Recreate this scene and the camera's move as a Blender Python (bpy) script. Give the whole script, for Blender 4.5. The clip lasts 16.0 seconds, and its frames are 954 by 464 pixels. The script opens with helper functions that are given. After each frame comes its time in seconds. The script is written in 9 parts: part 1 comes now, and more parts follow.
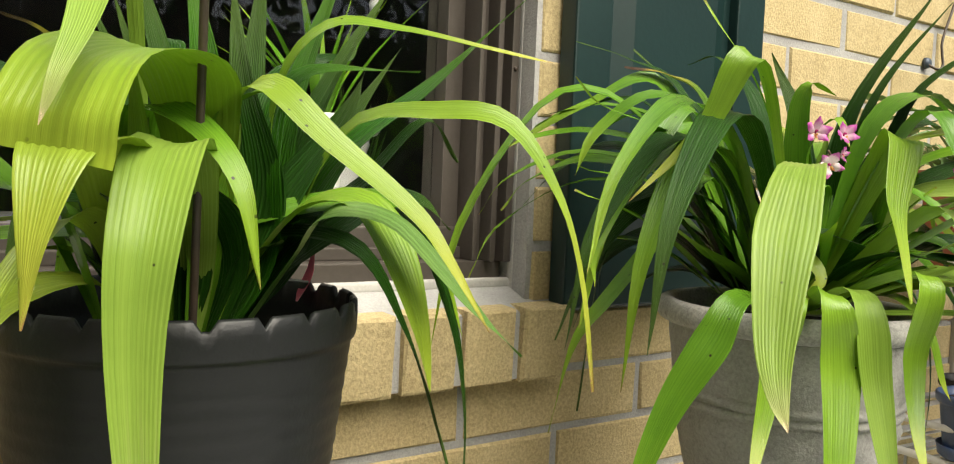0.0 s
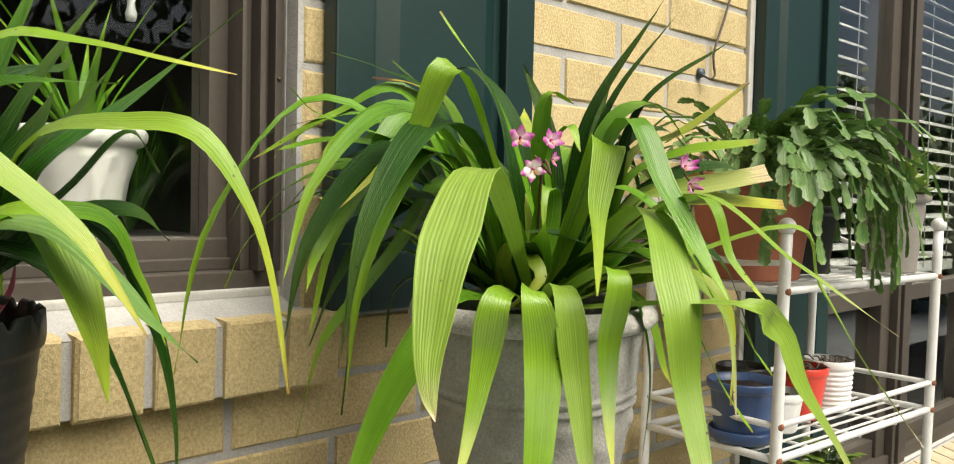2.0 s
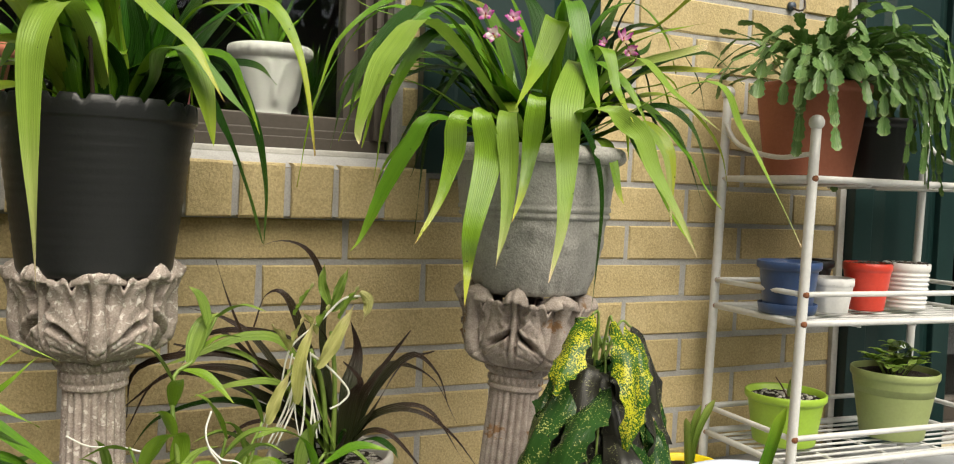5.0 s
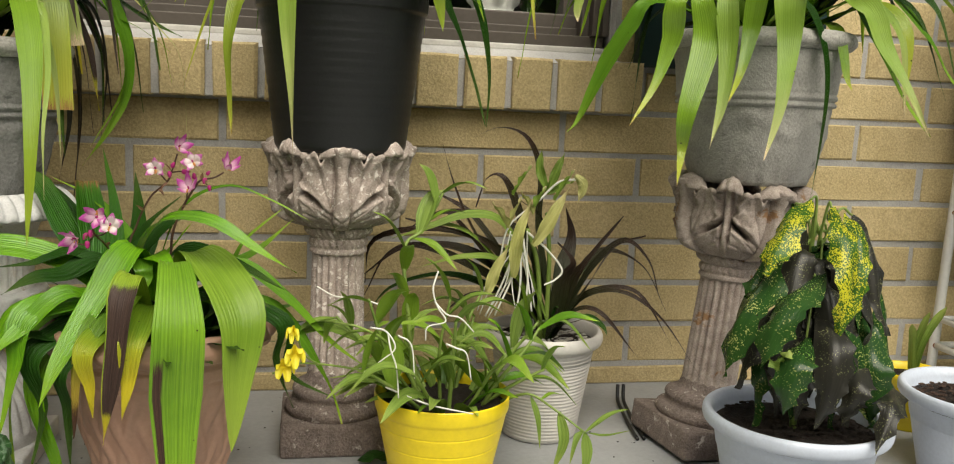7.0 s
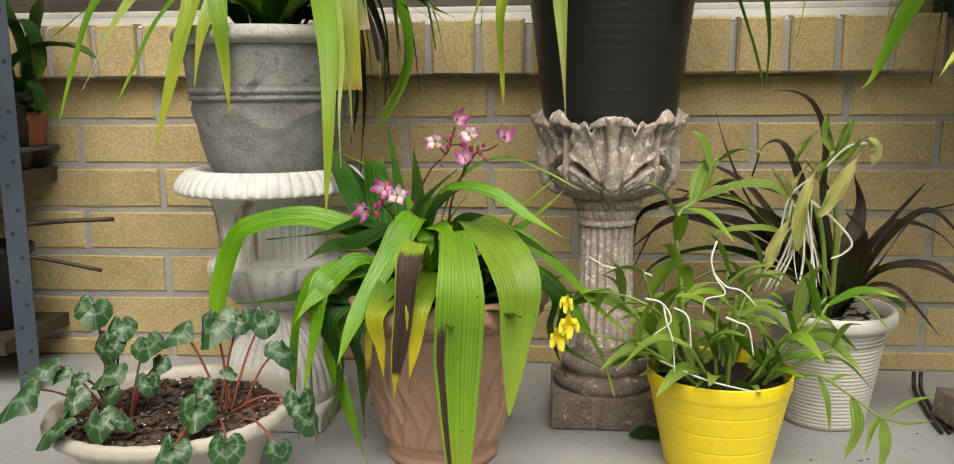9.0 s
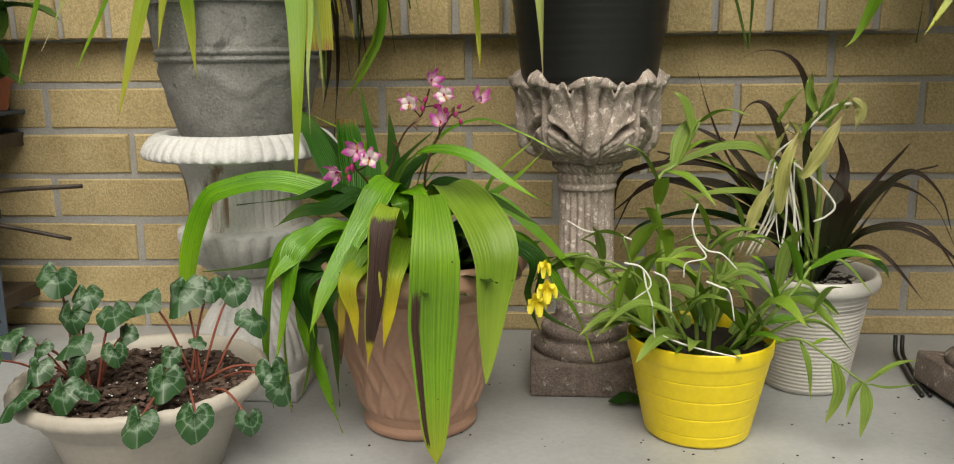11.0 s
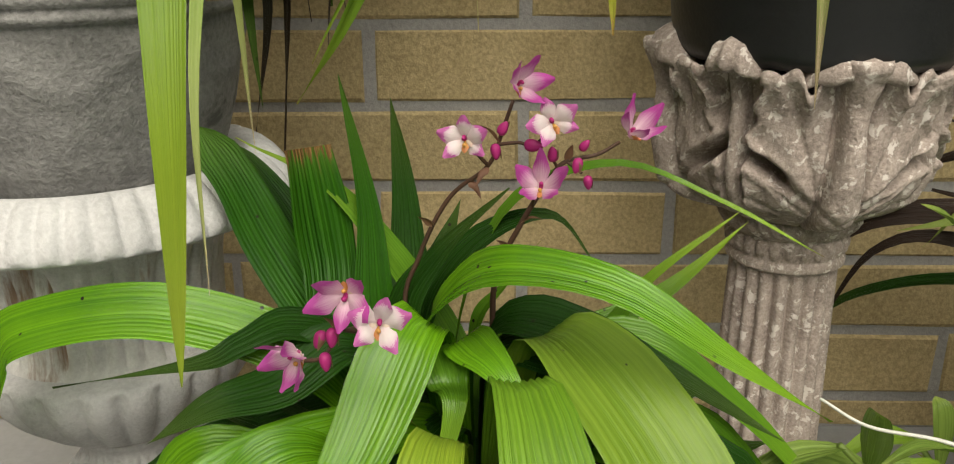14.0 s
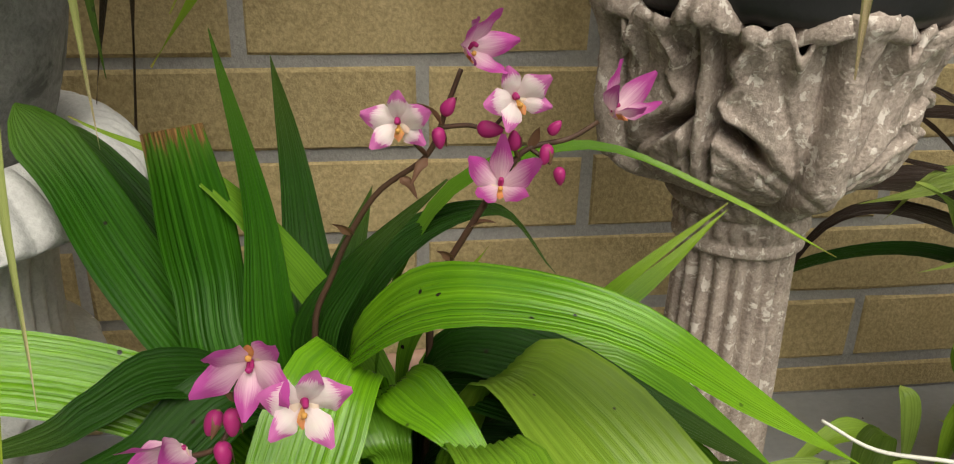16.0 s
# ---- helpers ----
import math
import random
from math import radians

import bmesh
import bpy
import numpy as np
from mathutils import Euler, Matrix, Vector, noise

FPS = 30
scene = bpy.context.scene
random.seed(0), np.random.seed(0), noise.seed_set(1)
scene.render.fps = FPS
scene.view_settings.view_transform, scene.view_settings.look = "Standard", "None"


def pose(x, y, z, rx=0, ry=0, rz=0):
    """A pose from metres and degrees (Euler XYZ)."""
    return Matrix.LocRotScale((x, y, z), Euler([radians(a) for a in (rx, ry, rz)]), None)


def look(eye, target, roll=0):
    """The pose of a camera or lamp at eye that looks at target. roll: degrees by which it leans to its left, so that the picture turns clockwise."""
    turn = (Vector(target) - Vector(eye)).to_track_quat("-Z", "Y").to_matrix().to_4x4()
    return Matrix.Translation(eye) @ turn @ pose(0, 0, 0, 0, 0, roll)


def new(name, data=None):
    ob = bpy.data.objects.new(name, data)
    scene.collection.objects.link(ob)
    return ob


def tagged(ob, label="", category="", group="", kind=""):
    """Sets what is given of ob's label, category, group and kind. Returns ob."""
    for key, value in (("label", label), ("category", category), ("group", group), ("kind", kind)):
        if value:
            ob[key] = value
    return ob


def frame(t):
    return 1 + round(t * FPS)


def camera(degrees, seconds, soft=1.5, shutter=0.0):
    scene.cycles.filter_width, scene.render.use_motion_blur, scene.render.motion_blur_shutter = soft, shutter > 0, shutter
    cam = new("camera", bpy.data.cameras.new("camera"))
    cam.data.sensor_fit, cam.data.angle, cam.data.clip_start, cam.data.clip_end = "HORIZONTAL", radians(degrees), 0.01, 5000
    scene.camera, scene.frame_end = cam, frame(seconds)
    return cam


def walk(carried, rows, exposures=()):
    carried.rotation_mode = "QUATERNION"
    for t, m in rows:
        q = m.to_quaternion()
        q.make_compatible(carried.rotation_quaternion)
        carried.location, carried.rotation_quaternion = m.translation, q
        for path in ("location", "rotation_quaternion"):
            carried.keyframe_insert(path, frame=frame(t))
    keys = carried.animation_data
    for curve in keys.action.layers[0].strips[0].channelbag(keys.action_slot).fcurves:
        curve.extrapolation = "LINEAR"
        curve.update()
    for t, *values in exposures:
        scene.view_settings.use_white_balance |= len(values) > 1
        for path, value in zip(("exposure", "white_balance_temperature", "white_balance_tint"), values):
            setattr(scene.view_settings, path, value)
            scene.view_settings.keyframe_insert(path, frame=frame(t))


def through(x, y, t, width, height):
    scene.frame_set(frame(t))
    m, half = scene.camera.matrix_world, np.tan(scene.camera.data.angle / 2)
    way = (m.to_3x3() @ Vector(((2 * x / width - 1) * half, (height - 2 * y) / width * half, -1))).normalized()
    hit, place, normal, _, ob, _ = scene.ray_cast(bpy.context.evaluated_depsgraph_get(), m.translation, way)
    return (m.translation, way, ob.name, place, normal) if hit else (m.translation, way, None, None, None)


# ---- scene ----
cam = camera(57.8, 16.0, soft=1.1)
PATH = [
    (0, (-0.449, -0.859, 0.769), (0.71, 0.768, 0.655), 2.5),
    (0.5, (-0.43, -0.893, 0.757), (0.731, 0.734, 0.717), 2.7),
    (1, (-0.403, -0.916, 0.754), (0.86, 0.634, 0.73), 2.6),
    (1.5, (-0.389, -0.931, 0.765), (0.96, 0.544, 0.711), 2.1),
    (2, (-0.36, -0.962, 0.772), (1.026, 0.477, 0.688), 1.3),
    (2.5, (-0.365, -0.987, 0.767), (1.099, 0.372, 0.682), 0.7),
    (3, (-0.359, -1.052, 0.746), (1.111, 0.302, 0.648), -0.4),
    (3.5, (-0.285, -1.195, 0.658), (1.025, 0.315, 0.617), -0.1),
    (3.7, (-0.276, -1.241, 0.645), (0.984, 0.312, 0.612), 0.1),
    (5.8, (-0.319, -1.562, 0.555), (0.309, 0.331, 0.398), 3.1),
    (6, (-0.32, -1.56, 0.551), (0.268, 0.343, 0.367), 3.2),
    (6.5, (-0.315, -1.552, 0.536), (0.15, 0.373, 0.26), 2.8),
    (7, (-0.315, -1.553, 0.526), (0.076, 0.388, 0.241), 2.4),
    (7.5, (-0.318, -1.56, 0.526), (0.037, 0.384, 0.22), 1.9),
    (8, (-0.329, -1.557, 0.519), (-0.169, 0.408, 0.182), 0.8),
    (8.5, (-0.342, -1.546, 0.507), (-0.438, 0.424, 0.179), -0.3),
    (9, (-0.347, -1.536, 0.503), (-0.52, 0.429, 0.174), -0.4),
    (9.5, (-0.34, -1.53, 0.499), (-0.508, 0.434, 0.161), -0.4),
    (9.7, (-0.338, -1.525, 0.499), (-0.51, 0.431, 0.122), -0.5),
    (11.8, (-0.337, -1.476, 0.49), (-0.461, 0.476, 0.075), -0.6),
    (12, (-0.341, -1.412, 0.49), (-0.488, 0.537, 0.068), -0.8),
    (12.5, (-0.429, -1.209, 0.519), (-0.531, 0.735, 0.06), -1.8),
    (13, (-0.456, -1.084, 0.52), (-0.506, 0.82, -0.089), -0.8),
    (13.5, (-0.438, -0.968, 0.546), (-0.538, 0.923, -0.098), -0.2),
    (14, (-0.483, -0.849, 0.542), (-0.53, 1.03, -0.141), -0.3),
    (14.5, (-0.518, -0.777, 0.532), (-0.528, 1.073, -0.229), -0.7),
    (15, (-0.522, -0.755, 0.53), (-0.371, 1.083, -0.243), 0.7),
    (15.5, (-0.519, -0.741, 0.529), (-0.274, 1.081, -0.258), 1.5),
    (16, (-0.517, -0.731, 0.529), (-0.243, 1.081, -0.273), 1.6),
]
walk(cam, [(t, look(eye, target, roll)) for t, eye, target, roll in PATH], exposures=[(0.0, 0.66), (1.0, 0.70), (2.0, 0.62), (3.0, 0.50), (3.5, 0.44), (6.0, 0.22), (7.0, 0.14), (8.0, 0.04), (8.5, 0.03), (9.0, 0.16), (9.5, 0.16), (12.0, -0.16), (12.5, -0.08), (13.0, -0.10), (14.5, -0.04), (15.0, -0.02), (16.0, -0.04)])

# ---- daylight: bright overcast ----
world = bpy.data.worlds.new("sky")
scene.world = world
world.use_nodes = True
wn = world.node_tree
sky = wn.nodes.new("ShaderNodeTexSky")
sky.sky_type = "NISHITA"
sky.sun_disc = False
sky.sun_elevation = radians(50)
sky.sun_rotation = radians(185)
sky.air_density, sky.dust_density, sky.ozone_density = 1.0, 4.0, 1.0
wn.links.new(sky.outputs[0], wn.nodes["Background"].inputs[0])
wn.nodes["Background"].inputs[1].default_value = 0.055
sun = new("sun", bpy.data.lights.new("sun", "SUN"))
sun.data.energy, sun.data.angle, sun.data.color = 5.1, radians(58), (1.0, 0.935, 0.79)
sun.matrix_world = look((0.5, -3.9, 4.9), (0, 0, 0.3))


# ---- materials ----
def nodes_of(name):
    m = bpy.data.materials.new(name)
    m.use_nodes = True
    t = m.node_tree
    return m, t, t.nodes["Principled BSDF"]


def link(t, a, b):
    t.links.new(a, b)


def ramp(t, fac, stops):
    r = t.nodes.new("ShaderNodeValToRGB")
    while len(r.color_ramp.elements) < len(stops):
        r.color_ramp.elements.new(0.5)
    for e, (p, c) in zip(r.color_ramp.elements, stops):
        e.position = p
        e.color = (*c, 1)
    link(t, fac, r.inputs[0])
    return r.outputs[0]


def noise_tex(t, scale, detail=4.0, rough=0.55, stretch=None, coord="Object", distort=0.0):
    tc = t.nodes.new("ShaderNodeTexCoord")
    n = t.nodes.new("ShaderNodeTexNoise")
    n.inputs["Scale"].default_value = scale
    n.inputs["Detail"].default_value = detail
    n.inputs["Roughness"].default_value = rough
    n.inputs["Distortion"].default_value = distort
    src = tc.outputs[coord]
    mp = t.nodes.new("ShaderNodeMapping")
    if stretch:
        mp.inputs["Scale"].default_value = stretch
    info = t.nodes.new("ShaderNodeObjectInfo")
    mul = t.nodes.new("ShaderNodeMath")
    mul.operation = "MULTIPLY"
    mul.inputs[1].default_value = 37.0
    link(t, info.outputs["Random"], mul.inputs[0])
    link(t, mul.outputs[0], mp.inputs["Location"])
    link(t, src, mp.inputs["Vector"])
    link(t, mp.outputs[0], n.inputs["Vector"])
    return n.outputs["Fac"]


def mix(t, fac, a, b, blend="MIX"):
    m = t.nodes.new("ShaderNodeMix")
    m.data_type = "RGBA"
    m.blend_type = blend
    for sock, v in ((m.inputs[0], fac), (m.inputs[6], a), (m.inputs[7], b)):
        if hasattr(v, "links"):
            link(t, v, sock)
        elif isinstance(v, (int, float)):
            sock.default_value = v
        else:
            sock.default_value = (*v, 1)
    return m.outputs[2]


def bump(t, bsdf, heights, distance=0.002):
    """heights: (socket, strength) from coarse to fine."""
    last = None
    for h, s in heights:
        b = t.nodes.new("ShaderNodeBump")
        b.inputs["Strength"].default_value = s
        b.inputs["Distance"].default_value = distance
        link(t, h, b.inputs["Height"])
        if last:
            link(t, last, b.inputs["Normal"])
        last = b.outputs[0]
    link(t, last, bsdf.inputs["Normal"])


def surface(name, dark, light, coarse=8.0, fine=120.0, rough=0.7, bumps=0.3, metal=0.0, stain=None, stain_at=0.6, stain_stretch=None,
            stain_scale=5.0, vary=0.0, distance=0.002, coat=0.0, stretch=None, spec=0.5, stain_edge=0.07, grain=0.0, speck=None):
    """Two-scale colour, optional stains with edges of their own, fine relief."""
    m, t, b = nodes_of(name)
    c = noise_tex(t, coarse, 5)
    f = noise_tex(t, fine, 6, 0.72, stretch)
    col = ramp(t, c, [(0.3, dark), (0.7, light)])
    col = mix(t, speck if speck is not None else (0.45 if bumps > 0.25 else 0.12), col, ramp(t, f, [(0.37, tuple(v * 0.55 for v in dark)), (0.63, tuple(min(1, v * 1.25) for v in light))]))
    if stain:
        s = noise_tex(t, stain_scale, 8, 0.65, stain_stretch, "Object", 0.4)
        col = mix(t, ramp(t, s, [(stain_at, (0, 0, 0)), (stain_at + stain_edge, (1, 1, 1))]), col, stain)
    if vary:
        info = t.nodes.new("ShaderNodeObjectInfo")
        v = ramp(t, info.outputs["Random"], [(0.0, (1 - vary,) * 3), (1.0, (1.0,) * 3)])
        col = mix(t, 1.0, col, v, "MULTIPLY")
    link(t, col, b.inputs["Base Color"])
    b.inputs["Roughness"].default_value = rough
    b.inputs["Metallic"].default_value = metal
    b.inputs["Coat Weight"].default_value = coat
    b.inputs["Specular IOR Level"].default_value = spec
    bump(t, b, [(c, bumps * 0.5), (noise_tex(t, grain or fine, 2, 0.6, stretch), bumps), (f, bumps * 0.5)], distance)
    return m


def leaf_surface(name, dark, light, tip, tip_from=0.9, dry=(0.25, 0.14, 0.06), dry_from=0.985, gloss=0.42, spots=None, spot_at=0.6,
                 vein=(0.7, 26, 1), through=0.26, yellow=0.0, folds=12.0, streak=None, spec=0.4, relief=1.0):
    """A living leaf: veins run along it, colour shifts to the tip, old tips go dry, light passes through."""
    m, t, b = nodes_of(name)
    uv = t.nodes.new("ShaderNodeUVMap")
    sep = t.nodes.new("ShaderNodeSeparateXYZ")
    link(t, uv.outputs[0], sep.inputs[0])
    lines = noise_tex(t, 1.0, 3, 0.6, vein, "UV")
    fine = noise_tex(t, 1.0, 2, 0.6, (vein[0] * 1.5, vein[1] * 3.5, 1), "UV")
    big = noise_tex(t, 9.0, 4, 0.6)
    fold = t.nodes.new("ShaderNodeMath")
    fold.operation = "MULTIPLY_ADD"
    fold.inputs[1].default_value = folds * 2 * math.pi
    shift = t.nodes.new("ShaderNodeMath")
    shift.operation = "MULTIPLY"
    shift.inputs[1].default_value = 9.0
    link(t, noise_tex(t, 1.0, 3, 0.6, (0.35, 5.5, 1), "UV"), shift.inputs[0])
    link(t, sep.outputs[1], fold.inputs[0])
    link(t, shift.outputs[0], fold.inputs[2])
    crease = t.nodes.new("ShaderNodeMath")
    crease.operation = "SINE"
    link(t, fold.outputs[0], crease.inputs[0])
    half = t.nodes.new("ShaderNodeMath")
    half.operation = "MULTIPLY_ADD"
    half.inputs[1].default_value = 0.5
    half.inputs[2].default_value = 0.5
    link(t, crease.outputs[0], half.inputs[0])
    col = ramp(t, lines, [(0.33, dark), (0.67, light)])
    col = mix(t, 0.55, col, ramp(t, big, [(0.3, dark), (0.7, light)]))
    # fold valleys take the dark colour: shade between pleats painted in
    col = mix(t, ramp(t, half.outputs[0], [(0.0, (0.42 * relief,) * 3), (0.22, (0, 0, 0))]), col, dark)
    col = mix(t, ramp(t, fine, [(0.55, (0, 0, 0)), (0.70, (0.42 * relief,) * 3)]), col, tuple(min(1.0, v * 1.35 + 0.003) for v in light))
    wob = noise_tex(t, 3.0, 4, 0.6, (2, 12, 1), "UV")
    add = t.nodes.new("ShaderNodeMath")
    add.operation = "MULTIPLY_ADD"
    add.inputs[1].default_value = 0.25
    link(t, wob, add.inputs[0])
    sub = t.nodes.new("ShaderNodeMath")
    sub.operation = "SUBTRACT"
    link(t, sep.outputs[0], sub.inputs[0])
    sub.inputs[1].default_value = 0.125
    link(t, sub.outputs[0], add.inputs[2])
    along = add.outputs[0]
    col = mix(t, ramp(t, along, [(max(0.0, tip_from - 0.3), (0, 0, 0)), (tip_from, (1, 1, 1))]), col, tip)
    if yellow:
        info = t.nodes.new("ShaderNodeObjectInfo")
        y = ramp(t, info.outputs["Random"], [(0.35, (0, 0, 0)), (1.0, (yellow,) * 3)])
        col = mix(t, y, col, tip)
    if spots:
        s = noise_tex(t, 480.0, 2, 0.6)
        where = noise_tex(t, 45.0, 3, 0.6)
        both = t.nodes.new("ShaderNodeMath")
        both.operation = "MULTIPLY_ADD"
        both.inputs[1].default_value = 0.55
        link(t, where, both.inputs[0])
        link(t, s, both.inputs[2])
        col = mix(t, ramp(t, both.outputs[0], [(spot_at + 0.265, (0, 0, 0)), (spot_at + 0.295, (1, 1, 1))]), col, spots)
    dry = ramp(t, fine, [(0.35, tuple(v * 0.55 for v in dry)), (0.65, tuple(v * 1.9 for v in dry))])
    if streak:
        v0, v1, u0, u1 = streak
        edge = noise_tex(t, 2.0, 4, 0.6, (6, 30, 1), "UV")
        masks = []
        for axis, lo, hi in ((1, v0, v1), (0, u0, u1)):
            off = t.nodes.new("ShaderNodeMath")
            off.operation = "MULTIPLY_ADD"
            off.inputs[1].default_value = 0.12
            link(t, edge, off.inputs[0])
            link(t, sep.outputs[axis], off.inputs[2])
            masks.append(ramp(t, off.outputs[0], [(lo + 0.05, (0, 0, 0)), (lo + 0.07, (1, 1, 1)), (hi + 0.05, (1, 1, 1)), (hi + 0.07, (0, 0, 0))]))
        col = mix(t, mix(t, 1.0, masks[0], masks[1], "MULTIPLY"), col, dry)
    dots = t.nodes.new("ShaderNodeTexVoronoi")
    dots.inputs["Scale"].default_value = 62.0
    at = t.nodes.new("ShaderNodeTexCoord")
    link(t, at.outputs["Object"], dots.inputs["Vector"])
    few = ramp(t, noise_tex(t, 14.0, 2, 0.5), [(0.50, (0, 0, 0)), (0.54, (1, 1, 1))])
    dot = ramp(t, dots.outputs["Distance"], [(0.055, (1, 1, 1)), (0.085, (0, 0, 0))])
    col = mix(t, mix(t, 1.0, few, dot, "MULTIPLY"), col, (0.02, 0.014, 0.01))
    col = mix(t, ramp(t, along, [(dry_from, (0, 0, 0)), (min(1.0, dry_from + 0.015), (1, 1, 1))]), col, dry)
    link(t, col, b.inputs["Base Color"])
    b.inputs["Roughness"].default_value = 0.80 * gloss
    b.inputs["Specular IOR Level"].default_value = 0.8 * spec
    bump(t, b, [(half.outputs[0], 0.45 * relief), (lines, 0.4 * relief), (fine, 0.45 * relief)], 0.0013)
    tr = t.nodes.new("ShaderNodeBsdfTranslucent")
    link(t, mix(t, 0.6, col, (0.50, 0.80, 0.06), "MULTIPLY"), tr.inputs[0])
    ms = t.nodes.new("ShaderNodeMixShader")
    ms.inputs[0].default_value = 0.7 * through
    link(t, b.outputs[0], ms.inputs[1])
    link(t, tr.outputs[0], ms.inputs[2])
    link(t, ms.outputs[0], t.nodes["Material Output"].inputs[0])
    return m


BRICK = surface("buff_brick", (0.46, 0.355, 0.170), (0.60, 0.485, 0.265), 16, 240, 0.96, 0.55, vary=0.14, stain=(0.40, 0.29, 0.15), stain_at=0.66, stain_scale=9, distance=0.0020, speck=0.44)
BRICK_WORN = surface("weathered_buff_brick", (0.38, 0.32, 0.21), (0.52, 0.45, 0.31), 18, 240, 0.96, 0.55, vary=0.12, stain=(0.27, 0.22, 0.15), stain_at=0.62, stain_scale=14, distance=0.0020, speck=0.44)
MORTAR = surface("mortar", (0.325, 0.320, 0.310), (0.425, 0.418, 0.405), 20, 300, 0.95, 0.4, speck=0.25)
CONCRETE_FLOOR = surface("painted_concrete", (0.30, 0.312, 0.325), (0.40, 0.412, 0.425), 5, 110, 0.45, 0.15, stain=(0.20, 0.19, 0.18), stain_at=0.66, stain_scale=11)
POT_RIM = surface("whitewashed_concrete", (0.34, 0.328, 0.305), (0.52, 0.505, 0.475), 40, 260, 0.9, 0.4, stain=(0.26, 0.25, 0.23), stain_at=0.60, stain_scale=34, distance=0.0015)
# weathered concrete, with the shade at the left end put into its colour
GREY_CONCRETE = surface("weathered_shaded_concrete", (0.195, 0.193, 0.188), (0.325, 0.322, 0.312), 26, 260, 0.93, 0.6, stain=(0.125, 0.125, 0.12), stain_at=0.59, stain_scale=26, distance=0.002, speck=0.35)
PED_STONE = surface("old_painted_stone", (0.25, 0.204, 0.178), (0.51, 0.435, 0.388), 60, 420, 0.93, 0.45, stain=(0.66, 0.61, 0.565), stain_at=0.575, stain_scale=115, stain_edge=0.015, distance=0.0016, speck=0.4)
PED_STONE_BROWN = surface("brown_stained_stone", (0.24, 0.195, 0.172), (0.50, 0.43, 0.385), 60, 420, 0.93, 0.35, stain_edge=0.03, stain=(0.28, 0.16, 0.08), stain_at=0.62, stain_scale=14, distance=0.0014, speck=0.35)
# brighter copy of the pot concrete: stronger light put into the colour
LIT_CONCRETE = surface("lit_concrete", (0.29, 0.283, 0.268), (0.44, 0.43, 0.405), 22, 260, 0.93, 0.5, stain=(0.20, 0.195, 0.18), stain_at=0.62, stain_scale=22, distance=0.002, speck=0.3)
BASE_STONE = surface("dirty_stone_base", (0.115, 0.088, 0.076), (0.30, 0.245, 0.22), 50, 300, 0.95, 1.0, stain=(0.52, 0.47, 0.43), stain_at=0.60, stain_scale=60, stain_edge=0.03)
URN_WHITE = surface("white_painted_stone", (0.54, 0.542, 0.545), (0.72, 0.722, 0.720), 30, 300, 0.8, 0.35, stain=(0.33, 0.29, 0.25), stain_at=0.64, stain_scale=24, speck=0.2)
URN_BELL = surface("streaked_white_stone", (0.66, 0.65, 0.63), (0.82, 0.81, 0.79), 30, 300, 0.8, 0.35, stain=(0.36, 0.25, 0.18), speck=0.2, stain_at=0.555, stain_scale=26, stain_stretch=(1.0, 1.0, 0.12))
BLACK_PLASTIC = surface("black_plastic", (0.009, 0.010, 0.0105), (0.016, 0.017, 0.018), 6, 200, 0.42, 0.12, spec=0.45)
TERRACOTTA_PLASTIC = surface("terracotta_plastic", (0.37, 0.215, 0.150), (0.46, 0.285, 0.205), 9, 160, 0.55, 0.15, stain=(0.30, 0.18, 0.13), stain_at=0.67, stain_scale=8)
CLAY = surface("red_clay", (0.30, 0.09, 0.05), (0.40, 0.14, 0.08), 7, 150, 0.75, 0.2)
YELLOW_PLASTIC = surface("yellow_plastic", (0.80, 0.62, 0.01), (0.82, 0.65, 0.015), 6, 90, 0.38, 0.015)
PALE_BLUE_PLASTIC = surface("pale_blue_plastic", (0.50, 0.56, 0.68), (0.58, 0.64, 0.75), 5, 150, 0.4, 0.05)
PALE_GREY_PLASTIC = surface("pale_grey_plastic", (0.52, 0.50, 0.48), (0.60, 0.59, 0.56), 5, 150, 0.45, 0.06)
CREAM_PLASTIC = surface("cream_plastic", (0.45, 0.41, 0.35), (0.56, 0.52, 0.46), 5, 150, 0.45, 0.06, stain=(0.45, 0.38, 0.28), stain_at=0.66)
BLUE_CERAMIC = surface("blue_glaze", (0.03, 0.06, 0.15), (0.05, 0.09, 0.21), 8, 150, 0.3, 0.05)
RED_PLASTIC = surface("red_plastic", (0.62, 0.05, 0.03), (0.70, 0.08, 0.05), 6, 150, 0.35, 0.05)
WHITE_PLASTIC = surface("white_plastic", (0.70, 0.70, 0.69), (0.78, 0.78, 0.77), 6, 150, 0.4, 0.05)
LIME_PLASTIC = surface("lime_plastic", (0.30, 0.48, 0.04), (0.36, 0.55, 0.06), 6, 150, 0.4, 0.05)
SAGE_PLASTIC = surface("sage_plastic", (0.28, 0.34, 0.12), (0.35, 0.41, 0.17), 6, 150, 0.45, 0.05)
TAUPE_PLASTIC = surface("taupe_plastic", (0.22, 0.20, 0.18), (0.29, 0.27, 0.25), 6, 150, 0.5, 0.05)
WHITE_METAL = surface("white_enamelled_steel", (0.60, 0.60, 0.59), (0.69, 0.69, 0.68), 6, 90, 0.35, 0.06, stain=(0.30, 0.12, 0.04), stain_at=0.74, stain_scale=18)
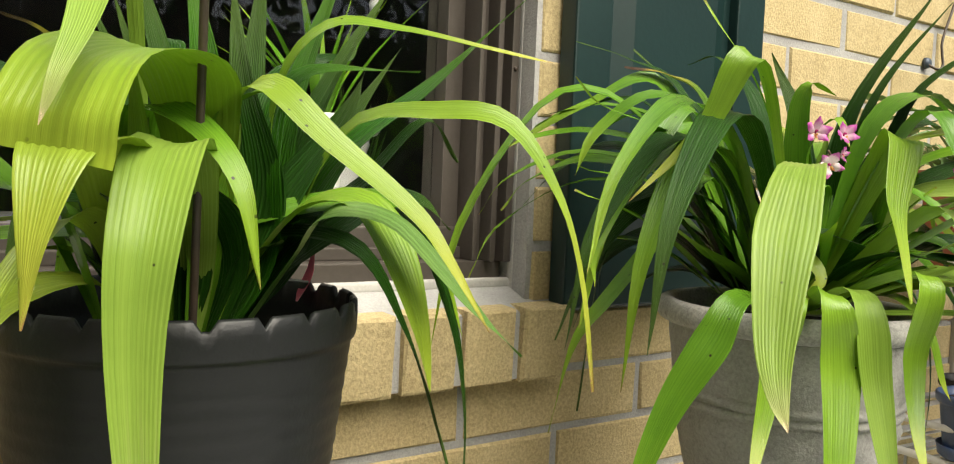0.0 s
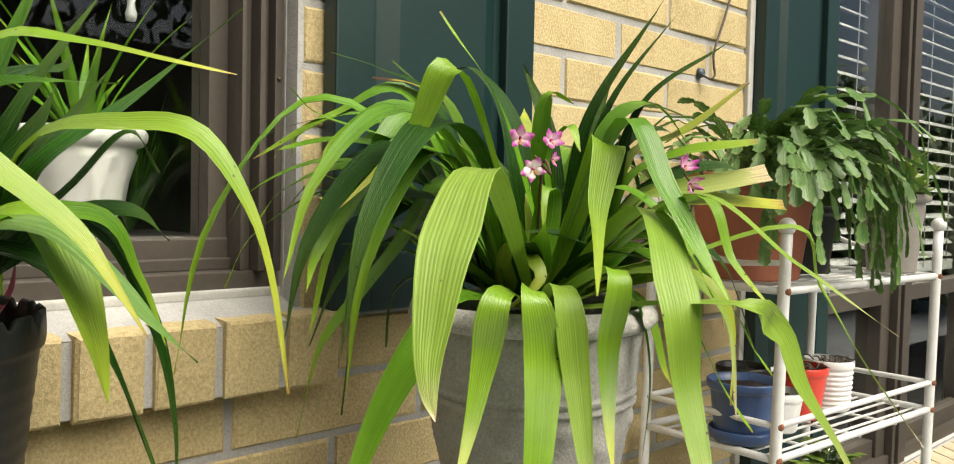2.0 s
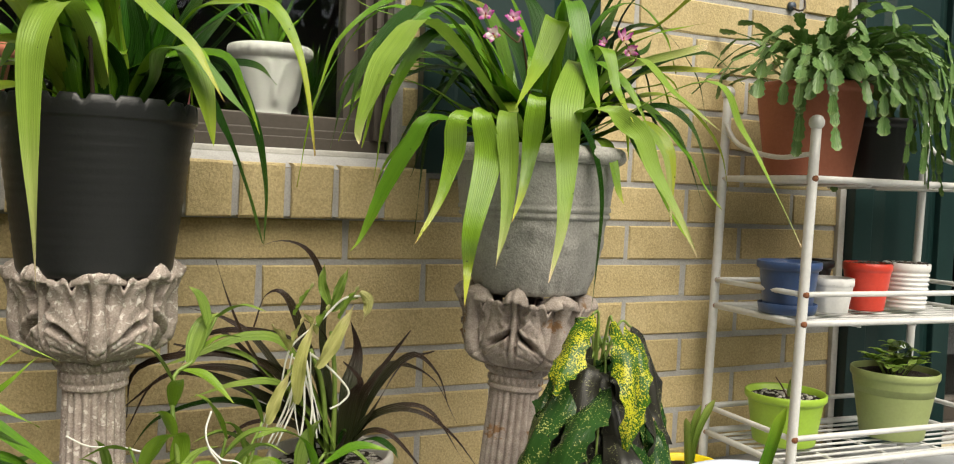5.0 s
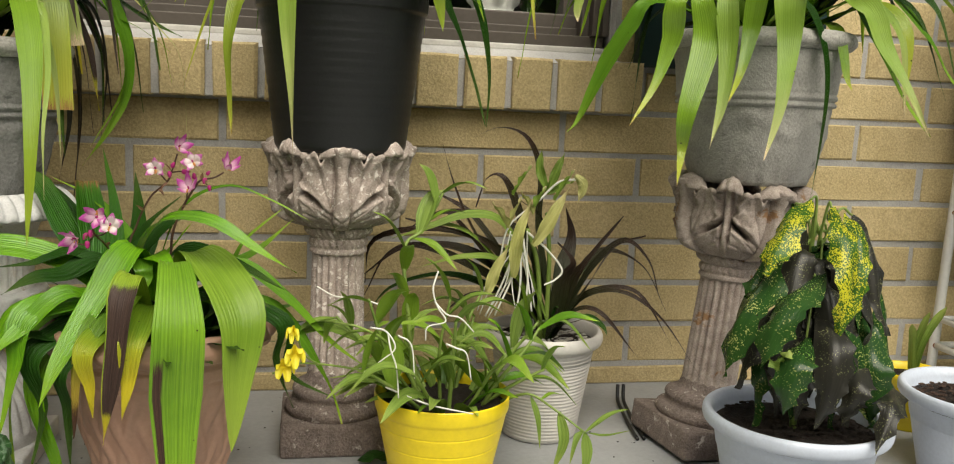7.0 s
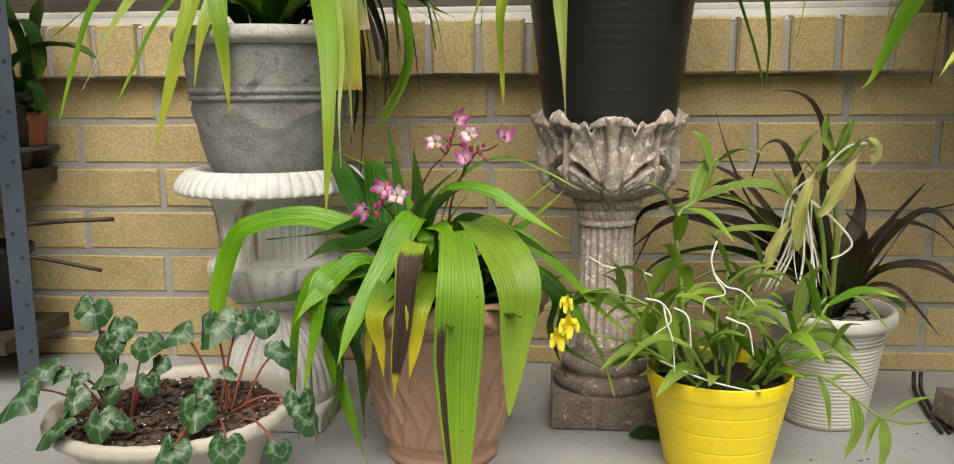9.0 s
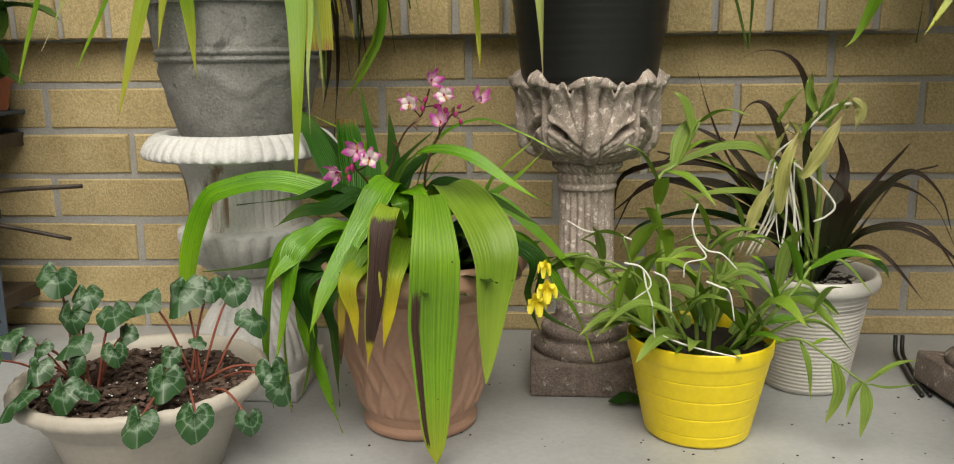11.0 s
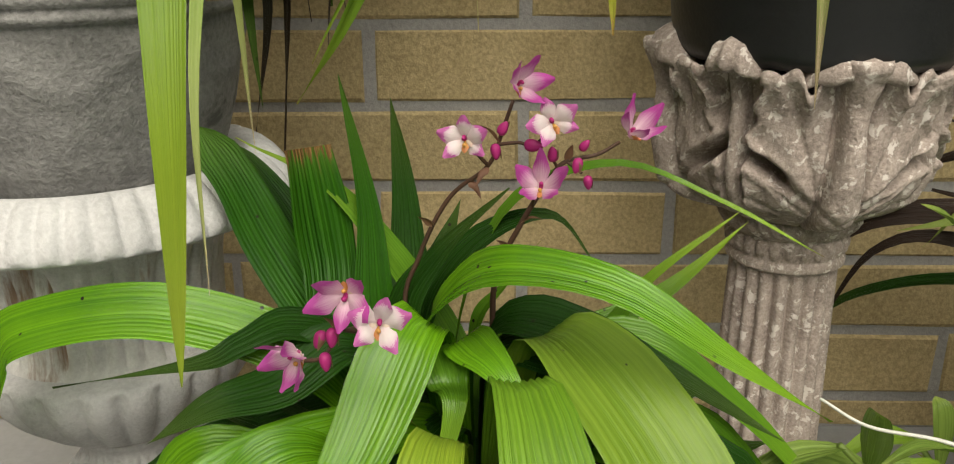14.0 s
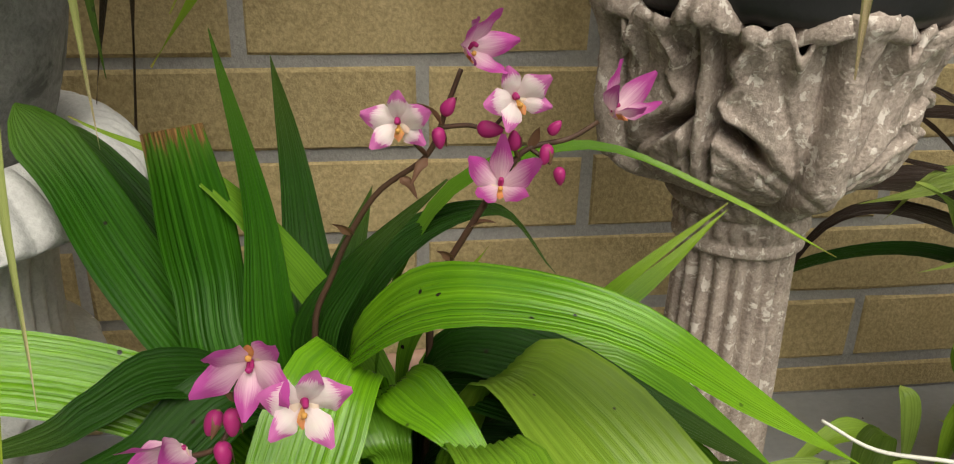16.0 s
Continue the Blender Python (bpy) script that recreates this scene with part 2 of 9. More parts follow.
RUST = surface("rust", (0.12, 0.04, 0.02), (0.26, 0.10, 0.04), 60, 300, 0.9, 0.5)
SHUTTER_GREEN = surface("dark_green_paint", (0.004, 0.020, 0.019), (0.008, 0.030, 0.028), 5, 120, 0.42, 0.08)
BRONZE = surface("bronze_aluminium", (0.066, 0.056, 0.047), (0.092, 0.079, 0.067), 5, 120, 0.5, 0.08, metal=0.2, spec=0.35)
WHITE_PAINT = surface("white_caulk", (0.40, 0.39, 0.365), (0.54, 0.53, 0.50), 30, 200, 0.7, 0.2)
BLIND_WHITE = surface("white_vinyl", (0.28, 0.28, 0.27), (0.34, 0.34, 0.33), 6, 90, 0.5, 0.05)
SOIL = surface("potting_soil", (0.010, 0.007, 0.006), (0.060, 0.042, 0.032), 60, 400, 0.95, 1.0, distance=0.006)
SOIL_BROWN = surface("brown_bark_soil", (0.03, 0.016, 0.011), (0.15, 0.088, 0.06), 70, 400, 0.95, 1.0, distance=0.006)
VASE_STONE = surface("chalky_white_ceramic", (0.42, 0.41, 0.385), (0.56, 0.545, 0.51), 20, 200, 0.8, 0.2)
STEEL_BLUE = surface("blue_grey_steel", (0.055, 0.075, 0.105), (0.09, 0.115, 0.15), 6, 120, 0.5, 0.1, metal=0.3)
ROD = surface("dark_rod", (0.03, 0.022, 0.016), (0.07, 0.05, 0.035), 30, 200, 0.5, 0.2)
SHADE_BLACK = surface("shade_black", (0.02, 0.02, 0.02), (0.035, 0.033, 0.03), 3, 40, 0.9, 0.1)
ROOT_WHITE = surface("white_root", (0.62, 0.62, 0.55), (0.80, 0.80, 0.74), 40, 200, 0.7, 0.2)
STEM_BROWN = surface("brown_stem", (0.055, 0.028, 0.018), (0.12, 0.06, 0.035), 40, 200, 0.6, 0.2)
STEM_GREEN = surface("green_stem", (0.12, 0.20, 0.03), (0.24, 0.33, 0.07), 30, 200, 0.5, 0.15)
STEM_RED = surface("red_stem", (0.22, 0.06, 0.04), (0.34, 0.11, 0.07), 30, 200, 0.5, 0.15)
FENCE_WOOD = surface("grey_fence_wood", (0.16, 0.12, 0.09), (0.30, 0.24, 0.19), 3, 60, 0.85, 0.3, stretch=(1, 1, 0.05))
LAWN = surface("lawn", (0.035, 0.07, 0.015), (0.08, 0.14, 0.03), 2, 40, 0.9, 0.6)
BARK = surface("bark", (0.05, 0.04, 0.03), (0.13, 0.10, 0.08), 8, 60, 0.95, 0.8)
TREE_LEAF = surface("tree_leaf", (0.060, 0.105, 0.030), (0.120, 0.185, 0.055), 0.7, 9, 0.55, 0.1)


# ---- building helpers ----
def thing(name, label, category, at=(0, 0, 0), turn=0.0, group="", kind=""):
    """A top-level Empty at a thing's base, which parents its parts."""
    ob = new(name)
    ob.empty_display_size = 0.02
    ob.matrix_world = pose(*at, 0, 0, turn)
    return tagged(ob, label, category, group, kind)


def to_mesh(name, bm, *materials, smooth=True):
    me = bpy.data.meshes.new(name)
    bm.normal_update()
    bm.to_mesh(me)
    bm.free()
    for m in materials:
        me.materials.append(m)
    if smooth:
        me.polygons.foreach_set("use_smooth", [True] * len(me.polygons))
    return me


def part(name, bm, material, parent, label="", smooth=True, at=None):
    mats = material if isinstance(material, (tuple, list)) else (material,)
    ob = new(name, to_mesh(name, bm, *mats, smooth=smooth))
    ob.parent = parent
    if at is not None:
        ob.matrix_local = at
    if label:
        ob["label"] = label
    return ob


def solid(name, bm, material, label, category, kind="", group="", smooth=False):
    mats = material if isinstance(material, (tuple, list)) else (material,)
    return tagged(new(name, to_mesh(name, bm, *mats, smooth=smooth)), label, category, group, kind)


def box(bm, x0, x1, y0, y1, z0, z1, bevel=0.0, mat=0):
    vs = [bm.verts.new((x, y, z)) for x in (x0, x1) for y in (y0, y1) for z in (z0, z1)]
    fs = [bm.faces.new([vs[i] for i in q]) for q in ((0, 1, 3, 2), (4, 6, 7, 5), (0, 4, 5, 1), (2, 3, 7, 6), (0, 2, 6, 4), (1, 5, 7, 3))]
    for f in fs:
        f.material_index = mat
    if bevel:
        es = list({e for f in fs for e in f.edges})
        bmesh.ops.bevel(bm, geom=es, offset=bevel, segments=2, profile=0.6, affect="EDGES")
    return bm


def lathe(profile, segs=56, wave=None, closed=True, bm=None, at=(0, 0, 0), squash=None):
    """Turns (radius, height) pairs; wave(angle, index, radius, height) gives a radius of its own."""
    bm = bm or bmesh.new()
    rings = []
    for k, (r, z) in enumerate(profile):
        ring = []
        for s in range(segs):
            a = 2 * math.pi * s / segs
            rr = wave(a, k, r, z) if wave else r
            dz = 0.0
            if isinstance(rr, tuple):
                rr, dz = rr
            ring.append(bm.verts.new((at[0] + rr * math.cos(a), at[1] + rr * math.sin(a), at[2] + z + dz)))
        rings.append(ring)
    for a, b in zip(rings, rings[1:]):
        for s in range(segs):
            bm.faces.new((a[s], a[(s + 1) % segs], b[(s + 1) % segs], b[s]))
    if closed:
        bm.faces.new(rings[0][::-1])
        bm.faces.new(rings[-1])
    return bm


def smooth_profile(points, n=6):
    """More points along a profile, by Catmull-Rom."""
    out = []
    for i in range(len(points) - 1):
        p = [points[max(0, min(len(points) - 1, i + d))] for d in (-1, 0, 1, 2)]
        for s in range(n):
            u = s / n
            out.append(tuple(0.5 * (2 * p[1][c] + (p[2][c] - p[0][c]) * u + (2 * p[0][c] - 5 * p[1][c] + 4 * p[2][c] - p[3][c]) * u * u
                                    + (3 * p[1][c] - p[0][c] - 3 * p[2][c] + p[3][c]) * u ** 3) for c in (0, 1)))
    return out + [points[-1]]


def curve_points(pts, n):
    """Points along a smooth curve through pts."""
    pts = [Vector(p) for p in pts]
    if len(pts) == 2:
        return [pts[0].lerp(pts[1], k / n) for k in range(n + 1)]
    out, m = [], len(pts) - 1
    ext = [2 * pts[0] - pts[1]] + pts + [2 * pts[-1] - pts[-2]]
    for k in range(n + 1):
        f = min(m - 1e-6, m * k / n)
        i, u = int(f), f - int(f)
        a, b, c, d = ext[i:i + 4]
        out.append(0.5 * (2 * b + (c - a) * u + (2 * a - 5 * b + 4 * c - d) * u * u + (3 * b - a - 3 * c + d) * u ** 3))
    return out


def tube(bm, pts, r0, r1=None, segs=8, n=None, mat=0):
    """A round rod or stem along a smooth curve."""
    r1 = r0 if r1 is None else r1
    line = curve_points(pts, n or (len(pts) - 1) * 6)
    side, rings = None, []
    for k, p in enumerate(line):
        t = (line[min(k + 1, len(line) - 1)] - line[max(k - 1, 0)]).normalized()
        if side is None:
            side = t.cross(Vector((0, 0, 1)) if abs(t.z) < 0.9 else Vector((1, 0, 0))).normalized()
        side = (side - t * side.dot(t)).normalized()
        up = t.cross(side)
        r = r0 + (r1 - r0) * k / (len(line) - 1)
        rings.append([bm.verts.new(p + r * (math.cos(2 * math.pi * s / segs) * side + math.sin(2 * math.pi * s / segs) * up)) for s in range(segs)])
    for a, b in zip(rings, rings[1:]):
        for s in range(segs):
            bm.faces.new((a[s], a[(s + 1) % segs], b[(s + 1) % segs], b[s])).material_index = mat
    bm.faces.new(rings[0][::-1]).material_index = mat
    bm.faces.new(rings[-1]).material_index = mat
    return bm


def ball(bm, at, r, squash=(1, 1, 1), sub=2, mat=0):
    made = bmesh.ops.create_icosphere(bm, subdivisions=sub, radius=r, matrix=Matrix.Translation(at) @ Matrix.Diagonal((*squash, 1)))
    for v in made["verts"]:
        for f in v.link_faces:
            f.material_index = mat
    return bm


def blade(bm, pts, width, n=20, across=8, pleat=0.0, cup=0.12, twist=(0, 0), shape="strap", side=None, mat=0, wavy=0.0, seed=0):
    """A leaf along a curve: a ribbon with a tapered outline, a cupped and pleated section and UVs along and across it."""
    uv = bm.loops.layers.uv.verify()
    line = curve_points(pts, n)
    flat = Vector((line[-1].x - line[0].x, line[-1].y - line[0].y, 0))
    if side is None:
        side = Vector((flat.y, -flat.x, 0)) if flat.length > 0.01 else Vector((1, 0, 0))
    side = Vector(side).normalized()
    rng = random.Random(seed)
    ph = rng.uniform(0, 6)
    rows = []
    for k, p in enumerate(line):
        u = k / n
        t = (line[min(k + 1, n)] - line[max(k - 1, 0)]).normalized()
        s = (side - t * side.dot(t)).normalized()
        a = radians(twist[0] + (twist[1] - twist[0]) * u)
        up = s.cross(t)
        s, up = s * math.cos(a) + up * math.sin(a), up * math.cos(a) - s * math.sin(a)
        if shape == "strap":
            w = min(1.0, 0.22 + 1.9 * u) * (min(1.0, max(0.0, 1 - u) / 0.62) ** 1.0 + 0.012)
        elif shape == "petal":
            w = max(0.05, math.sin(math.pi * (u * 0.90 + 0.04))) ** 0.62
        elif shape == "tepal":
            w = min(1.0, 0.30 + 1.7 * u) * max(0.05, min(1.0, (1 - u) / 0.55)) ** 0.62
        elif shape == "broad":
            w = min(1.0, 0.22 + 1.9 * u) * (min(1.0, max(0.0, 1 - u) / 0.42) ** 0.8 + 0.012)
        elif shape == "cut":
            w = min(1.0, 0.22 + 1.9 * u) * (1.0 if u < 0.8 else 1 - 0.25 * (u - 0.8))
        elif shape == "oval":
            w = max(0.03, math.sin(math.pi * min(1, u * 0.97 + 0.03) ** 0.8)) ** 0.8
        elif shape == "lance":
            w = max(0.03, min(1.0, 0.35 + 2.6 * u) * min(1.0, (1 - u) / 0.62) ** 0.75)
        elif shape == "even":
            w = min(1.0, 0.5 + 3 * u) * min(1.0, 4 * max(0.0, 1 - u) ** 0.7 + 0.02)
        else:
            w = max(0.02, 1 - u)
        w *= width / 2 * (1 + 0.05 * math.sin(9 * u + ph))
        row = []
        fold = pleat * min(1, w / width * 3) * min(1.0, (1 - u) / 0.15)
        for j in range(across + 1):
            v = 2 * j / across - 1
            lift = cup * abs(v) ** 1.3 * w + (fold * (1 if j % 2 else -1) if 0 < j < across else 0)
            lift += wavy * math.sin(14 * u + ph + (2 if v > 0 else 0)) * v * v
            row.append(bm.verts.new(p + s * v * w + up * lift))
        rows.append(row)
    for k in range(n):
        for j in range(across):
            f = bm.faces.new((rows[k][j], rows[k][j + 1], rows[k + 1][j + 1], rows[k + 1][j]))
            f.material_index = mat
            f.smooth = True
            for loop, (a, b) in zip(f.loops, ((k, j), (k, j + 1), (k + 1, j + 1), (k + 1, j))):
                loop[uv].uv = (a / n, b / across)
    return bm


def leaf(plant, pts, width, material, name="leaf", label="", **how):
    """One leaf as a part of its plant, given in the world's metres."""
    inv = plant.matrix_world.inverted()
    bm = bmesh.new()
    blade(bm, [inv @ Vector(p) for p in pts], width, **how)
    return part(name, bm, material, plant, label)


def soil_disc(r, z, bumpy=0.004, segs=36, rings=9, seed=1):
    bm = bmesh.new()
    rng = random.Random(seed)
    prev = [bm.verts.new((0, 0, z))] * segs
    for k in range(1, rings + 1):
        ring = []
        for s in range(segs):
            a = 2 * math.pi * s / segs
            rr = r * k / rings
            ring.append(bm.verts.new((rr * math.cos(a), rr * math.sin(a), z + (rng.uniform(-1, 1) * bumpy if k < rings else 0))))
        for s in range(segs):
            q = (s + 1) % segs
            if k == 1:
                bm.faces.new((prev[0], ring[s], ring[q]))
            else:
                bm.faces.new((prev[s], ring[s], ring[q], prev[q]))
        prev = ring
    return bm


bpy.context.view_layer.update()


# ---- the house front ----
STEP, JOINT, LONG = 0.0813, 0.010, 0.3048
ROW_A = 0.4515
W1 = (-1.46, 0.244, 0.60, 1.62)      # window 1: x from, to, z from, to
W2 = (1.752, 4.05, -0.065, 1.90)        # window 2
WALL_X = (-2.6, 4.6)


def slabs(y0, y1):
    bm = bmesh.new()
    top = 2.6
    box(bm, WALL_X[0], W1[0], y0, y1, -0.05, top)
    box(bm, W1[0], W1[1], y0, y1, -0.05, W1[2])
    box(bm, W1[0], W1[1], y0, y1, W1[3], top)
    box(bm, W1[1], W2[0], y0, y1, -0.62, top)
    box(bm, W2[0], W2[1], y0, y1, -0.62, W2[2])
    box(bm, W2[0], W2[1], y0, y1, W2[3], top)
    box(bm, W2[1], WALL_X[1], y0, y1, -0.62, top)
    return bm


wall = solid("wall_north", slabs(0.0032, 0.16), MORTAR, "buff brick house wall with grey mortar joints", "wall", "structure")

bm = bmesh.new()
g = [-60, -6, -3, -2, -1.2, -0.6, 0, 0.16]
xs = [-60, -6, -3, -1.5, 0, 1.0, 1.64, 3, 6, 60]
BED = (1.64, 6, -1.2, 0.16, -0.58)     # sunken bed along the tall window: x from, to, y from, to, depth
grid = [[bm.verts.new((x, y, 0)) for x in xs] for y in g]
for a, b in zip(grid, grid[1:]):
    for i in range(len(xs) - 1):
        if BED[0] <= xs[i] < BED[1] and BED[2] <= a[0].co.y < BED[3]:
            continue
        bm.faces.new((a[i], a[i + 1], b[i + 1], b[i]))
pit = [bm.verts.new((x, y, z)) for z in (0, BED[4]) for x, y in ((BED[0], BED[2]), (BED[1], BED[2]), (BED[1], BED[3]), (BED[0], BED[3]))]
bm.faces.new(pit[4:])
for i in range(4):
    bm.faces.new((pit[i], pit[(i + 1) % 4], pit[4 + (i + 1) % 4], pit[4 + i]))
bmesh.ops.remove_doubles(bm, verts=bm.verts, dist=1e-5)
ground = solid("ground", bm, CONCRETE_FLOOR, "grey painted concrete patio floor with dirt and scuffs", "floor", "structure")

# unseen plain wall at the far end, added to hold light off the left side
bm = bmesh.new()
box(bm, -2.04, -1.89, -5.4, -0.004, 0.0, 3.2, 0.004)
solid("wall_west", bm, FENCE_WOOD, "unseen plain grey timber wall added to shade the left end of the patio", "wall", "structure")

# the room behind the windows: closed, its lack of light put into near-black colour
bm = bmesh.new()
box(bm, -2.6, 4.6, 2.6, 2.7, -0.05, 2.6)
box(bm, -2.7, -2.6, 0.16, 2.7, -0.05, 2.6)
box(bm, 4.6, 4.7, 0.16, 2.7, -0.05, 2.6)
solid("wall_inside", bm, SHADE_BLACK, "inner walls of the room behind the windows, shade put into near-black colour", "wall", "structure")
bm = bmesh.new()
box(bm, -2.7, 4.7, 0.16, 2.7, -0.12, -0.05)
solid("floor_inside", bm, SHADE_BLACK, "floor of the room behind the windows, shade put into near-black colour", "floor", "structure")
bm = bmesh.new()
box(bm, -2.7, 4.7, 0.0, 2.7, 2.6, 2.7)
solid("ceiling", bm, SHADE_BLACK, "ceiling of the room behind the windows, shade put into near-black colour", "ceiling", "structure")


def pane(bm, x0, x1, y, z0, z1):
    return box(bm, x0, x1, y - 0.002, y + 0.002, z0, z1)


GLASS, gt, gb = nodes_of("window_glass")
gb.inputs["Base Color"].default_value = (0.86, 0.90, 0.89, 1)
gb.inputs["Roughness"].default_value = 0.0
gb.inputs["IOR"].default_value = 1.5
gb.inputs["Transmission Weight"].default_value = 1.0

# window 1: bronze aluminium slider, set back behind the brick sill
win1 = thing("window_1", "bronze aluminium framed window with dark glass", "window", (0, 0, 0), kind="structure")
x0, x1 = W1[0], W1[1]
bm = bmesh.new()
box(bm, x0, x1 - 0.006, 0.050, 0.150, 0.643, 0.668, 0.002)
box(bm, x0, x1 - 0.030, 0.085, 0.140, 0.668, 0.710, 0.003)
box(bm, x0, x1 - 0.050, 0.078, 0.092, 0.668, 0.684, 0.002)
part("sill_rail", bm, BRONZE, win1, smooth=False)
bm = bmesh.new()
for a, b, y0, y1 in ((x1 - 0.016, x1 - 0.005, 0.030, 0.15), (x1 - 0.026, x1 - 0.016, 0.048, 0.15), (x1 - 0.034, x1 - 0.026, 0.036, 0.15),
                     (x1 - 0.046, x1 - 0.034, 0.060, 0.15), (x1 - 0.052, x1 - 0.046, 0.050, 0.15), (x1 - 0.078, x1 - 0.052, 0.088, 0.14)):
    box(bm, a, b, y0, y1, 0.668, W1[3], 0.0012)
part("window_frame", bm, BRONZE, win1, "ribbed bronze jamb", smooth=False)
bm = bmesh.new()
for z in (0.917, 1.16):
    bmesh.ops.create_cone(bm, cap_ends=True, segments=12, radius1=0.0032, radius2=0.0026, depth=0.003,
                          matrix=Matrix.Translation((x1 - 0.0105, 0.029, z)) @ Matrix.Rotation(radians(90), 4, "X"))
part("screw", bm, ROD, win1)
bm = bmesh.new()
box(bm, x0, x0 + 0.05, 0.04, 0.15, 0.668, W1[3], 0.002)
box(bm, x0, x1, 0.04, 0.15, W1[3] - 0.05, W1[3], 0.002)
box(bm, -0.72, -0.67, 0.09, 0.14, 0.70, W1[3], 0.002)
part("window_frame", bm, BRONZE, win1, smooth=False)
bm = bmesh.new()
pane(bm, -0.67, x1 - 0.078, 0.115, 0.708, W1[3] - 0.05)
part("pane", bm, GLASS, win1, smooth=False).visible_shadow = False
bm = bmesh.new()
pane(bm, x0 + 0.05, -0.72, 0.122, 0.708, W1[3] - 0.05)
part("pane", bm, GLASS, win1, smooth=False).visible_shadow = False
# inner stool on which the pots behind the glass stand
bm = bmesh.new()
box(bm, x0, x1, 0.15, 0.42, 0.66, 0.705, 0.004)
part("window_sill", bm, SHADE_BLACK, win1, "inner window sill, shade put into near-black colour", smooth=False)
bm = bmesh.new()
box(bm, x0, x1 + 0.002, 0.036, 0.052, 0.634, 0.646, 0.003)
part("caulk", bm, WHITE_PAINT, win1, "uneven white caulk bead along the sill", smooth=False)
bm = bmesh.new()
box(bm, x1 - 0.001, x1 + 0.006, 0.030, 0.042, 0.62, W1[3], 0.002)
part("caulk", bm, WHITE_PAINT, win1, "white caulk bead up the jamb", smooth=False)

# window 2: three tall bronze sashes with blinds
win2 = thing("window_2", "tall bronze window with half drawn white blinds", "window", kind="structure")
COLS = ((1.80, 2.33), (2.53, 3.17), (3.38, 4.0))
bm = bmesh.new()
box(bm, W2[0], W2[1], 0.045, 0.15, -0.050, 0.000, 0.003)
box(bm, W2[0], W2[1], 0.045, 0.15, 1.85, 1.9, 0.003)
part("window_frame", bm, BRONZE, win2, smooth=False)
for a, b in ((W2[0], 1.80), (2.33, 2.53), (3.17, 3.38), (4.0, W2[1])):
    bm = bmesh.new()
    box(bm, a, b, 0.06, 0.15, 0.0, 1.85, 0.003)
    m = (a + b) / 2
    if b - a > 0.1:
        box(bm, m - 0.035, m - 0.012, 0.036, 0.06, -0.030, 1.85, 0.002)
        box(bm, m - 0.006, m + 0.050, 0.028, 0.06, -0.030, 1.85, 0.002)
        box(bm, m + 0.056, m + 0.085, 0.044, 0.06, -0.030, 1.85, 0.002)
    part("mullion", bm, BRONZE, win2, smooth=False)
for a, b in COLS:
    bm = bmesh.new()
    box(bm, a, b, 0.055, 0.12, 0.470, 0.520, 0.003)
    box(bm, a, b, 0.07, 0.12, 0.0, 0.055, 0.003)
    part("rail", bm, BRONZE, win2, smooth=False)
    for z0, z1, y in ((0.520, 1.85, 0.085), (0.055, 0.470, 0.10)):
        bm = bmesh.new()
        pane(bm, a, b, y, z0, z1)
        part("pane", bm, GLASS, win2, smooth=False).visible_shadow = False
for a, b in COLS:
    blind = thing("window_blind", "white horizontal slat blind lowered half way behind glass", "blind", (0, 0, 0), group="window blinds")
    bm = bmesh.new()
    box(bm, a + 0.01, b - 0.01, 0.128, 0.172, 0.540, 0.578, 0.004)
    part("bottom_rail", bm, BLIND_WHITE, blind, smooth=False)
    slat = bmesh.new()
    prof = [(-0.022, -0.003), (-0.011, 0.001), (0, 0.0025), (0.011, 0.001), (0.022, -0.003)]
    for top in (0, 1):
        for (y0, z0), (y1, z1) in zip(prof, prof[1:]):
            v = [slat.verts.new((x, y, z + 0.0018 * top)) for x, y, z in ((a + 0.012, y0, z0), (b - 0.012, y0, z0), (b - 0.012, y1, z1), (a + 0.012, y1, z1))]
            slat.faces.new(v if top else v[::-1])
    me = to_mesh("slat", slat, BLIND_WHITE)
    for k in range(22):
        s = new("slat", me)
        s.parent = blind
        s.matrix_local = pose(0, 0.15, 0.60 + 0.0465 * k, 22, 0, 0)
    for x in (a + 0.09, (a + b) / 2, b - 0.09):
        bm = bmesh.new()
        tube(bm, [(x, 0.127, 0.56), (x, 0.127, 1.64)], 0.0016, segs=6)
        part("cord", bm, BLIND_WHITE, blind)


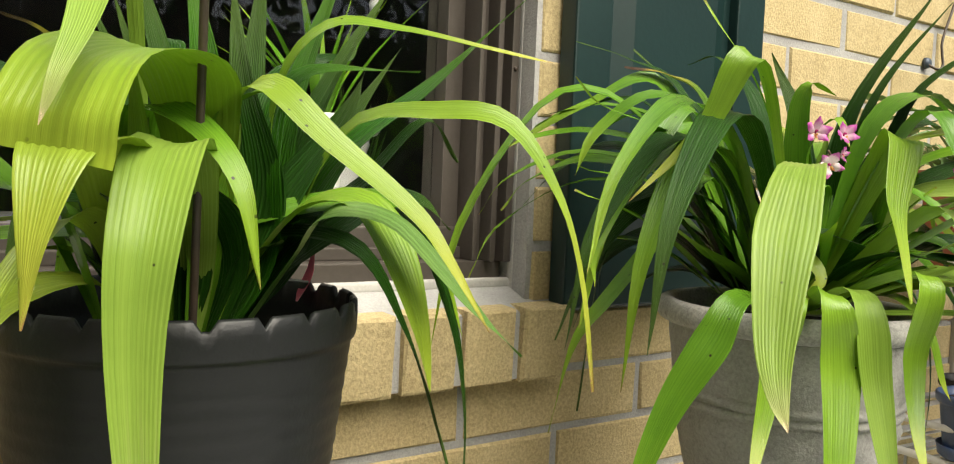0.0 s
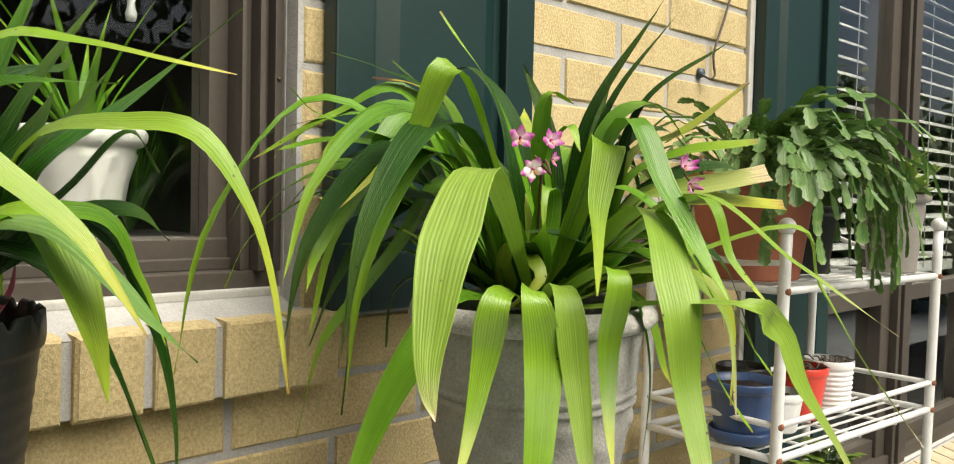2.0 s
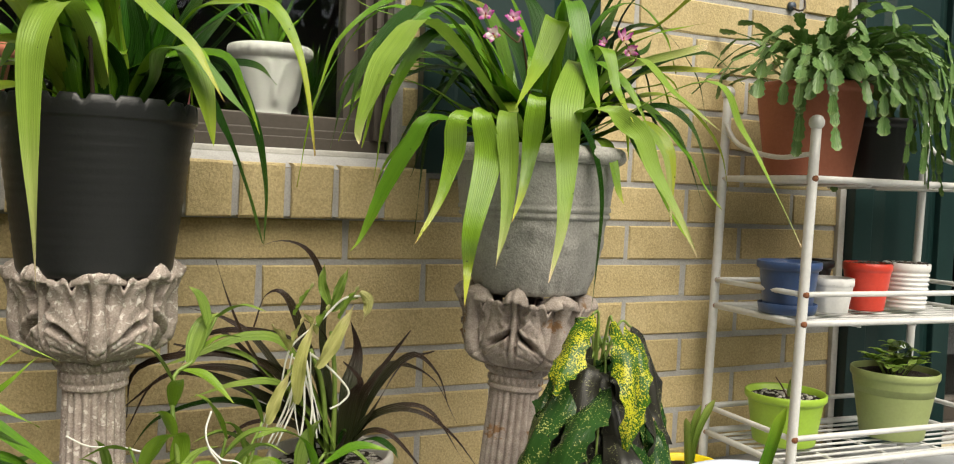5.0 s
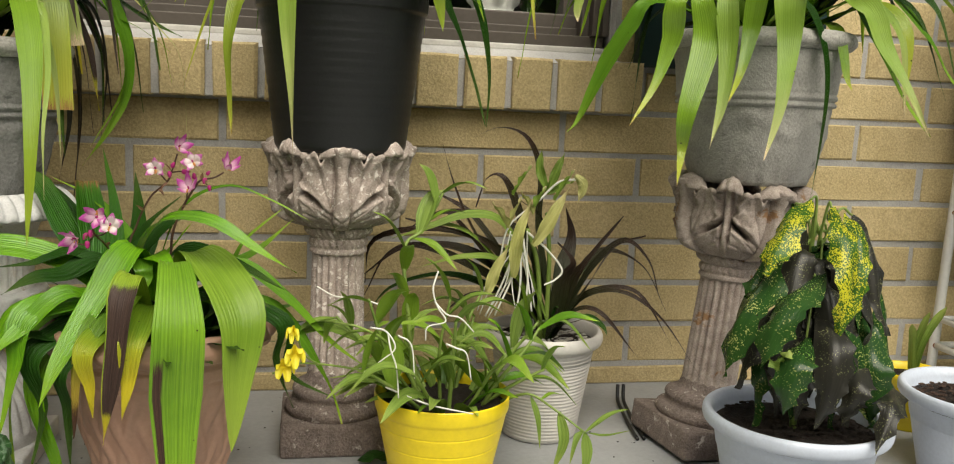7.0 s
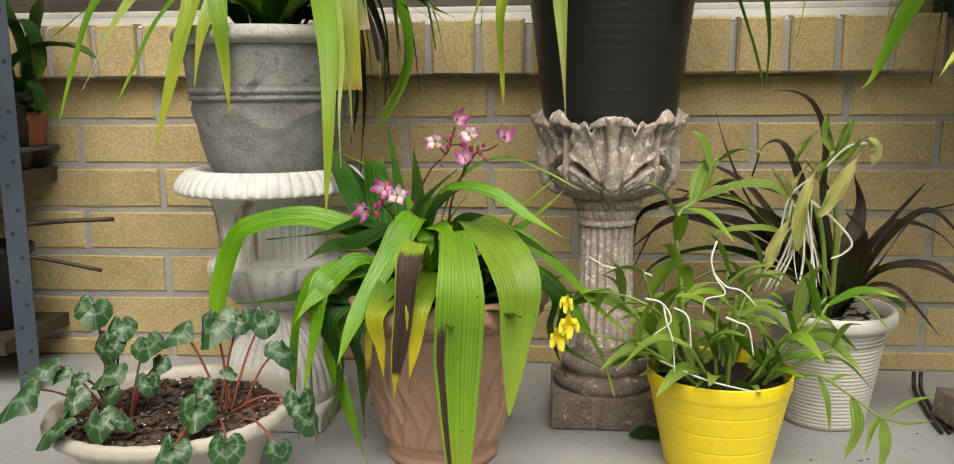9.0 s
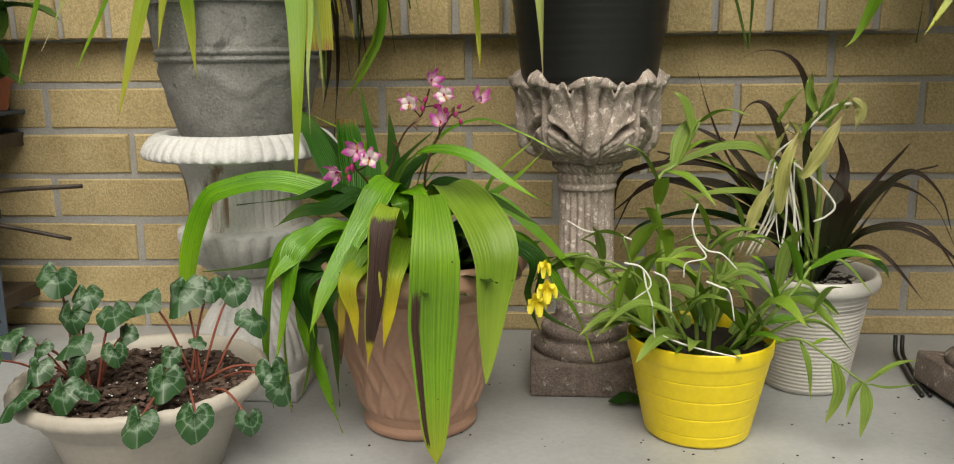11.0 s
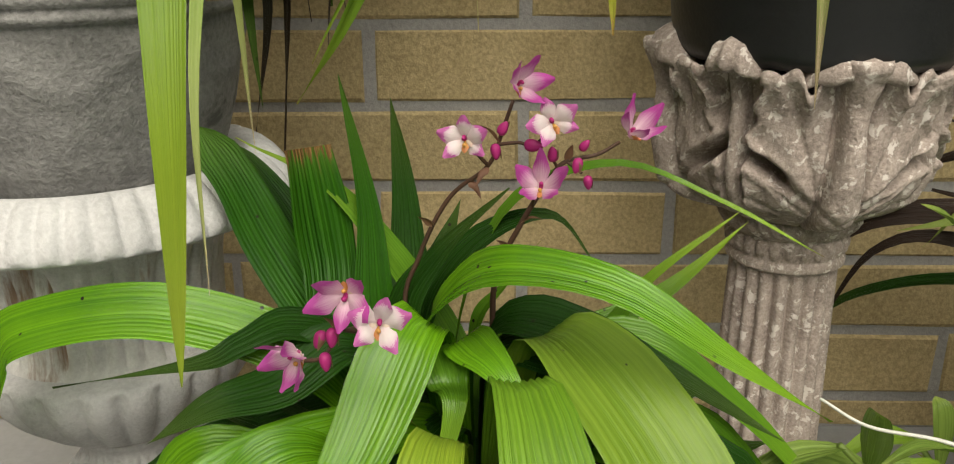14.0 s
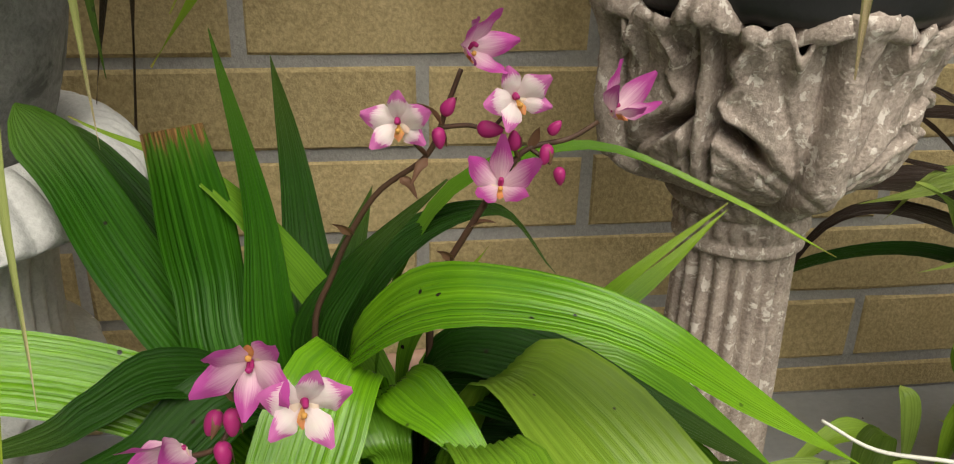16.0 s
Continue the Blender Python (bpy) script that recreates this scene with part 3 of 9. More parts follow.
# shutters
def shutter(x0, x1, z0, z1, rails):
    ob = thing("shutter", "dark green painted panelled window shutter fixed to brick wall", "shutter", (x0, -0.004, z0), group="window shutters")
    w, h = x1 - x0, z1 - z0
    bm = bmesh.new()
    for a, b in ((0, 0.062), (w - 0.062, w)):
        box(bm, a, b, -0.030, 0, 0, h, 0.003)
    part("stile", bm, SHUTTER_GREEN, ob, smooth=False)
    cuts = [0.0, *rails, h]
    for k, z in enumerate(cuts):
        bm = bmesh.new()
        a, b = (z, z + 0.08) if k == 0 else ((z - 0.08, z) if k == len(cuts) - 1 else (z - 0.04, z + 0.04))
        box(bm, 0.062, w - 0.062, -0.028, 0, a, b, 0.003)
        part("rail", bm, SHUTTER_GREEN, ob, smooth=False)
    for k in range(len(cuts) - 1):
        a = cuts[k] + (0.08 if k == 0 else 0.04)
        b = cuts[k + 1] - (0.08 if k == len(cuts) - 2 else 0.04)
        bm = bmesh.new()
        box(bm, 0.062, w - 0.062, -0.014, 0, a, b)
        v = [bm.verts.new(p) for p in ((0.075, -0.014, a + 0.013), (w - 0.075, -0.014, a + 0.013), (w - 0.075, -0.014, b - 0.013), (0.075, -0.014, b - 0.013),
                                       (0.105, -0.027, a + 0.043), (w - 0.105, -0.027, a + 0.043), (w - 0.105, -0.027, b - 0.043), (0.105, -0.027, b - 0.043))]
        for q in ((0, 1, 5, 4), (1, 2, 6, 5), (2, 3, 7, 6), (3, 0, 4, 7), (4, 5, 6, 7)):
            bm.faces.new([v[i] for i in q])
        part("panel", bm, SHUTTER_GREEN, ob, smooth=False)
    return ob


shutter(0.278, 0.650, 0.612, 1.85, (1.25 - 0.62,))
shutter(1.385, 1.748, -0.060, 1.85, (0.96,))

# white strip between brick and the second shutter, with a telephone wire and a hook
bm = bmesh.new()
box(bm, 1.362, 1.383, -0.010, 0.004, 0.001, 2.2, 0.003)
solid("trim_strip", bm, WHITE_PAINT, "white painted vertical trim strip on brick wall", "trim", "structure")
wire = thing("wall_wire", "dark thin wire hanging from a hook on brick wall", "wire", (1.20, -0.006, 1.03))
bm = bmesh.new()
tube(bm, [(-0.02, 0.004, 0.0), (-0.012, -0.014, -0.012), (0.0, -0.018, -0.004), (0.002, -0.014, 0.02), (0.01, -0.01, 0.05), (0.06, -0.006, 0.14), (0.10, -0.004, 0.25), (0.11, -0.002, 0.5)], 0.0026, segs=6)
part("wire", bm, ROD, wire)
bm = bmesh.new()
bmesh.ops.create_cone(bm, cap_ends=True, segments=14, radius1=0.011, radius2=0.009, depth=0.008, matrix=Matrix.Translation((-0.018, 0.002, 0)) @ Matrix.Rotation(radians(90), 4, "X"))
part("hook_plate", bm, STEEL_BLUE, wire)

# ---- the garden behind, which the panes mirror ----
# out of view, added to cut the patio's bounce and green the reflections
bm = bmesh.new()
box(bm, -30, 30, -30, -1.7, 0.0, 0.004)
solid("lawn", bm, LAWN, "clipped green lawn beyond the patio", "lawn", "structure")
fence = thing("garden_fence", "weathered wooden board fence along the garden", "fence", (0, -5.6, 0))
bm = bmesh.new()
box(bm, -0.07, 0.07, -0.012, 0.012, 0.0, 1.9, 0.004)
board = to_mesh("board", bm, FENCE_WOOD, smooth=False)
for k in range(170):
    ob = new("board", board)
    ob.parent = fence
    ob.matrix_local = pose(-8.2 + 0.15 * k, 0, 0.02, 0, 0, 0)
for z in (0.4, 1.5):
    bm = bmesh.new()
    box(bm, -8.3, 17.3, -0.06, -0.02, z, z + 0.09)
    part("rail", bm, FENCE_WOOD, fence, smooth=False)


def garden_tree(at, height, spread, seed):
    rng = random.Random(seed)
    ob = thing("garden_tree", "leafy garden tree with dense dark green crown", "tree", at, group="garden trees")
    bm = bmesh.new()
    tube(bm, [(0, 0, 0), (0.05, 0.02, height * 0.3), (-0.05, 0.05, height * 0.62)], 0.13, 0.06, 10)
    for k in range(6):
        a = k * 1.05 + rng.uniform(-0.3, 0.3)
        z = height * rng.uniform(0.22, 0.5)
        tube(bm, [(0, 0, z), (0.4 * spread * math.cos(a), 0.4 * spread * math.sin(a), z + height * 0.16), (0.8 * spread * math.cos(a), 0.8 * spread * math.sin(a), z + height * 0.24)], 0.05, 0.015, 6)
    part("trunk", bm, BARK, ob)
    verts, faces = [], []
    for k in range(60):
        a, u = rng.uniform(0, 2 * math.pi), rng.uniform(0.05, 1)
        r = spread * math.sqrt(rng.random()) * math.sin(math.pi * min(1, 0.12 + 0.85 * u)) ** 0.6
        c = Vector((r * math.cos(a), r * math.sin(a), height * (0.12 + 0.88 * u)))
        for j in range(60):
            d = Vector((rng.gauss(0, 1), rng.gauss(0, 1), rng.gauss(0, 0.8))) * 0.24
            n = Vector((rng.uniform(-1, 1), rng.uniform(-1, 1), rng.uniform(-0.2, 1))).normalized()
            s = n.cross(Vector((rng.uniform(-1, 1), rng.uniform(-1, 1), 0.3))).normalized() * rng.uniform(0.05, 0.10)
            q = n.cross(s).normalized() * rng.uniform(0.03, 0.06)
            i = len(verts)
            verts += [c + d - s, c + d + q, c + d + s, c + d - q]
            faces.append((i, i + 1, i + 2, i + 3))
    me = bpy.data.meshes.new("crown")
    me.from_pydata(verts, [], faces)
    me.materials.append(TREE_LEAF)
    cr = new("crown", me)
    cr.parent = ob


# out of view, sized to hold back low sky light and tint the panes
for k, (x, y, h, sp) in enumerate(((-6.2, -7.4, 5.2, 1.7), (-3.6, -7.0, 5.8, 1.9), (-1.0, -7.2, 4.8, 1.7), (1.9, -7.0, 5.6, 1.9), (4.4, -4.9, 3.6, 1.6), (7.0, -4.6, 2.4, 1.5), (-9.2, -4.5, 5.0, 1.8), (9.6, -4.2, 2.2, 1.6))):
    garden_tree((x, y, 0), h, sp, 700 + k)
for k, (x, y, h, sp) in enumerate(((6.4, -1.9, 1.2, 0.8), (7.6, -2.8, 1.5, 1.0), (9.0, -1.6, 1.4, 1.0), (5.6, -3.4, 1.3, 0.9))):
    garden_tree((x, y, 0), h, sp, 740 + k)


# ---- pots and stands ----
def pot(name, label, at, profile, material, inner, soil_z=None, soil=SOIL, wave=None, segs=56, category="plant pot", turn=0.0, seed=1, soil_label="dark potting soil"):
    """A turned pot with a wall of its own thickness; profile from the foot's edge to the top of the rim, inner from the rim down inside."""
    ob = thing(name, label, category, at, turn)
    bm = lathe([(0.002, profile[0][1])] + profile + inner + [(0.002, inner[-1][1])], segs, wave)
    part("pot_body", bm, material, ob)
    if soil_z is not None:
        r = np.interp(soil_z, [z for _, z in inner[::-1]], [r for r, _ in inner[::-1]]) + 0.001
        part("soil", soil_disc(float(r), soil_z, 0.004, seed=seed), soil, ob, soil_label)
    return ob


def ribs(count, depth, z0, z1):
    """Horizontal ribs between two heights, as extra profile points."""
    return lambda z: depth * (0.5 + 0.5 * math.sin(2 * math.pi * count * (z - z0) / (z1 - z0))) if z0 < z < z1 else 0.0


# -- pedestals: square base, ringed fluted shaft, acanthus capital
def pedestal(at, lean, stone, label, turn, low=1.0):
    ob = thing("pedestal", label, "pedestal", at, turn, group="plant pedestals")
    bm = bmesh.new()
    box(bm, -0.083, 0.083, -0.083, 0.083, 0.0, 0.050, 0.005)
    part("plinth", bm, BASE_STONE, ob, "dirty dark square plinth")
    prof = smooth_profile([(0.076, 0.049), (0.079, 0.058), (0.074, 0.066), (0.066, 0.070), (0.064, 0.076), (0.067, 0.083), (0.063, 0.091), (0.052, 0.096), (0.046, 0.104), (0.043, 0.116)], 3)
    part("base_ring", lathe([(0.002, 0.049)] + prof + [(0.002, 0.116)], 48), BASE_STONE, ob)
    prof = [(0.0425 - 0.004 * k / 24, 0.112 + 0.188 * k / 24) for k in range(25)]

    def flutes(a, k, r, z):
        e = min(1.0, (z - 0.112) / 0.012, (0.300 - z) / 0.012)
        return r + 0.001 - 0.0068 * max(0.0, e) * (1 - abs(math.cos(10 * a)) ** 0.8)

    part("shaft", lathe(prof, 200, flutes, closed=False), stone, ob)
    def beads(a, k, r, z):
        f = abs((a * 26 / (2 * math.pi)) % 1 - 0.5) * 2
        bead = 0.0034 * math.sqrt(max(0.0, 1 - ((z - 0.3155) / 0.0065) ** 2 - (f / 0.80) ** 2)) if 0.308 < z < 0.323 else 0.0
        tooth = 0.0012 * math.cos(36 * a + 300 * z) if z > 0.3265 else 0.0
        return r + bead + tooth

    ring = [(0.039, 0.297)] + smooth_profile([(0.0435, 0.300), (0.0435, 0.304), (0.0415, 0.307)], 3) + [(0.0420, 0.3075 + 0.0012 * k) for k in range(1, 14)] + smooth_profile([(0.0435, 0.324), (0.047, 0.327), (0.051, 0.333), (0.050, 0.339)], 4)
    part("necking", lathe([(0.002, 0.297)] + ring + [(0.002, 0.339)], 260, beads), stone, ob, "neck ring with a row of round beads")

    # the bell of the capital: four broad acanthus leaves with veins, curled lobes and a slot in each half, a stalk between leaves
    def bell(a, k, r, z):
        u = min(1.0, max(0.0, (z - 0.338) / 0.118))
        w = math.asin(max(-1.0, min(1.0, math.sin(2 * a)))) / 2        # angle from the nearest leaf's middle, -pi/4 to pi/4
        q = abs(w) / (math.pi / 4)
        odd = 0.012 * noise.noise(Vector((7 * math.cos(a), 7 * math.sin(a), 40 * z)))
        q, uu = min(1.0, max(0.0, q + odd)), u + 0.7 * odd
        sg = lambda x: 1 / (1 + math.exp(-max(-40.0, min(40.0, x))))
        hump = lambda x, at, wide: math.exp(-((x - at) / wide) ** 2)
        half = 0.20 - 0.085 * min(1.0, 1.6 * uu) + 0.05 * max(0.0, uu - 0.78) / 0.22
        x = q / half
        rib = (0.0125 * math.sqrt(max(0.0, 1 - x * x)) + 0.0015) * sg((1.0 - x) / 0.05) * sg((uu - 0.02) / 0.02) + 0.004 * hump(uu, 0.12, 0.11) * sg((1.1 - x) / 0.08)
        groove = -0.0065 * hump(q, half + 0.030, 0.022) * sg((0.97 - uu) / 0.03)
        # the slot slopes down towards the midrib and parts the upper lobe from the lower
        seam = 0.375 + 0.44 * (q - 0.51)
        side = uu - seam
        outer = 0.855 - 0.10 * max(0.0, uu - 0.62) / 0.38 + 0.030 * math.cos(30 * uu)
        upper = sg((outer - q) / 0.007) * sg((side + 0.005) / 0.008)
        lower = sg((0.90 + 0.03 * math.cos(34 * uu) - q) / 0.008) * sg((-side - 0.02) / 0.009) * sg((uu - 0.05 - 0.10 * q) / 0.03)
        lobe = upper * (0.0100 + 0.0042 * hump(q, outer - 0.05, 0.055) + 0.0040 * hump(side, 0.055, 0.045) * sg((q - 0.45) / 0.06)
                        + 0.0035 * sg((uu - 0.80) / 0.05) * hump(q, 0.55, 0.24))
        lobe += lower * (0.0075 + 0.0060 * hump(-side, 0.085, 0.045) * sg((q - 0.55) / 0.07) + 0.0030 * hump(q, 0.84, 0.07))
        fan = math.atan2(0.072 * (q - 0.12), 0.118 * (uu - 0.10 - 0.10 * q * q))
        vein = sum(hump(fan, at, 0.030) for at in (0.30, 0.72)) * upper + sum(hump(fan, at, 0.05) for at in (1.02, 1.45)) * lower
        lobe -= 0.0026 * vein * sg((q - half - 0.02) / 0.02)
        lobe += 0.0016 * hump(fan, 0.50, 0.10) * upper + 0.0012 * noise.noise(Vector((16 * math.cos(a), 16 * math.sin(a), 90 * z)))
        slot = -0.0300 * hump(side, -0.006, 0.044) * sg((q - 0.50) / 0.03) * sg((0.88 - q) / 0.03)
        gap = -0.0140 * hump(q, 0.905, 0.034) * sg((uu - 0.16) / 0.05)
        stalk = 0.0125 * math.sqrt(max(0.0, 1 - ((1 - q) / 0.15) ** 2)) * sg((uu - 0.10) / 0.05) if q > 0.85 else 0.0
        curl = 0.008 * max(0.0, u - 0.78) / 0.22
        wear = 0.0007 * noise.noise(Vector((34 * math.cos(a), 34 * math.sin(a), 260 * z))) + 0.0004 * noise.noise(Vector((120 * math.cos(a), 120 * math.sin(a), 900 * z)))
        dz = (-0.022 * hump(q, 0.36, 0.07) - 0.012 * sg((q - 0.42) / 0.03) * sg((0.93 - q) / 0.03) * (0.6 + 0.7 * q) + 0.0045 * abs(math.sin(16 * q)) * sg((q - 0.38) / 0.03)) * u ** 3
        return 0.935 * (r - 0.003 + rib + groove + lobe + slot + gap + stalk + curl) + wear, dz

    out = smooth_profile([(0.047, 0.336), (0.066, 0.344), (0.081, 0.357), (0.0895, 0.374), (0.0925, 0.395), (0.092, 0.420), (0.0925, 0.444), (0.095, 0.456)], 13)
    lip = [(0.096, 0.460), (0.094, 0.463), (0.088, 0.460), (0.083, 0.446), (0.078, 0.420), (0.060, 0.40)]
    part("capital", lathe([(0.002, 0.336)] + out + lip + [(0.002, 0.398)], 400, bell), stone, ob, "carved acanthus leaf capital with worn paint")
    # leaf tips that roll outward over the rim: broad over the leaves, narrow and taller over the stalks
    for n in range(8):
        a = 2 * math.pi * n / 8
        wide = n % 2 == 0
        half = 0.36 if wide else 0.20
        bm = bmesh.new()
        rows, cols = 16, 22
        grid = []
        for m in range(cols + 1):
            f = 2 * m / cols - 1
            b = a + f * half
            face, up = Vector((math.cos(b), math.sin(b), 0)), Vector((0, 0, 1))
            thick = (max(0.0, 1 - f * f) ** 0.45 + 0.04) * (1 + 0.07 * math.cos(4 * math.pi * f))
            z0 = (0.461 if wide else 0.464) - 0.012 * f * f
            far = 0.0180 if wide else 0.0210
            ring = []
            for s in range(rows):
                c = 2 * math.pi * s / rows
                out_by, rise = math.cos(c), math.sin(c)
                droop = 0.007 * max(0.0, out_by) ** 2
                ring.append(bm.verts.new(face * (0.0940 + far * thick * out_by) + up * (z0 + 0.0115 * thick * rise - droop * thick)))
            grid.append(ring)
        for p0, p1 in zip(grid, grid[1:]):
            for s in range(rows):
                bm.faces.new((p0[s], p0[(s + 1) % rows], p1[(s + 1) % rows], p1[s]))
        bm.faces.new(grid[0][::-1])
        bm.faces.new(grid[-1])
        for vtx in bm.verts:
            vtx.co += vtx.co.normalized() * (0.0022 * noise.noise(vtx.co * 110) + 0.001 * noise.noise(vtx.co * 320))
        part("leaf_tip" if wide else "scroll", bm, stone, ob)
    if lean:
        ob.matrix_world = ob.matrix_world @ pose(0, 0, 0, 0, lean, 0)
    if low != 1.0:
        ob.matrix_world = ob.matrix_world @ Matrix.Diagonal((1, 1, low, 1))
    return ob


pedestal((-0.264, -0.228, 0.0), 0.0, PED_STONE, "worn stone pedestal with carved acanthus capital on patio", 0.0)
pedestal((0.322, -0.300, 0.0), 5.5, PED_STONE_BROWN, "leaning brown-stained stone pedestal with carved acanthus capital", 8.0, 0.915)

# -- tall black nursery pot on the first pedestal
def black_wave(a, k, r, z):
    dr = 0.0005 * math.sin(2 * math.pi * z / 0.0135) if 0.03 < z < 0.185 else 0.0
    notch = 0.0
    if z > 0.208 and (math.cos(22 * a + 0.6) > 0.78):
        notch = -0.007
    return r + dr, notch


pot("black_nursery_pot", "tall ribbed black plastic nursery pot with notched rim", (-0.264, -0.240, 0.454),
    [(0.092, 0.0), (0.096, 0.006)] + [(0.097 + 0.024 * k / 48, 0.010 + 0.190 * k / 48) for k in range(49)] + [(0.1235, 0.201), (0.1245, 0.204), (0.125, 0.216), (0.1245, 0.226), (0.1225, 0.228)],
    BLACK_PLASTIC, [(0.1195, 0.226), (0.1185, 0.205), (0.115, 0.17)], 0.185, SOIL, black_wave, 160)

# -- grey concrete pots
def grey_pot(at, s, tall, label, turn=0.0, stone=GREY_CONCRETE):
    prof = [(0.082, 0.0), (0.090, 0.002)] + smooth_profile([(0.092, 0.010), (0.099, 0.028), (0.107, 0.055), (0.113, 0.090), (0.118, 0.128)], 5) + [(0.1180, 0.131), (0.1225, 0.1325), (0.1235, 0.1365), (0.1205, 0.1405), (0.1205, 0.1425), (0.1240, 0.1445), (0.1240, 0.1500), (0.1215, 0.1525)] + \
        smooth_profile([(0.123, 0.156), (0.126, 0.185), (0.129, 0.210), (0.130, 0.224)], 4)

    def gad(a, k, r, z):
        w = 0.0025 * abs(math.cos(14 * a)) * max(0.0, 1 - z / 0.05) if z < 0.05 else 0.0
        swag = 0.003 * math.exp(-((z - 0.100 - 0.018 * math.cos(6 * a)) / 0.006) ** 2) + 0.0035 * math.exp(-((z - 0.108) / 0.012) ** 2) * max(0.0, math.cos(6 * a)) ** 6
        rough = 0.0016 * noise.noise(Vector((14 * math.cos(a), 14 * math.sin(a), 50 * z))) + 0.0008 * noise.noise(Vector((60 * math.cos(a), 60 * math.sin(a), 300 * z)))
        return r + w + swag + rough

    sc = lambda pts: [(r * s, z * tall) for r, z in pts]
    ob = pot("concrete_pot", label, at, sc(prof), stone, sc([(0.121, 0.224), (0.115, 0.20)]), 0.222 * tall, SOIL,
             lambda a, k, r, z: s * gad(a, k, r / s, z / tall), 120, turn=turn)
    edge = smooth_profile([(0.128, 0.223), (0.137, 0.226), (0.1435, 0.232), (0.145, 0.240), (0.141, 0.250), (0.134, 0.253), (0.127, 0.250), (0.122, 0.236), (0.121, 0.222)], 4)
    rough = lambda a, k, r, z: r + 0.0016 * noise.noise(Vector((16 * math.cos(a), 16 * math.sin(a), 60 * z))) + 0.0007 * noise.noise(Vector((70 * math.cos(a), 70 * math.sin(a), 300 * z)))
    part("rim", lathe(sc(edge + edge[:1]), 120, rough, closed=False), POT_RIM, ob, "paler rolled rim with worn whitewash")
    return ob


grey_pot((0.368, -0.300, 0.4275), 0.97, 0.90, "pale grey concrete pot, light put into its colour, with banded swag relief on pedestal", stone=LIT_CONCRETE)
grey_pot((-0.768, -0.262, 0.377), 0.94, 0.84, "weathered grey concrete pot with banded relief on white urn", 20)

# -- white fluted urn under the second concrete pot
urn = thing("garden_urn", "white painted fluted garden urn with stained sides", "urn", (-0.772, -0.262, 0.0))
bm = bmesh.new()
box(bm, -0.088, 0.088, -0.088, 0.088, 0.0, 0.030, 0.004)
part("plinth", bm, URN_WHITE, urn)
foot = smooth_profile([(0.086, 0.029), (0.089, 0.042), (0.088, 0.058), (0.083, 0.080), (0.074, 0.102), (0.059, 0.126), (0.044, 0.146), (0.037, 0.160), (0.042, 0.168), (0.038, 0.174)], 4)
part("foot", lathe([(0.002, 0.029)] + foot + [(0.002, 0.174)], 240, lambda a, k, r, z: r - (0.004 * (1 - abs(math.cos(16 * a))) if 0.05 < z < 0.155 else 0)), URN_WHITE, urn)
bulb = smooth_profile([(0.038, 0.173), (0.050, 0.178), (0.067, 0.190), (0.083, 0.206), (0.095, 0.224), (0.099, 0.238), (0.096, 0.247), (0.084, 0.251)], 5)
part("bulb", lathe([(0.002, 0.173)] + bulb + [(0.002, 0.251)], 288, lambda a, k, r, z: r + 0.002 - 0.006 * (1 - abs(math.cos(12 * a)) ** 0.8) * max(0.0, min(1, (z - 0.178) / 0.015, (0.247 - z) / 0.006))), URN_WHITE, urn, "gadrooned lower bowl")
bell = smooth_profile([(0.084, 0.250), (0.0815, 0.258), (0.081, 0.280), (0.083, 0.310), (0.089, 0.336), (0.097, 0.351)], 6)
part("bell", lathe([(0.002, 0.250)] + bell + [(0.002, 0.351)], 380, lambda a, k, r, z: r + 0.001 - 0.0075 * (1 - abs(math.cos(19 * a)) ** 0.8) * min(1.0, max(0.0, (0.338 - z) / 0.02)) * max(0.0, min(1.0, (z - 0.252) / 0.010))), URN_BELL, urn, "fluted white bell with brown streaks")
rim = smooth_profile([(0.098, 0.350), (0.120, 0.351), (0.137, 0.354), (0.1405, 0.360), (0.136, 0.371), (0.125, 0.383), (0.112, 0.388), (0.103, 0.385), (0.096, 0.376)], 5)


def darts(a, k, r, z):
    slope = max(0.0, min(1.0, (z - 0.355) / 0.004)) * max(0.0, min(1.0, (r - 0.108) / 0.010))
    tongue = abs(math.cos(26 * a)) ** 0.6
    return r + 0.0042 * (tongue - 0.75) * slope, 0.0036 * (tongue - 0.75) * slope


part("rim", lathe([(0.002, 0.350)] + rim + [(0.002, 0.374)], 336, darts), URN_WHITE, urn, "flared rim with egg and dart ridges")

# -- terracotta-coloured pot with a woven relief
def weave(a, k, r, z):
    if 0.030 < z < 0.178:
        # flat bands that lean both ways and pass over and under one another
        slant = 20 * 3.4 * (z - 0.10)
        one, two = max(0.0, math.cos(20 * a + slant)) ** 0.7, max(0.0, math.cos(20 * a - slant)) ** 0.7
        over = 0.42 * math.cos(slant)
        return r + 0.0030 * max(one * (1 + over), two * (1 - over)) * min(1.0, (z - 0.030) / 0.004, (0.178 - z) / 0.004)
    if 0.178 <= z < 0.198:
        return r + 0.0022
    if z > 0.205:
        return r + 0.0030 * math.sin(17 * a + 150 * z + 1.5 * math.sin(3 * a))
    return r


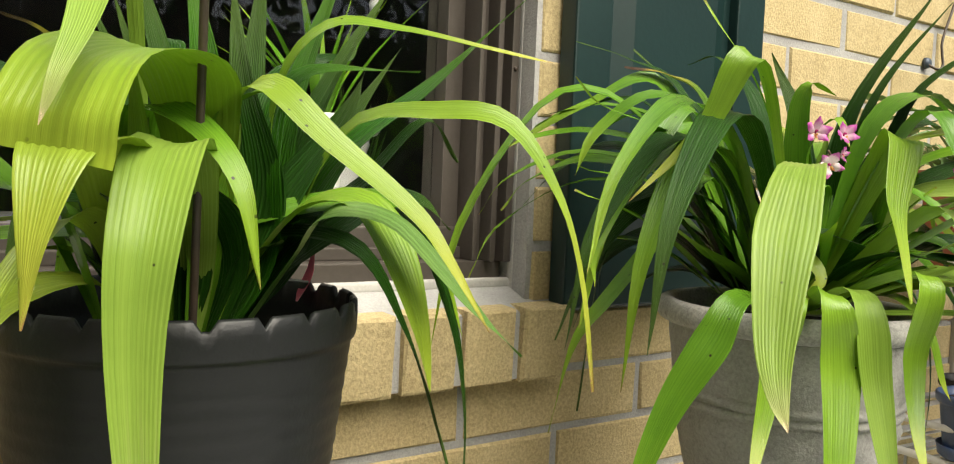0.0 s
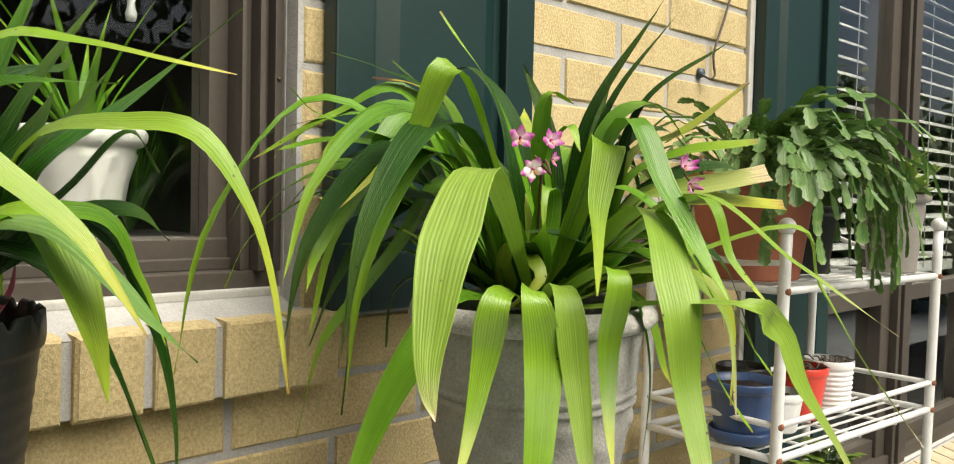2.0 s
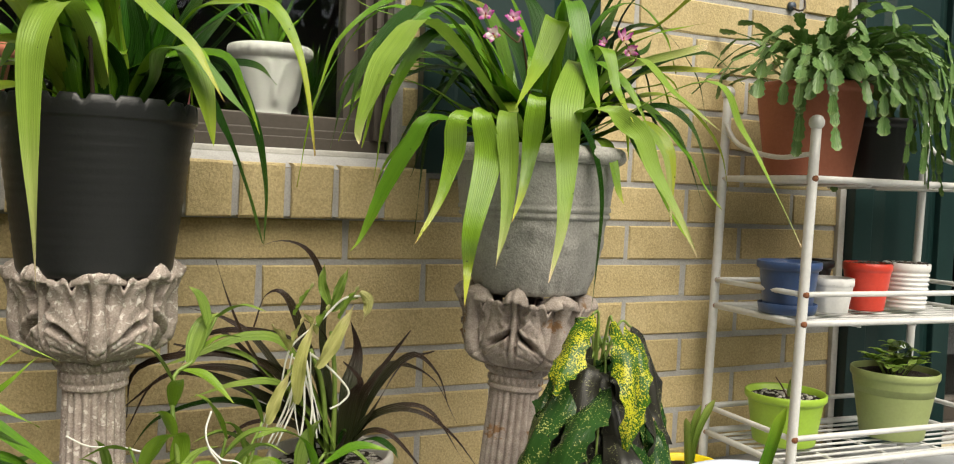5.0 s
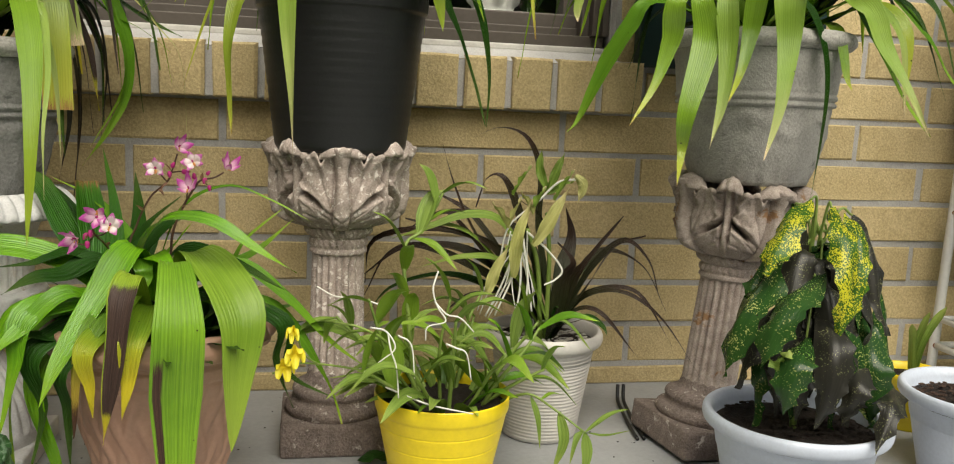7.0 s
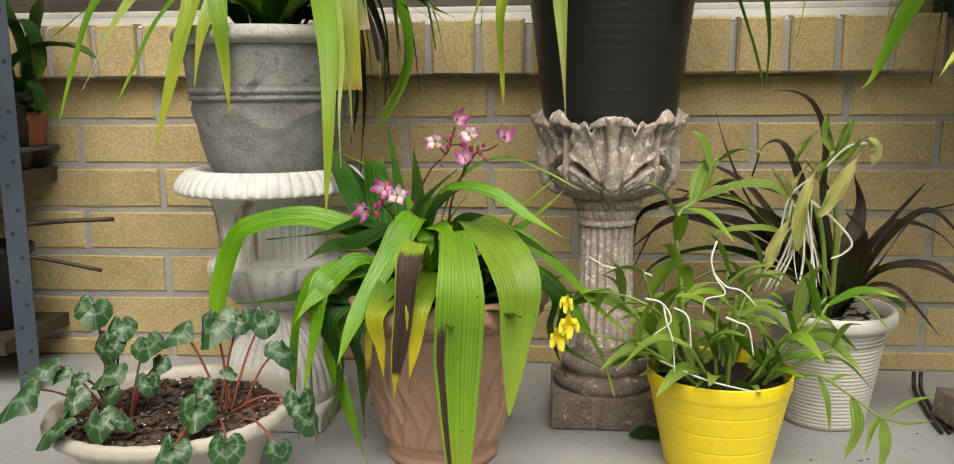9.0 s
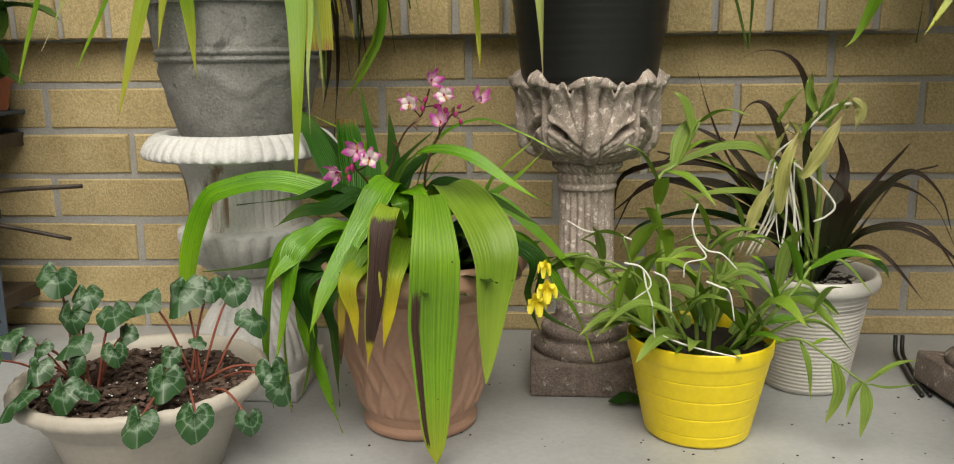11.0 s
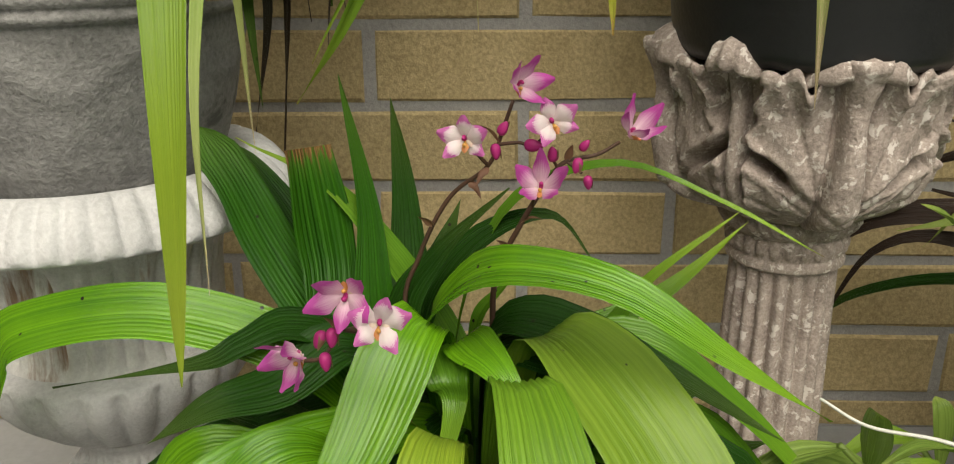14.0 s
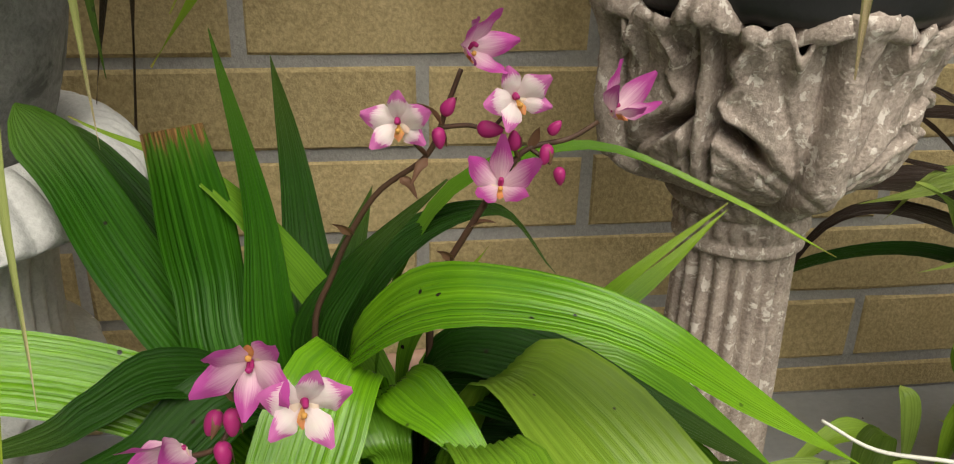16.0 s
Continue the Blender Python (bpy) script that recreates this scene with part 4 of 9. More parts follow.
pot("terracotta_pot", "terracotta coloured plastic pot with woven relief and rope rim", (-0.497, -0.395, 0.0),
    [(0.072, 0.0), (0.077, 0.003), (0.078, 0.012), (0.074, 0.016)] + [(0.075 + 0.050 * k / 80, 0.018 + 0.185 * k / 80) for k in range(81)] + smooth_profile([(0.128, 0.205), (0.138, 0.210), (0.144, 0.222), (0.141, 0.236), (0.133, 0.241)], 4),
    TERRACOTTA_PLASTIC, [(0.127, 0.238), (0.122, 0.222), (0.114, 0.18)], 0.212, SOIL, weave, 320, seed=3)

# -- yellow pot
pot("yellow_pot", "bright yellow plastic pot with shallow bands", (-0.124, -0.408, 0.0),
    [(0.064, 0.0), (0.068, 0.003)] + [(0.069 + 0.022 * k / 160 - 0.0009 * math.exp(-(((k % 38) - 19) / 1.3) ** 2), 0.005 + 0.106 * k / 160) for k in range(161)] + [(0.0926, 0.113), (0.0934, 0.116), (0.0944, 0.1325), (0.0936, 0.135)],
    YELLOW_PLASTIC, [(0.0915, 0.134), (0.090, 0.121), (0.086, 0.095)], 0.117, SOIL, None, 72, seed=4)

# -- ribbed pale grey pot behind it
pot("ribbed_pot", "pale grey ribbed plastic pot with rolled rim", (0.068, -0.232, 0.0),
    [(0.056, 0.0), (0.060, 0.002)] + [(0.061 + 0.022 * k / 200 + 0.0005 * math.sin(2 * math.pi * k / 8), 0.006 + 0.145 * k / 200) for k in range(201)] + smooth_profile([(0.086, 0.153), (0.093, 0.156), (0.0965, 0.163), (0.096, 0.172), (0.0925, 0.178)], 3),
    PALE_GREY_PLASTIC, [(0.087, 0.176), (0.084, 0.16), (0.08, 0.13)], 0.158, SOIL, None, 64, seed=5)

# -- pale blue pots
def blue_pot(name, label, at, s, seed):
    sc = lambda pts: [(r * s, z * s) for r, z in pts]
    return pot(name, label, at, sc([(0.078, 0.0), (0.083, 0.003)] + [(0.084 + 0.024 * k / 10, 0.006 + 0.112 * k / 10) for k in range(11)] + smooth_profile([(0.110, 0.120), (0.119, 0.122), (0.1235, 0.128), (0.124, 0.138), (0.120, 0.143)], 3)),
               PALE_BLUE_PLASTIC, sc([(0.113, 0.141), (0.110, 0.128), (0.103, 0.09)]), 0.118 * s, SOIL, None, 72, seed=seed)


blue_pot("pale_blue_pot", "round pale blue plastic pot with thick rim", (0.335, -0.545, 0.0), 0.98, 6)
blue_pot("pale_blue_pot", "round pale blue plastic pot holding a cut bulb", (0.690, -0.480, 0.0), 0.98, 7)
pot("small_yellow_pot", "small yellow plastic pot beside rack", (0.740, -0.255, 0.0),
    [(0.044, 0.0), (0.047, 0.003), (0.054, 0.085), (0.056, 0.087), (0.058, 0.098), (0.057, 0.100)], YELLOW_PLASTIC, [(0.054, 0.098), (0.052, 0.08), (0.05, 0.06)], 0.086, SOIL, None, 48, seed=8)

# -- wide cream pot with the cyclamen
pot("cream_pot", "wide cream plastic pot with folded rim", (-0.815, -0.545, 0.0),
    [(0.085, 0.0), (0.09, 0.003), (0.112, 0.070), (0.124, 0.098)] + smooth_profile([(0.130, 0.100), (0.143, 0.103), (0.149, 0.110), (0.147, 0.119), (0.142, 0.122)], 3),
    CREAM_PLASTIC, [(0.135, 0.119), (0.131, 0.108), (0.12, 0.08)], 0.104, SOIL_BROWN, lambda a, k, r, z: r + (0.0015 * math.sin(40 * a) if z > 0.1 else 0.0), 96, seed=9, soil_label="brown bark mulch")


# ---- white steel plant rack ----
RACK = pose(0.942, -0.312, 0.0, 0, 0, -3.6)
rack = thing("plant_rack", "white enamelled steel three-tier plant rack with rust spots", "rack")
rack.matrix_world = RACK
RW, RD = 0.580, 0.262
LEANS = 0.010
for x in (0.0, RW):
    for y in (0.0, RD):
        bm = bmesh.new()
        top = 0.722 if y == 0 else 0.80
        tube(bm, [(x - LEANS, y, 0.0), (x, y, 0.36), (x + LEANS, y, top)], 0.0095, segs=14)
        part("post", bm, WHITE_METAL, rack)
        bm = bmesh.new()
        ball(bm, (x + LEANS, y, top + 0.012), 0.0145, (1, 1, 1), 3)
        part("finial", bm, WHITE_METAL, rack, "round white ball finial")


def rail(pts, r=0.006):
    bm = bmesh.new()
    tube(bm, pts, r, segs=10, n=max(2, 4 * (len(pts) - 1)))
    return part("rail", bm, WHITE_METAL, rack)


for z, rails in ((0.630, (0.0,)), (0.358, (0.0, 0.055)), (0.085, (0.0, 0.055))):
    dx = LEANS * (z - 0.36) / 0.36
    for up in rails:
        r = 0.0065 if up == 0 else 0.0055
        for a, b in (((0, 0), (RW, 0)), ((0, RD), (RW, RD)), ((0, 0), (0, RD)), ((RW, 0), (RW, RD))):
            rail([(a[0] + dx, a[1], z + up), (b[0] + dx, b[1], z + up)], r)
    for k in range(1, 9):
        y = RD * k / 9
        rail([(dx, y, z - 0.003), (RW + dx, y, z - 0.003)], 0.0026)
    for k in (1, 2, 3):
        x = RW * k / 4
        rail([(x + dx, 0, z - 0.008), (x + dx, RD, z - 0.008)], 0.003)
rail([(0.005, RD, 0.75), (0.005, RD - 0.05, 0.70), (0.005, 0.10, 0.672), (0.005, 0, 0.676)], 0.005)
rail([(RW + 0.005, RD, 0.75), (RW + 0.005, RD - 0.05, 0.70), (RW + 0.005, 0.10, 0.672), (RW + 0.005, 0, 0.676)], 0.005)
for z in (0.630, 0.413, 0.358, 0.14, 0.085):
    for x in (0.0, RW):
        for y in (0.0, RD):
            bm = bmesh.new()
            ball(bm, (x + LEANS * (z - 0.36) / 0.36, y - 0.006, z), 0.0075, (1, 0.8, 1), 2)
            part("bolt", bm, RUST, rack, "rusty bolt head")


def on_rack(x, y, tier):
    return RACK @ Vector((x, y, (0.085, 0.358, 0.630)[tier] + 0.0072))


def small_pot(name, label, x, y, tier, r0, r1, h, material, soil=SOIL, ribbed=0, seed=1, segs=48, wave=None, lip=0.006):
    prof = [(r0 - 0.003, 0.0), (r0, 0.002)]
    n = 40
    for k in range(n + 1):
        u = k / n
        prof.append((r0 + (r1 - r0) * u * 0.95 + (0.0014 * math.sin(2 * math.pi * ribbed * u) if ribbed else 0), 0.004 + (h - 0.022) * u))
    prof += [(r1 + lip * 0.6, h - 0.016), (r1 + lip, h - 0.012), (r1 + lip, h - 0.002), (r1 + lip - 0.002, h)]
    return pot(name, label, tuple(on_rack(x, y, tier)), prof, material, [(r1 + 0.001, h - 0.001), (r1 - 0.002, h - 0.02), (r1 - 0.006, h - 0.05)], h - 0.014, soil, wave, segs, seed=seed)


clay_pot = small_pot("clay_pot", "large red clay pot on top shelf of rack", 0.115, 0.13, 2, 0.084, 0.108, 0.185, CLAY, seed=11)
taupe_pot = small_pot("taupe_pot", "tall taupe plastic pot on top shelf of rack", 0.522, 0.062, 2, 0.046, 0.060, 0.158, TAUPE_PLASTIC, seed=12, lip=0.009)
dark_pot = small_pot("black_pot", "black plastic pot on top shelf of rack", 0.315, 0.15, 2, 0.055, 0.07, 0.13, BLACK_PLASTIC, seed=13)
blue_glazed = small_pot("blue_glazed_pot", "dark blue glazed pot with matching saucer on rack", 0.045, 0.09, 1, 0.046, 0.056, 0.104, BLUE_CERAMIC, seed=14)
bm = lathe([(0.002, 0.0), (0.050, 0.0), (0.054, 0.004), (0.057, 0.020), (0.055, 0.021), (0.052, 0.006), (0.002, 0.005)], 48)
part("saucer", bm, BLUE_CERAMIC, blue_glazed)
white_hex = small_pot("white_faceted_pot", "white faceted plastic pot with black liner on rack", 0.150, 0.085, 1, 0.034, 0.042, 0.072, WHITE_PLASTIC, seed=15, segs=48,
                      wave=lambda a, k, r, z: r * (1 - 0.05 * abs(math.sin(3.5 * a))), lip=0.002)
red_pot = small_pot("red_pot", "small red plastic pot on rack", 0.270, 0.11, 1, 0.036, 0.047, 0.100, RED_PLASTIC, seed=16, lip=0.002)
white_rib = small_pot("white_ribbed_pot", "small white ribbed plastic pot on rack", 0.385, 0.115, 1, 0.042, 0.046, 0.100, WHITE_PLASTIC, seed=17, ribbed=8, lip=0.002)
black_back = small_pot("black_pot", "small black plastic pot behind others on rack", 0.175, 0.175, 1, 0.036, 0.044, 0.10, BLACK_PLASTIC, seed=18)
lime_pot = small_pot("lime_pot", "lime green plastic pot topped with pale pebbles", 0.090, 0.13, 0, 0.062, 0.075, 0.105, LIME_PLASTIC, seed=19)
sage_pot = small_pot("sage_pot", "sage green plastic pot with leafy seedling", 0.365, 0.11, 0, 0.064, 0.086, 0.145, SAGE_PLASTIC, seed=20, lip=0.003)


# ---- foliage materials ----
LEAF_G = leaf_surface("leaf_green", (0.050, 0.145, 0.008), (0.165, 0.36, 0.022), (0.26, 0.41, 0.03), 0.95, dry_from=0.99, gloss=0.33, relief=0.45, spec=0.6)
LEAF_B = leaf_surface("leaf_bright_green", (0.050, 0.180, 0.005), (0.215, 0.49, 0.012), (0.25, 0.46, 0.02), 1.0, dry_from=1.05, gloss=0.25, spec=0.85, relief=0.8)
# deep and dark greens: dark leaves, plus shade of back and inner ones as colour
LEAF_M = leaf_surface("leaf_deep_shade_green", (0.011, 0.064, 0.003), (0.048, 0.178, 0.007), (0.09, 0.20, 0.02), 1.0, dry=(0.30, 0.17, 0.05), dry_from=1.02, gloss=0.38, through=0.2, spec=0.25)
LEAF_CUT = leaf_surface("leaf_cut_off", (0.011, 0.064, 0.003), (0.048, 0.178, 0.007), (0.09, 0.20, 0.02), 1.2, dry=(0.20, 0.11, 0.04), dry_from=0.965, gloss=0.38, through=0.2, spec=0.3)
LEAF_D = leaf_surface("leaf_dark_shade_green", (0.006, 0.030, 0.003), (0.026, 0.090, 0.007), (0.07, 0.13, 0.02), 0.97, dry_from=1.02, gloss=0.42, through=0.15, spec=0.22)
LEAF_Y = leaf_surface("leaf_yellow_green", (0.105, 0.225, 0.012), (0.250, 0.42, 0.032), (0.46, 0.47, 0.06), 0.98, dry=(0.30, 0.16, 0.06), dry_from=0.975, yellow=0.35, relief=0.45, gloss=0.34, spec=0.7)
LEAF_YB = leaf_surface("leaf_bright_yellow", (0.125, 0.245, 0.014), (0.215, 0.36, 0.026), (0.30, 0.40, 0.035), 0.95, dry_from=1.0, yellow=0.15, relief=0.45)
LEAF_P = leaf_surface("leaf_pale_green", (0.150, 0.270, 0.026), (0.280, 0.420, 0.060), (0.48, 0.49, 0.20), 1.0, dry=(0.55, 0.44, 0.28), dry_from=0.95, yellow=0.2, relief=0.45)
LEAF_YT = leaf_surface("leaf_yellowing", (0.08, 0.18, 0.012), (0.20, 0.32, 0.02), (0.70, 0.60, 0.03), 0.75, dry_from=1.0)
LEAF_BURNT = leaf_surface("leaf_scorched_tip", (0.06, 0.15, 0.012), (0.15, 0.28, 0.025), (0.50, 0.36, 0.05), 0.85, dry=(0.07, 0.035, 0.02), dry_from=0.86)
LEAF_RUST = leaf_surface("leaf_brown_streaked", (0.08, 0.20, 0.012), (0.24, 0.44, 0.03), (0.45, 0.48, 0.05), 1.0, dry=(0.05, 0.028, 0.020), dry_from=1.0, streak=(0.76, 0.97, 0.50, 0.86))
LEAF_STRIPE = leaf_surface("leaf_striped", (0.05, 0.14, 0.02), (0.22, 0.36, 0.09), (0.12, 0.25, 0.04), 1.0, dry_from=1.05, vein=(0.5, 30, 1), relief=0.55)
LEAF_DEAD = leaf_surface("leaf_half_withered", (0.13, 0.24, 0.012), (0.30, 0.42, 0.03), (0.62, 0.50, 0.03), 0.95, dry=(0.045, 0.027, 0.021), dry_from=1.05, gloss=0.6, through=0.12, streak=(-0.3, 1.3, 0.36, 0.84))
LEAF_OLIVE = leaf_surface("leaf_dull_olive", (0.115, 0.225, 0.014), (0.25, 0.385, 0.040), (0.29, 0.40, 0.05), 1.0, dry_from=1.05, gloss=0.40, relief=0.45)
# withered leaves, and shade behind the left crown put into near-black leaves
LEAF_DARK = leaf_surface("leaf_withered_shade_black", (0.010, 0.013, 0.008), (0.030, 0.030, 0.016), (0.05, 0.03, 0.02), 1.0, dry_from=1.05, gloss=0.5, through=0.1, folds=5)
LEAF_PURPLE = leaf_surface("leaf_purple_black", (0.018, 0.026, 0.010), (0.050, 0.056, 0.022), (0.034, 0.020, 0.014), 0.65, dry_from=1.05, gloss=0.36, through=0.12, folds=4)
LEAF_STEM = leaf_surface("leaf_straw", (0.36, 0.37, 0.095), (0.58, 0.56, 0.24), (0.56, 0.48, 0.24), 1.0, dry_from=1.05, folds=4)
LEAF_SPOTTED = leaf_surface("leaf_gold_speckled", (0.012, 0.040, 0.010), (0.030, 0.085, 0.016), (0.03, 0.08, 0.016), 1.0, dry_from=1.05, spots=(0.42, 0.46, 0.14), spot_at=0.645, gloss=0.30, through=0.15, vein=(1, 8, 1), folds=2, relief=0.6)
LEAF_GOLD = leaf_surface("leaf_gold_flecked", (0.02, 0.07, 0.010), (0.06, 0.15, 0.016), (0.06, 0.14, 0.016), 1.0, dry_from=1.05, spots=(0.56, 0.54, 0.03), spot_at=0.545, gloss=0.33, through=0.2, vein=(1, 8, 1), folds=2)
LEAF_BLACK = leaf_surface("leaf_blackened", (0.010, 0.010, 0.008), (0.034, 0.033, 0.026), (0.03, 0.03, 0.025), 1.0, dry_from=1.05, spots=(0.24, 0.25, 0.12), spot_at=0.665, gloss=0.42, through=0.05, vein=(1, 5, 1), folds=1, relief=0.5)
LEAF_LANCE = leaf_surface("leaf_lance_green", (0.105, 0.190, 0.026), (0.275, 0.390, 0.080), (0.34, 0.42, 0.10), 1.0, dry_from=1.05, gloss=0.34, vein=(1, 12, 1), folds=3)
LEAF_CACTUS = leaf_surface("cactus_segment", (0.060, 0.140, 0.035), (0.17, 0.27, 0.090), (0.22, 0.31, 0.11), 1.1, dry_from=1.2, gloss=0.32, vein=(1, 4, 1), through=0.15, folds=1)
LEAF_JADE = leaf_surface("jade_leaf", (0.17, 0.28, 0.06), (0.36, 0.48, 0.14), (0.42, 0.50, 0.16), 1.0, dry_from=1.2, gloss=0.3, vein=(1, 3, 1), through=0.1, folds=1)


def petal_surface(name, heart, edge, start=0.35):
    m, t, b = nodes_of(name)
    uv = t.nodes.new("ShaderNodeUVMap")
    sep = t.nodes.new("ShaderNodeSeparateXYZ")
    link(t, uv.outputs[0], sep.inputs[0])
    lines = noise_tex(t, 1.0, 3, 0.6, (1.5, 22, 1), "UV")
    wob = noise_tex(t, 90.0, 2)
    add = t.nodes.new("ShaderNodeMath")
    add.operation = "MULTIPLY_ADD"
    add.inputs[1].default_value = 0.5
    link(t, lines, add.inputs[0])
    link(t, sep.outputs[0], add.inputs[2])
    mid = t.nodes.new("ShaderNodeMath")
    mid.operation = "SUBTRACT"
    mid.inputs[1].default_value = 0.5
    link(t, sep.outputs[1], mid.inputs[0])
    square = t.nodes.new("ShaderNodeMath")
    square.operation = "MULTIPLY"
    link(t, mid.outputs[0], square.inputs[0])
    link(t, mid.outputs[0], square.inputs[1])
    margin = t.nodes.new("ShaderNodeMath")
    margin.operation = "MULTIPLY_ADD"
    margin.inputs[1].default_value = 0.8
    link(t, square.outputs[0], margin.inputs[0])
    link(t, add.outputs[0], margin.inputs[2])
    col = ramp(t, margin.outputs[0], [(start + 0.25, heart), (start + 0.5, tuple(0.6 * h + 0.4 * e for h, e in zip(heart, edge))), (start + 0.95, edge)])
    col = mix(t, 0.10, col, mix(t, wob, heart, edge))
    link(t, col, b.inputs["Base Color"])
    b.inputs["Roughness"].default_value = 0.5
    b.inputs["Subsurface Weight"].default_value = 0.0
    bump(t, b, [(lines, 0.3)], 0.0006)
    tr = t.nodes.new("ShaderNodeBsdfTranslucent")
    link(t, col, tr.inputs[0])
    ms = t.nodes.new("ShaderNodeMixShader")
    ms.inputs[0].default_value = 0.3
    link(t, b.outputs[0], ms.inputs[1])
    link(t, tr.outputs[0], ms.inputs[2])
    link(t, ms.outputs[0], t.nodes["Material Output"].inputs[0])
    return m


PETAL = petal_surface("orchid_petal", (0.90, 0.70, 0.78), (0.50, 0.04, 0.36), 0.20)
PETAL_WHITE = petal_surface("orchid_petal_pale", (0.92, 0.84, 0.83), (0.58, 0.10, 0.42), 0.46)
PETAL_DEEP = petal_surface("orchid_bud", (0.50, 0.03, 0.22), (0.42, 0.02, 0.22), 0.2)
PETAL_LIP = petal_surface("orchid_lip", (0.74, 0.42, 0.10), (0.60, 0.22, 0.08), 0.3)
PETAL_CREAM = petal_surface("orchid_lip_cream", (0.88, 0.80, 0.66), (0.80, 0.60, 0.50), 0.3)
PETAL_YELLOW = petal_surface("yellow_petal", (0.87, 0.70, 0.02), (0.89, 0.79, 0.05))
BRACT = petal_surface("bract", (0.30, 0.16, 0.10), (0.20, 0.10, 0.06))


def flower(parent, at, face, size, pale=False, open_by=1.0, seed=0, turn=0.0):
    """A ground orchid bloom: three sepals, two petals, a small lip and column."""
    rng = random.Random(seed)
    size *= 0.93
    bm = bmesh.new()
    q = Vector(face).to_track_quat("Z", "Y").to_matrix().to_4x4() @ Matrix.Rotation(radians(turn), 4, "Z")
    at = parent.matrix_world.inverted() @ Vector(at)
    for k, a in enumerate((90, 162, 18, 225, 315)):
        a = radians(a + rng.uniform(-8, 8))
        d = Vector((math.cos(a), math.sin(a), 0))
        lift = (1.0 - open_by) * 1.1 + rng.uniform(0.40, 1.05)
        L = size * (0.56 if k in (1, 2) else 0.52)
        p = [Vector((0, 0, 0)), d * L * 0.5 + Vector((0, 0, L * lift * 0.55)), d * L + Vector((0, 0, L * lift * (1.1 if open_by < 0.8 else 0.75)))]
        s = Vector((-math.sin(a), math.cos(a), 0))
        blade(bm, [q @ v for v in p], size * (0.44 if k in (1, 2) else 0.35), n=12, across=6, cup=rng.uniform(0.25, 0.6), shape="tepal", side=(q.to_3x3() @ s), mat=1 if pale else 0, seed=seed + k, wavy=0.0005)
    for a, long, m in ((-35, 0.18, 4), (215, 0.18, 4), (-90, 0.22, 2)):
        d = Vector((math.cos(radians(a)), math.sin(radians(a)), 0.95))
        blade(bm, [q @ Vector((0, 0, 0)), q @ (d * size * long * 0.6), q @ (d * size * long + Vector((0, -size * 0.05, -size * 0.04)))], size * 0.19, n=6, across=4, cup=0.5, shape="oval",
              side=q.to_3x3() @ Vector((-d.y, d.x, 0)), mat=m)
    ball(bm, q @ Vector((0, -size * 0.10, size * 0.17)), size * 0.045, (1, 1, 1), 1, mat=2)
    tube(bm, [q @ Vector((0, 0, 0)), q @ Vector((0, size * 0.06, size * 0.12)), q @ Vector((0, size * 0.02, size * 0.22))], size * 0.05, size * 0.035, 8, mat=3)
    ob = part("flower", bm, (PETAL, PETAL_WHITE, PETAL_LIP, PETAL_DEEP, PETAL_CREAM), parent)
    ob.matrix_local = Matrix.Translation(at)
    return ob


def bud(parent, at, way, size, seed=0):
    bm = bmesh.new()
    w = Vector(way).normalized()
    bmesh.ops.create_uvsphere(bm, u_segments=14, v_segments=10, radius=size / 2)
    q = w.to_track_quat("Z", "Y").to_matrix().to_4x4()
    for v in bm.verts:
        a = math.atan2(v.co.y, v.co.x)
        taper = 1 - 0.28 * (v.co.z / (size / 2) + 0.2)
        v.co = Vector((v.co.x * 0.72 * taper * (1 + 0.05 * math.cos(3 * a)), v.co.y * 0.72 * taper * (1 + 0.05 * math.cos(3 * a)), v.co.z * 1.1))
    bm.transform(q)
    blade(bm, [q @ Vector((0, 0, -size * 0.6)), q @ Vector((size * 0.35, 0, -size * 0.2)), q @ Vector((size * 0.38, 0.0, size * 0.5))], size * 0.5, n=6, across=4, cup=-0.3, shape="oval", side=q.to_3x3() @ Vector((0, 1, 0)), mat=1)
    ob = part("bud", bm, (PETAL_DEEP, BRACT), parent)
    ob.matrix_local = Matrix.Translation(parent.matrix_world.inverted() @ Vector(at))
    return ob


def stem(plant, pts, r0, r1, material, name="stem", segs=8):
    inv = plant.matrix_world.inverted()
    bm = bmesh.new()
    tube(bm, [inv @ Vector(p) for p in pts], r0, r1, segs)
    return part(name, bm, material, plant)


def tuft(plant, at, n, seed, length, rise, width, materials, spread=0.035):
    """Inner leaves that stand close together over the crown."""
    rng = random.Random(seed)
    for k in range(n):
        a = 2 * math.pi * k / n + rng.uniform(-0.3, 0.3)
        L, e = rng.uniform(*length), rng.uniform(*rise)
        c, s = math.cos(a), math.sin(a)
        b = Vector(at) + Vector((c, s, 0)) * rng.uniform(0.2, 1) * spread
        droop = rng.uniform(0.15, 0.55)
        p1 = b + Vector((c * math.cos(e), s * math.cos(e), math.sin(e))) * L * 0.45
        p2 = b + Vector((c * math.cos(e) * 0.85, s * math.cos(e) * 0.85, math.sin(e) * (1 - droop))) * L
        leaf(plant, (b, p1, p2), rng.uniform(*width), rng.choice(materials), n=12, across=6, pleat=0.0009, seed=seed + k, twist=(0, rng.uniform(-20, 20)))


